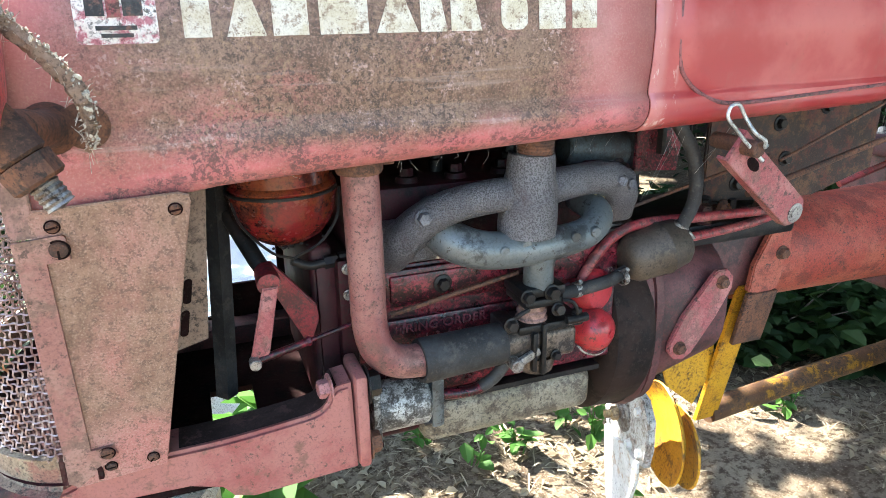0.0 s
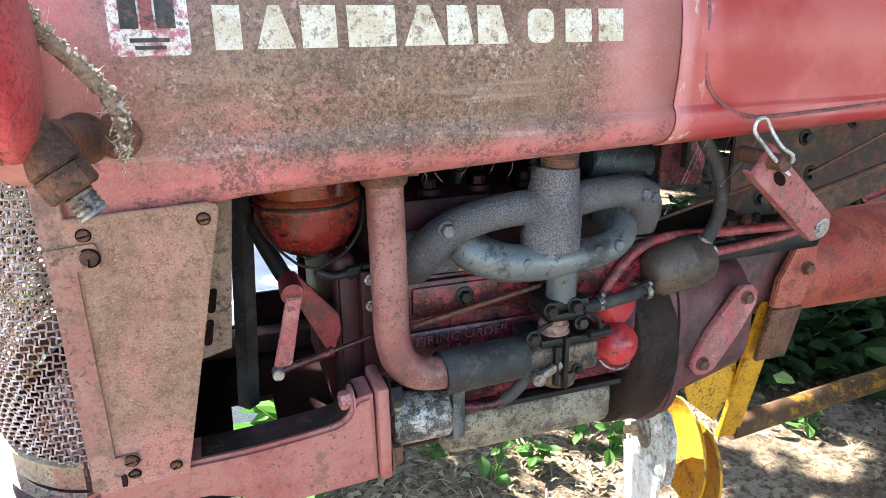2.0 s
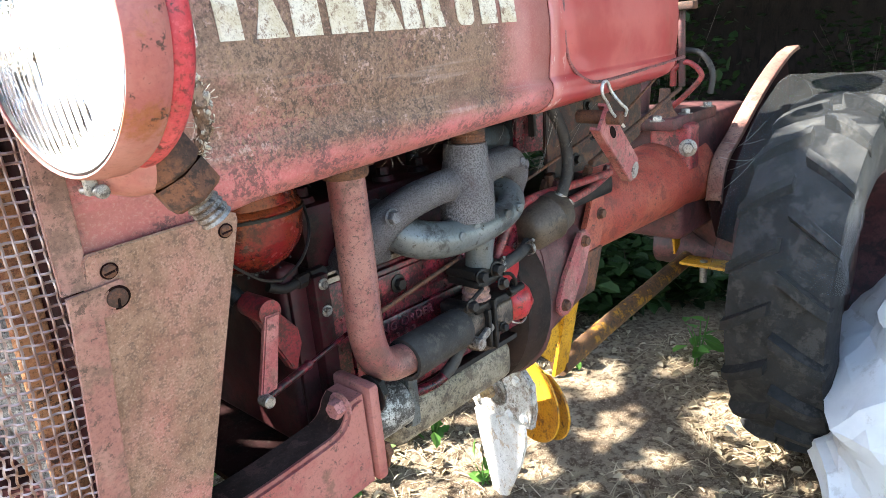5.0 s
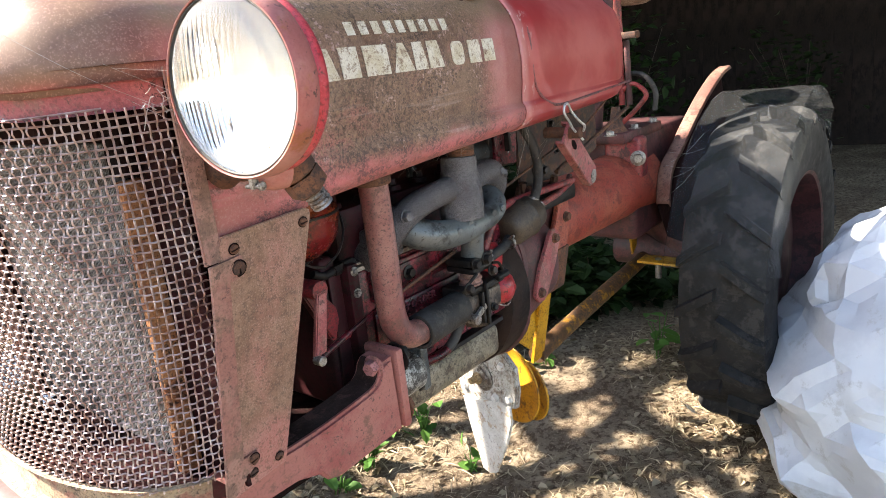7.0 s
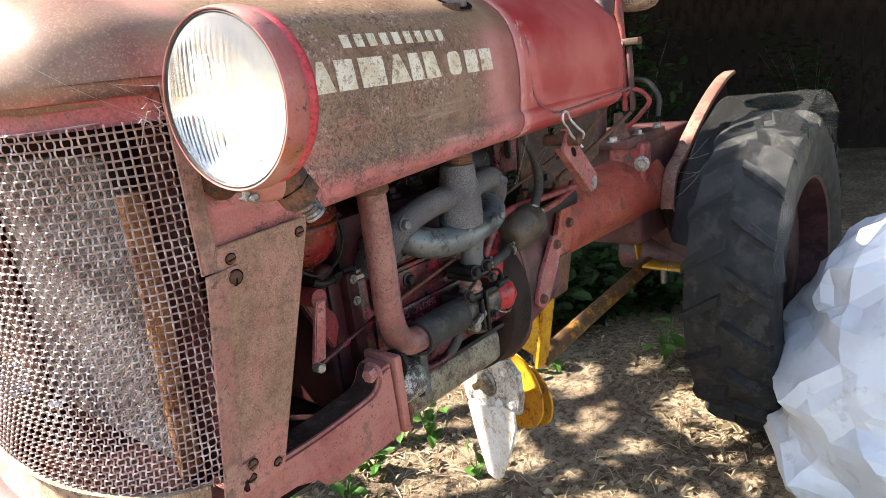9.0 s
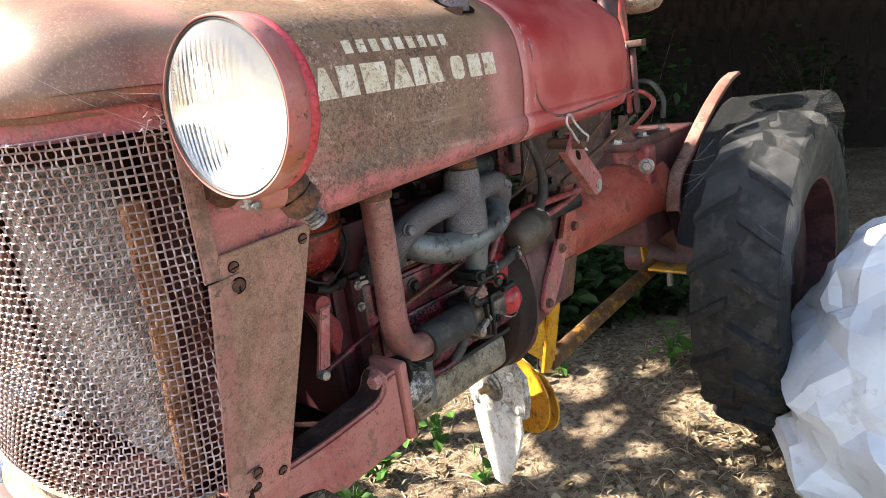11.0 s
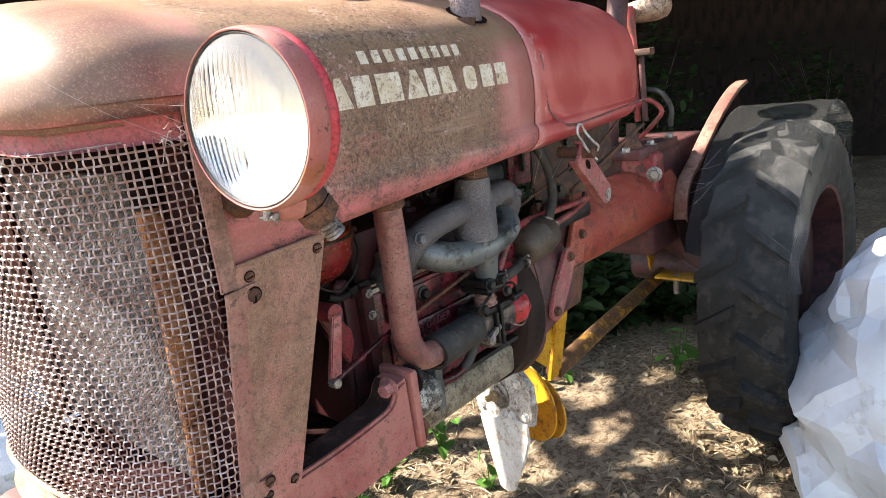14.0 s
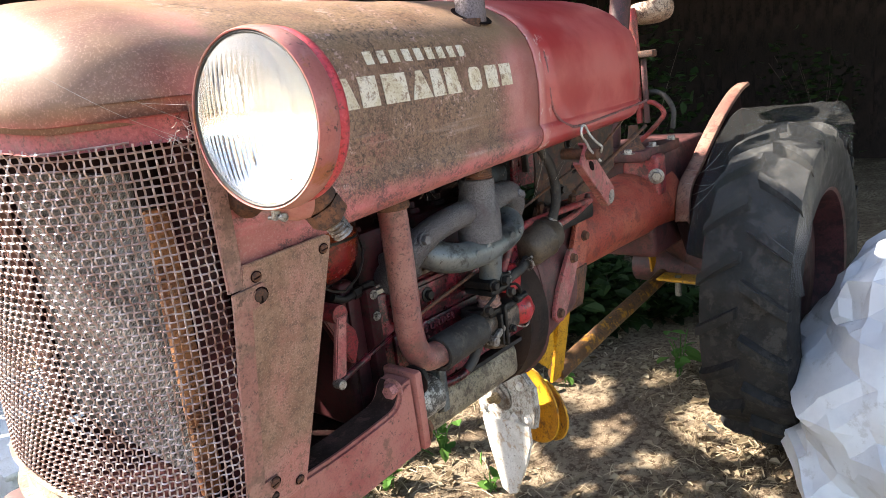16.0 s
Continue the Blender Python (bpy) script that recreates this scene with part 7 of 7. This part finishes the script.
def build_fence():
    rng = random.Random(2)
    path = [(-3.0, 6.6), (2.5, 6.3), (6.8, 3.9), (7.4, -3.5)]
    boards = []
    for (x0, y0), (x1, y1) in zip(path, path[1:]):
        length = math.hypot(x1 - x0, y1 - y0)
        n = int(length / 0.165)
        for i in range(n):
            t = (i + 0.5) / n
            boards.append((x0 + (x1 - x0) * t, y0 + (y1 - y0) * t, math.atan2(y1 - y0, x1 - x0)))
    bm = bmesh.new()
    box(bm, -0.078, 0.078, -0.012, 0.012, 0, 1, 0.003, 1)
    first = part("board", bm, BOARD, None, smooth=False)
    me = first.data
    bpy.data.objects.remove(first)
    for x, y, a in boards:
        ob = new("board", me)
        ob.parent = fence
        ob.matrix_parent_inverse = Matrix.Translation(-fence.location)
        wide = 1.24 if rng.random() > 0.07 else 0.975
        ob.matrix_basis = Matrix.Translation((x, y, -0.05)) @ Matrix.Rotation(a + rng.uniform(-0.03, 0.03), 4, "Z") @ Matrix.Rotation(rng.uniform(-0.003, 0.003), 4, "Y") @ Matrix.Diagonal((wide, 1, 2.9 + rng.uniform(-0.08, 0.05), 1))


build_fence()


# shrubs behind the tractor, added dark so that the ground there looks shaded
def shrub(base, spread, height, n, size, seed, material=LEAF_SHADED, label="dark green leafy shrub, its shade put into the leaf colour", name="shrub", group="shrubs"):
    rng = random.Random(seed)
    t = thing(name, base, label, name, group)
    b = Vector(base)
    tips = []
    for i in range(7 if n > 100 else 4):
        a = rng.uniform(0, 6.28)
        tip = b + Vector((math.cos(a) * spread * rng.uniform(0.3, 0.9), math.sin(a) * spread * rng.uniform(0.3, 0.9), height * rng.uniform(0.5, 1.0)))
        tips.append(tip)
        bm = bmesh.new()
        tube(bm, [b + Vector((rng.uniform(-0.02, 0.02), rng.uniform(-0.02, 0.02), -0.02)), b.lerp(tip, 0.5) + Vector((0, 0, height * 0.1)), tip], [0.05 * size, 0.04 * size, 0.02 * size], 6, 4)
        part("stem", bm, BARK if material is LEAF_SHADED else LEAF_WEED, t)
    verts, faces = [], []
    for i in range(n):
        tip = rng.choice(tips)
        p = b.lerp(tip, rng.uniform(0.25, 1.05)) + Vector((rng.gauss(0, spread * 0.22), rng.gauss(0, spread * 0.22), rng.gauss(0, height * 0.1)))
        p.z = max(p.z, b.z + 0.01)
        leaf(verts, faces, p, size * rng.uniform(0.6, 1.2), rng, 0.25)
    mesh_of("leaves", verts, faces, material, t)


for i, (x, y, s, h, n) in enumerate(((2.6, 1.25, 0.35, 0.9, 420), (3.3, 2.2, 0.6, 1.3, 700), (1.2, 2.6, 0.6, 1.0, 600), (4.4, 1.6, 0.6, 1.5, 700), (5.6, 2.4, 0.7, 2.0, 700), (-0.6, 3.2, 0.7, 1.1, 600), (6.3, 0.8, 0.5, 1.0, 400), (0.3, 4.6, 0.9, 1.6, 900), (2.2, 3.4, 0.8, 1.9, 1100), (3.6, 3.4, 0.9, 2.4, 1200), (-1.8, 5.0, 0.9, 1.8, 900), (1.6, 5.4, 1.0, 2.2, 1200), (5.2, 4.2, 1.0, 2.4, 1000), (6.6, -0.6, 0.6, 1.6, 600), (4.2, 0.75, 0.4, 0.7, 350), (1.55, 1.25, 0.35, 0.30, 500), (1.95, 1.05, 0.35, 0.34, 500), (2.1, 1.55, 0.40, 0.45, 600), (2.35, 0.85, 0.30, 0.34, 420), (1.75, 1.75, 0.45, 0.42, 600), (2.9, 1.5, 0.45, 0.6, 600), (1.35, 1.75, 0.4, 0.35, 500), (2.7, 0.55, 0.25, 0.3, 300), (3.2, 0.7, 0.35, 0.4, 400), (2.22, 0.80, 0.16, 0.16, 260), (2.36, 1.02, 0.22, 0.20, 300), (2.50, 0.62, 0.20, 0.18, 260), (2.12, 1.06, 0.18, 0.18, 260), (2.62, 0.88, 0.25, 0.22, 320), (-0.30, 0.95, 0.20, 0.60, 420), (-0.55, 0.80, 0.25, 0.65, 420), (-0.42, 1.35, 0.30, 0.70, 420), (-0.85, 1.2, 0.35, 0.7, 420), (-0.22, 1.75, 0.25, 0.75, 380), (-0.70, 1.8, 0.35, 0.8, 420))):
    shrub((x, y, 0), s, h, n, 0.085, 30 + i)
for i, (x, y, s, h, n, z) in enumerate(((1.10, 0.84, 0.06, 0.13, 14, 0.055), (0.87, 0.86, 0.06, 0.10, 12, 0.05), (1.01, 0.57, 0.04, 0.07, 7, 0.05), (1.95, 0.37, 0.06, 0.20, 14, 0.07), (0.73, 0.83, 0.05, 0.09, 9, 0.055), (0.86, 0.92, 0.06, 0.10, 10, 0.05), (1.05, 0.93, 0.07, 0.10, 12, 0.05), (1.72, 0.72, 0.08, 0.09, 12, 0.05), (0.62, 0.99, 0.07, 0.12, 12, 0.05), (0.13, 0.60, 0.12, 0.48, 80, 0.15), (0.50, 1.15, 0.1, 0.14, 20, 0.05), (0.78, 1.12, 0.1, 0.12, 18, 0.05))):
    shrub((x, y, ground_height(x, y)), s, h, n, z, 60 + i, LEAF_WEED, "small fresh green weed growing from the soil", "weed", "weeds on the soil")


# straw and dry leaves on the soil
def litter():
    rng = random.Random(9)
    verts, faces = [], []
    for i in range(26000):
        x, y = (rng.uniform(0.2, 2.6), rng.uniform(-0.6, 1.9)) if i < 20000 else (rng.uniform(-1, 5), rng.uniform(-1.0, 4))
        bare = 0.7 * math.exp(-((x - 1.3) / 0.22) ** 2 - ((y - 0.42) / 0.16) ** 2)
        if noise.noise((x * 2.3, y * 2.3, 2)) + rng.uniform(-0.5, 0.5) < 0.02 + bare:
            continue
        z = ground_height(x, y) + rng.uniform(0.001, 0.012)
        p = Vector((x, y, z))
        if rng.random() < 0.8:
            a = rng.uniform(0, 6.28)
            l, w = rng.uniform(0.012, 0.07), rng.uniform(0.0008, 0.002)
            d = Vector((math.cos(a), math.sin(a), rng.uniform(-0.12, 0.12))) * l
            s = Vector((-math.sin(a), math.cos(a), 0)) * w
            k = len(verts)
            m = p + d * 0.5 + Vector((0, 0, rng.uniform(0, 0.006)))
            verts += [p - s, p + s, m + s + Vector((0, 0, w)), m - s, p + d + s, p + d - s]
            faces += [(k, k + 1, k + 2, k + 3), (k + 3, k + 2, k + 4, k + 5)]
        else:
            leaf(verts, faces, p, rng.uniform(0.015, 0.04), rng, 0.1, 0.5)
    ob = mesh_of("leaf_litter", verts, faces, STRAW)
    tagged(ob, "dry straw and fallen leaves scattered over the soil", "leaf litter", kind="stuff")


litter()

# white box added on the far side of the tractor for an unidentified bright patch
def build_bin():
    t = thing("bright_patch_box", (0.20, 1.55, 0.0), "low white box added for a bright patch beyond the tractor", "box")
    white = worn("white_plastic", (0.75, 0.75, 0.74), (0.82, 0.82, 0.82), (0.6, 0.58, 0.55), speck=0.05, rough=0.4, cover=0.2, bump=0.03)
    bm = bmesh.new()
    box(bm, 0.02, 0.36, 1.20, 1.90, 0.0, 0.40, 0.02, 3)
    part("body", bm, white, t)
    bm = bmesh.new()
    box(bm, 0.010, 0.37, 1.19, 1.91, 0.402, 0.420, 0.006, 2)
    part("lid", bm, white, t)


build_bin()
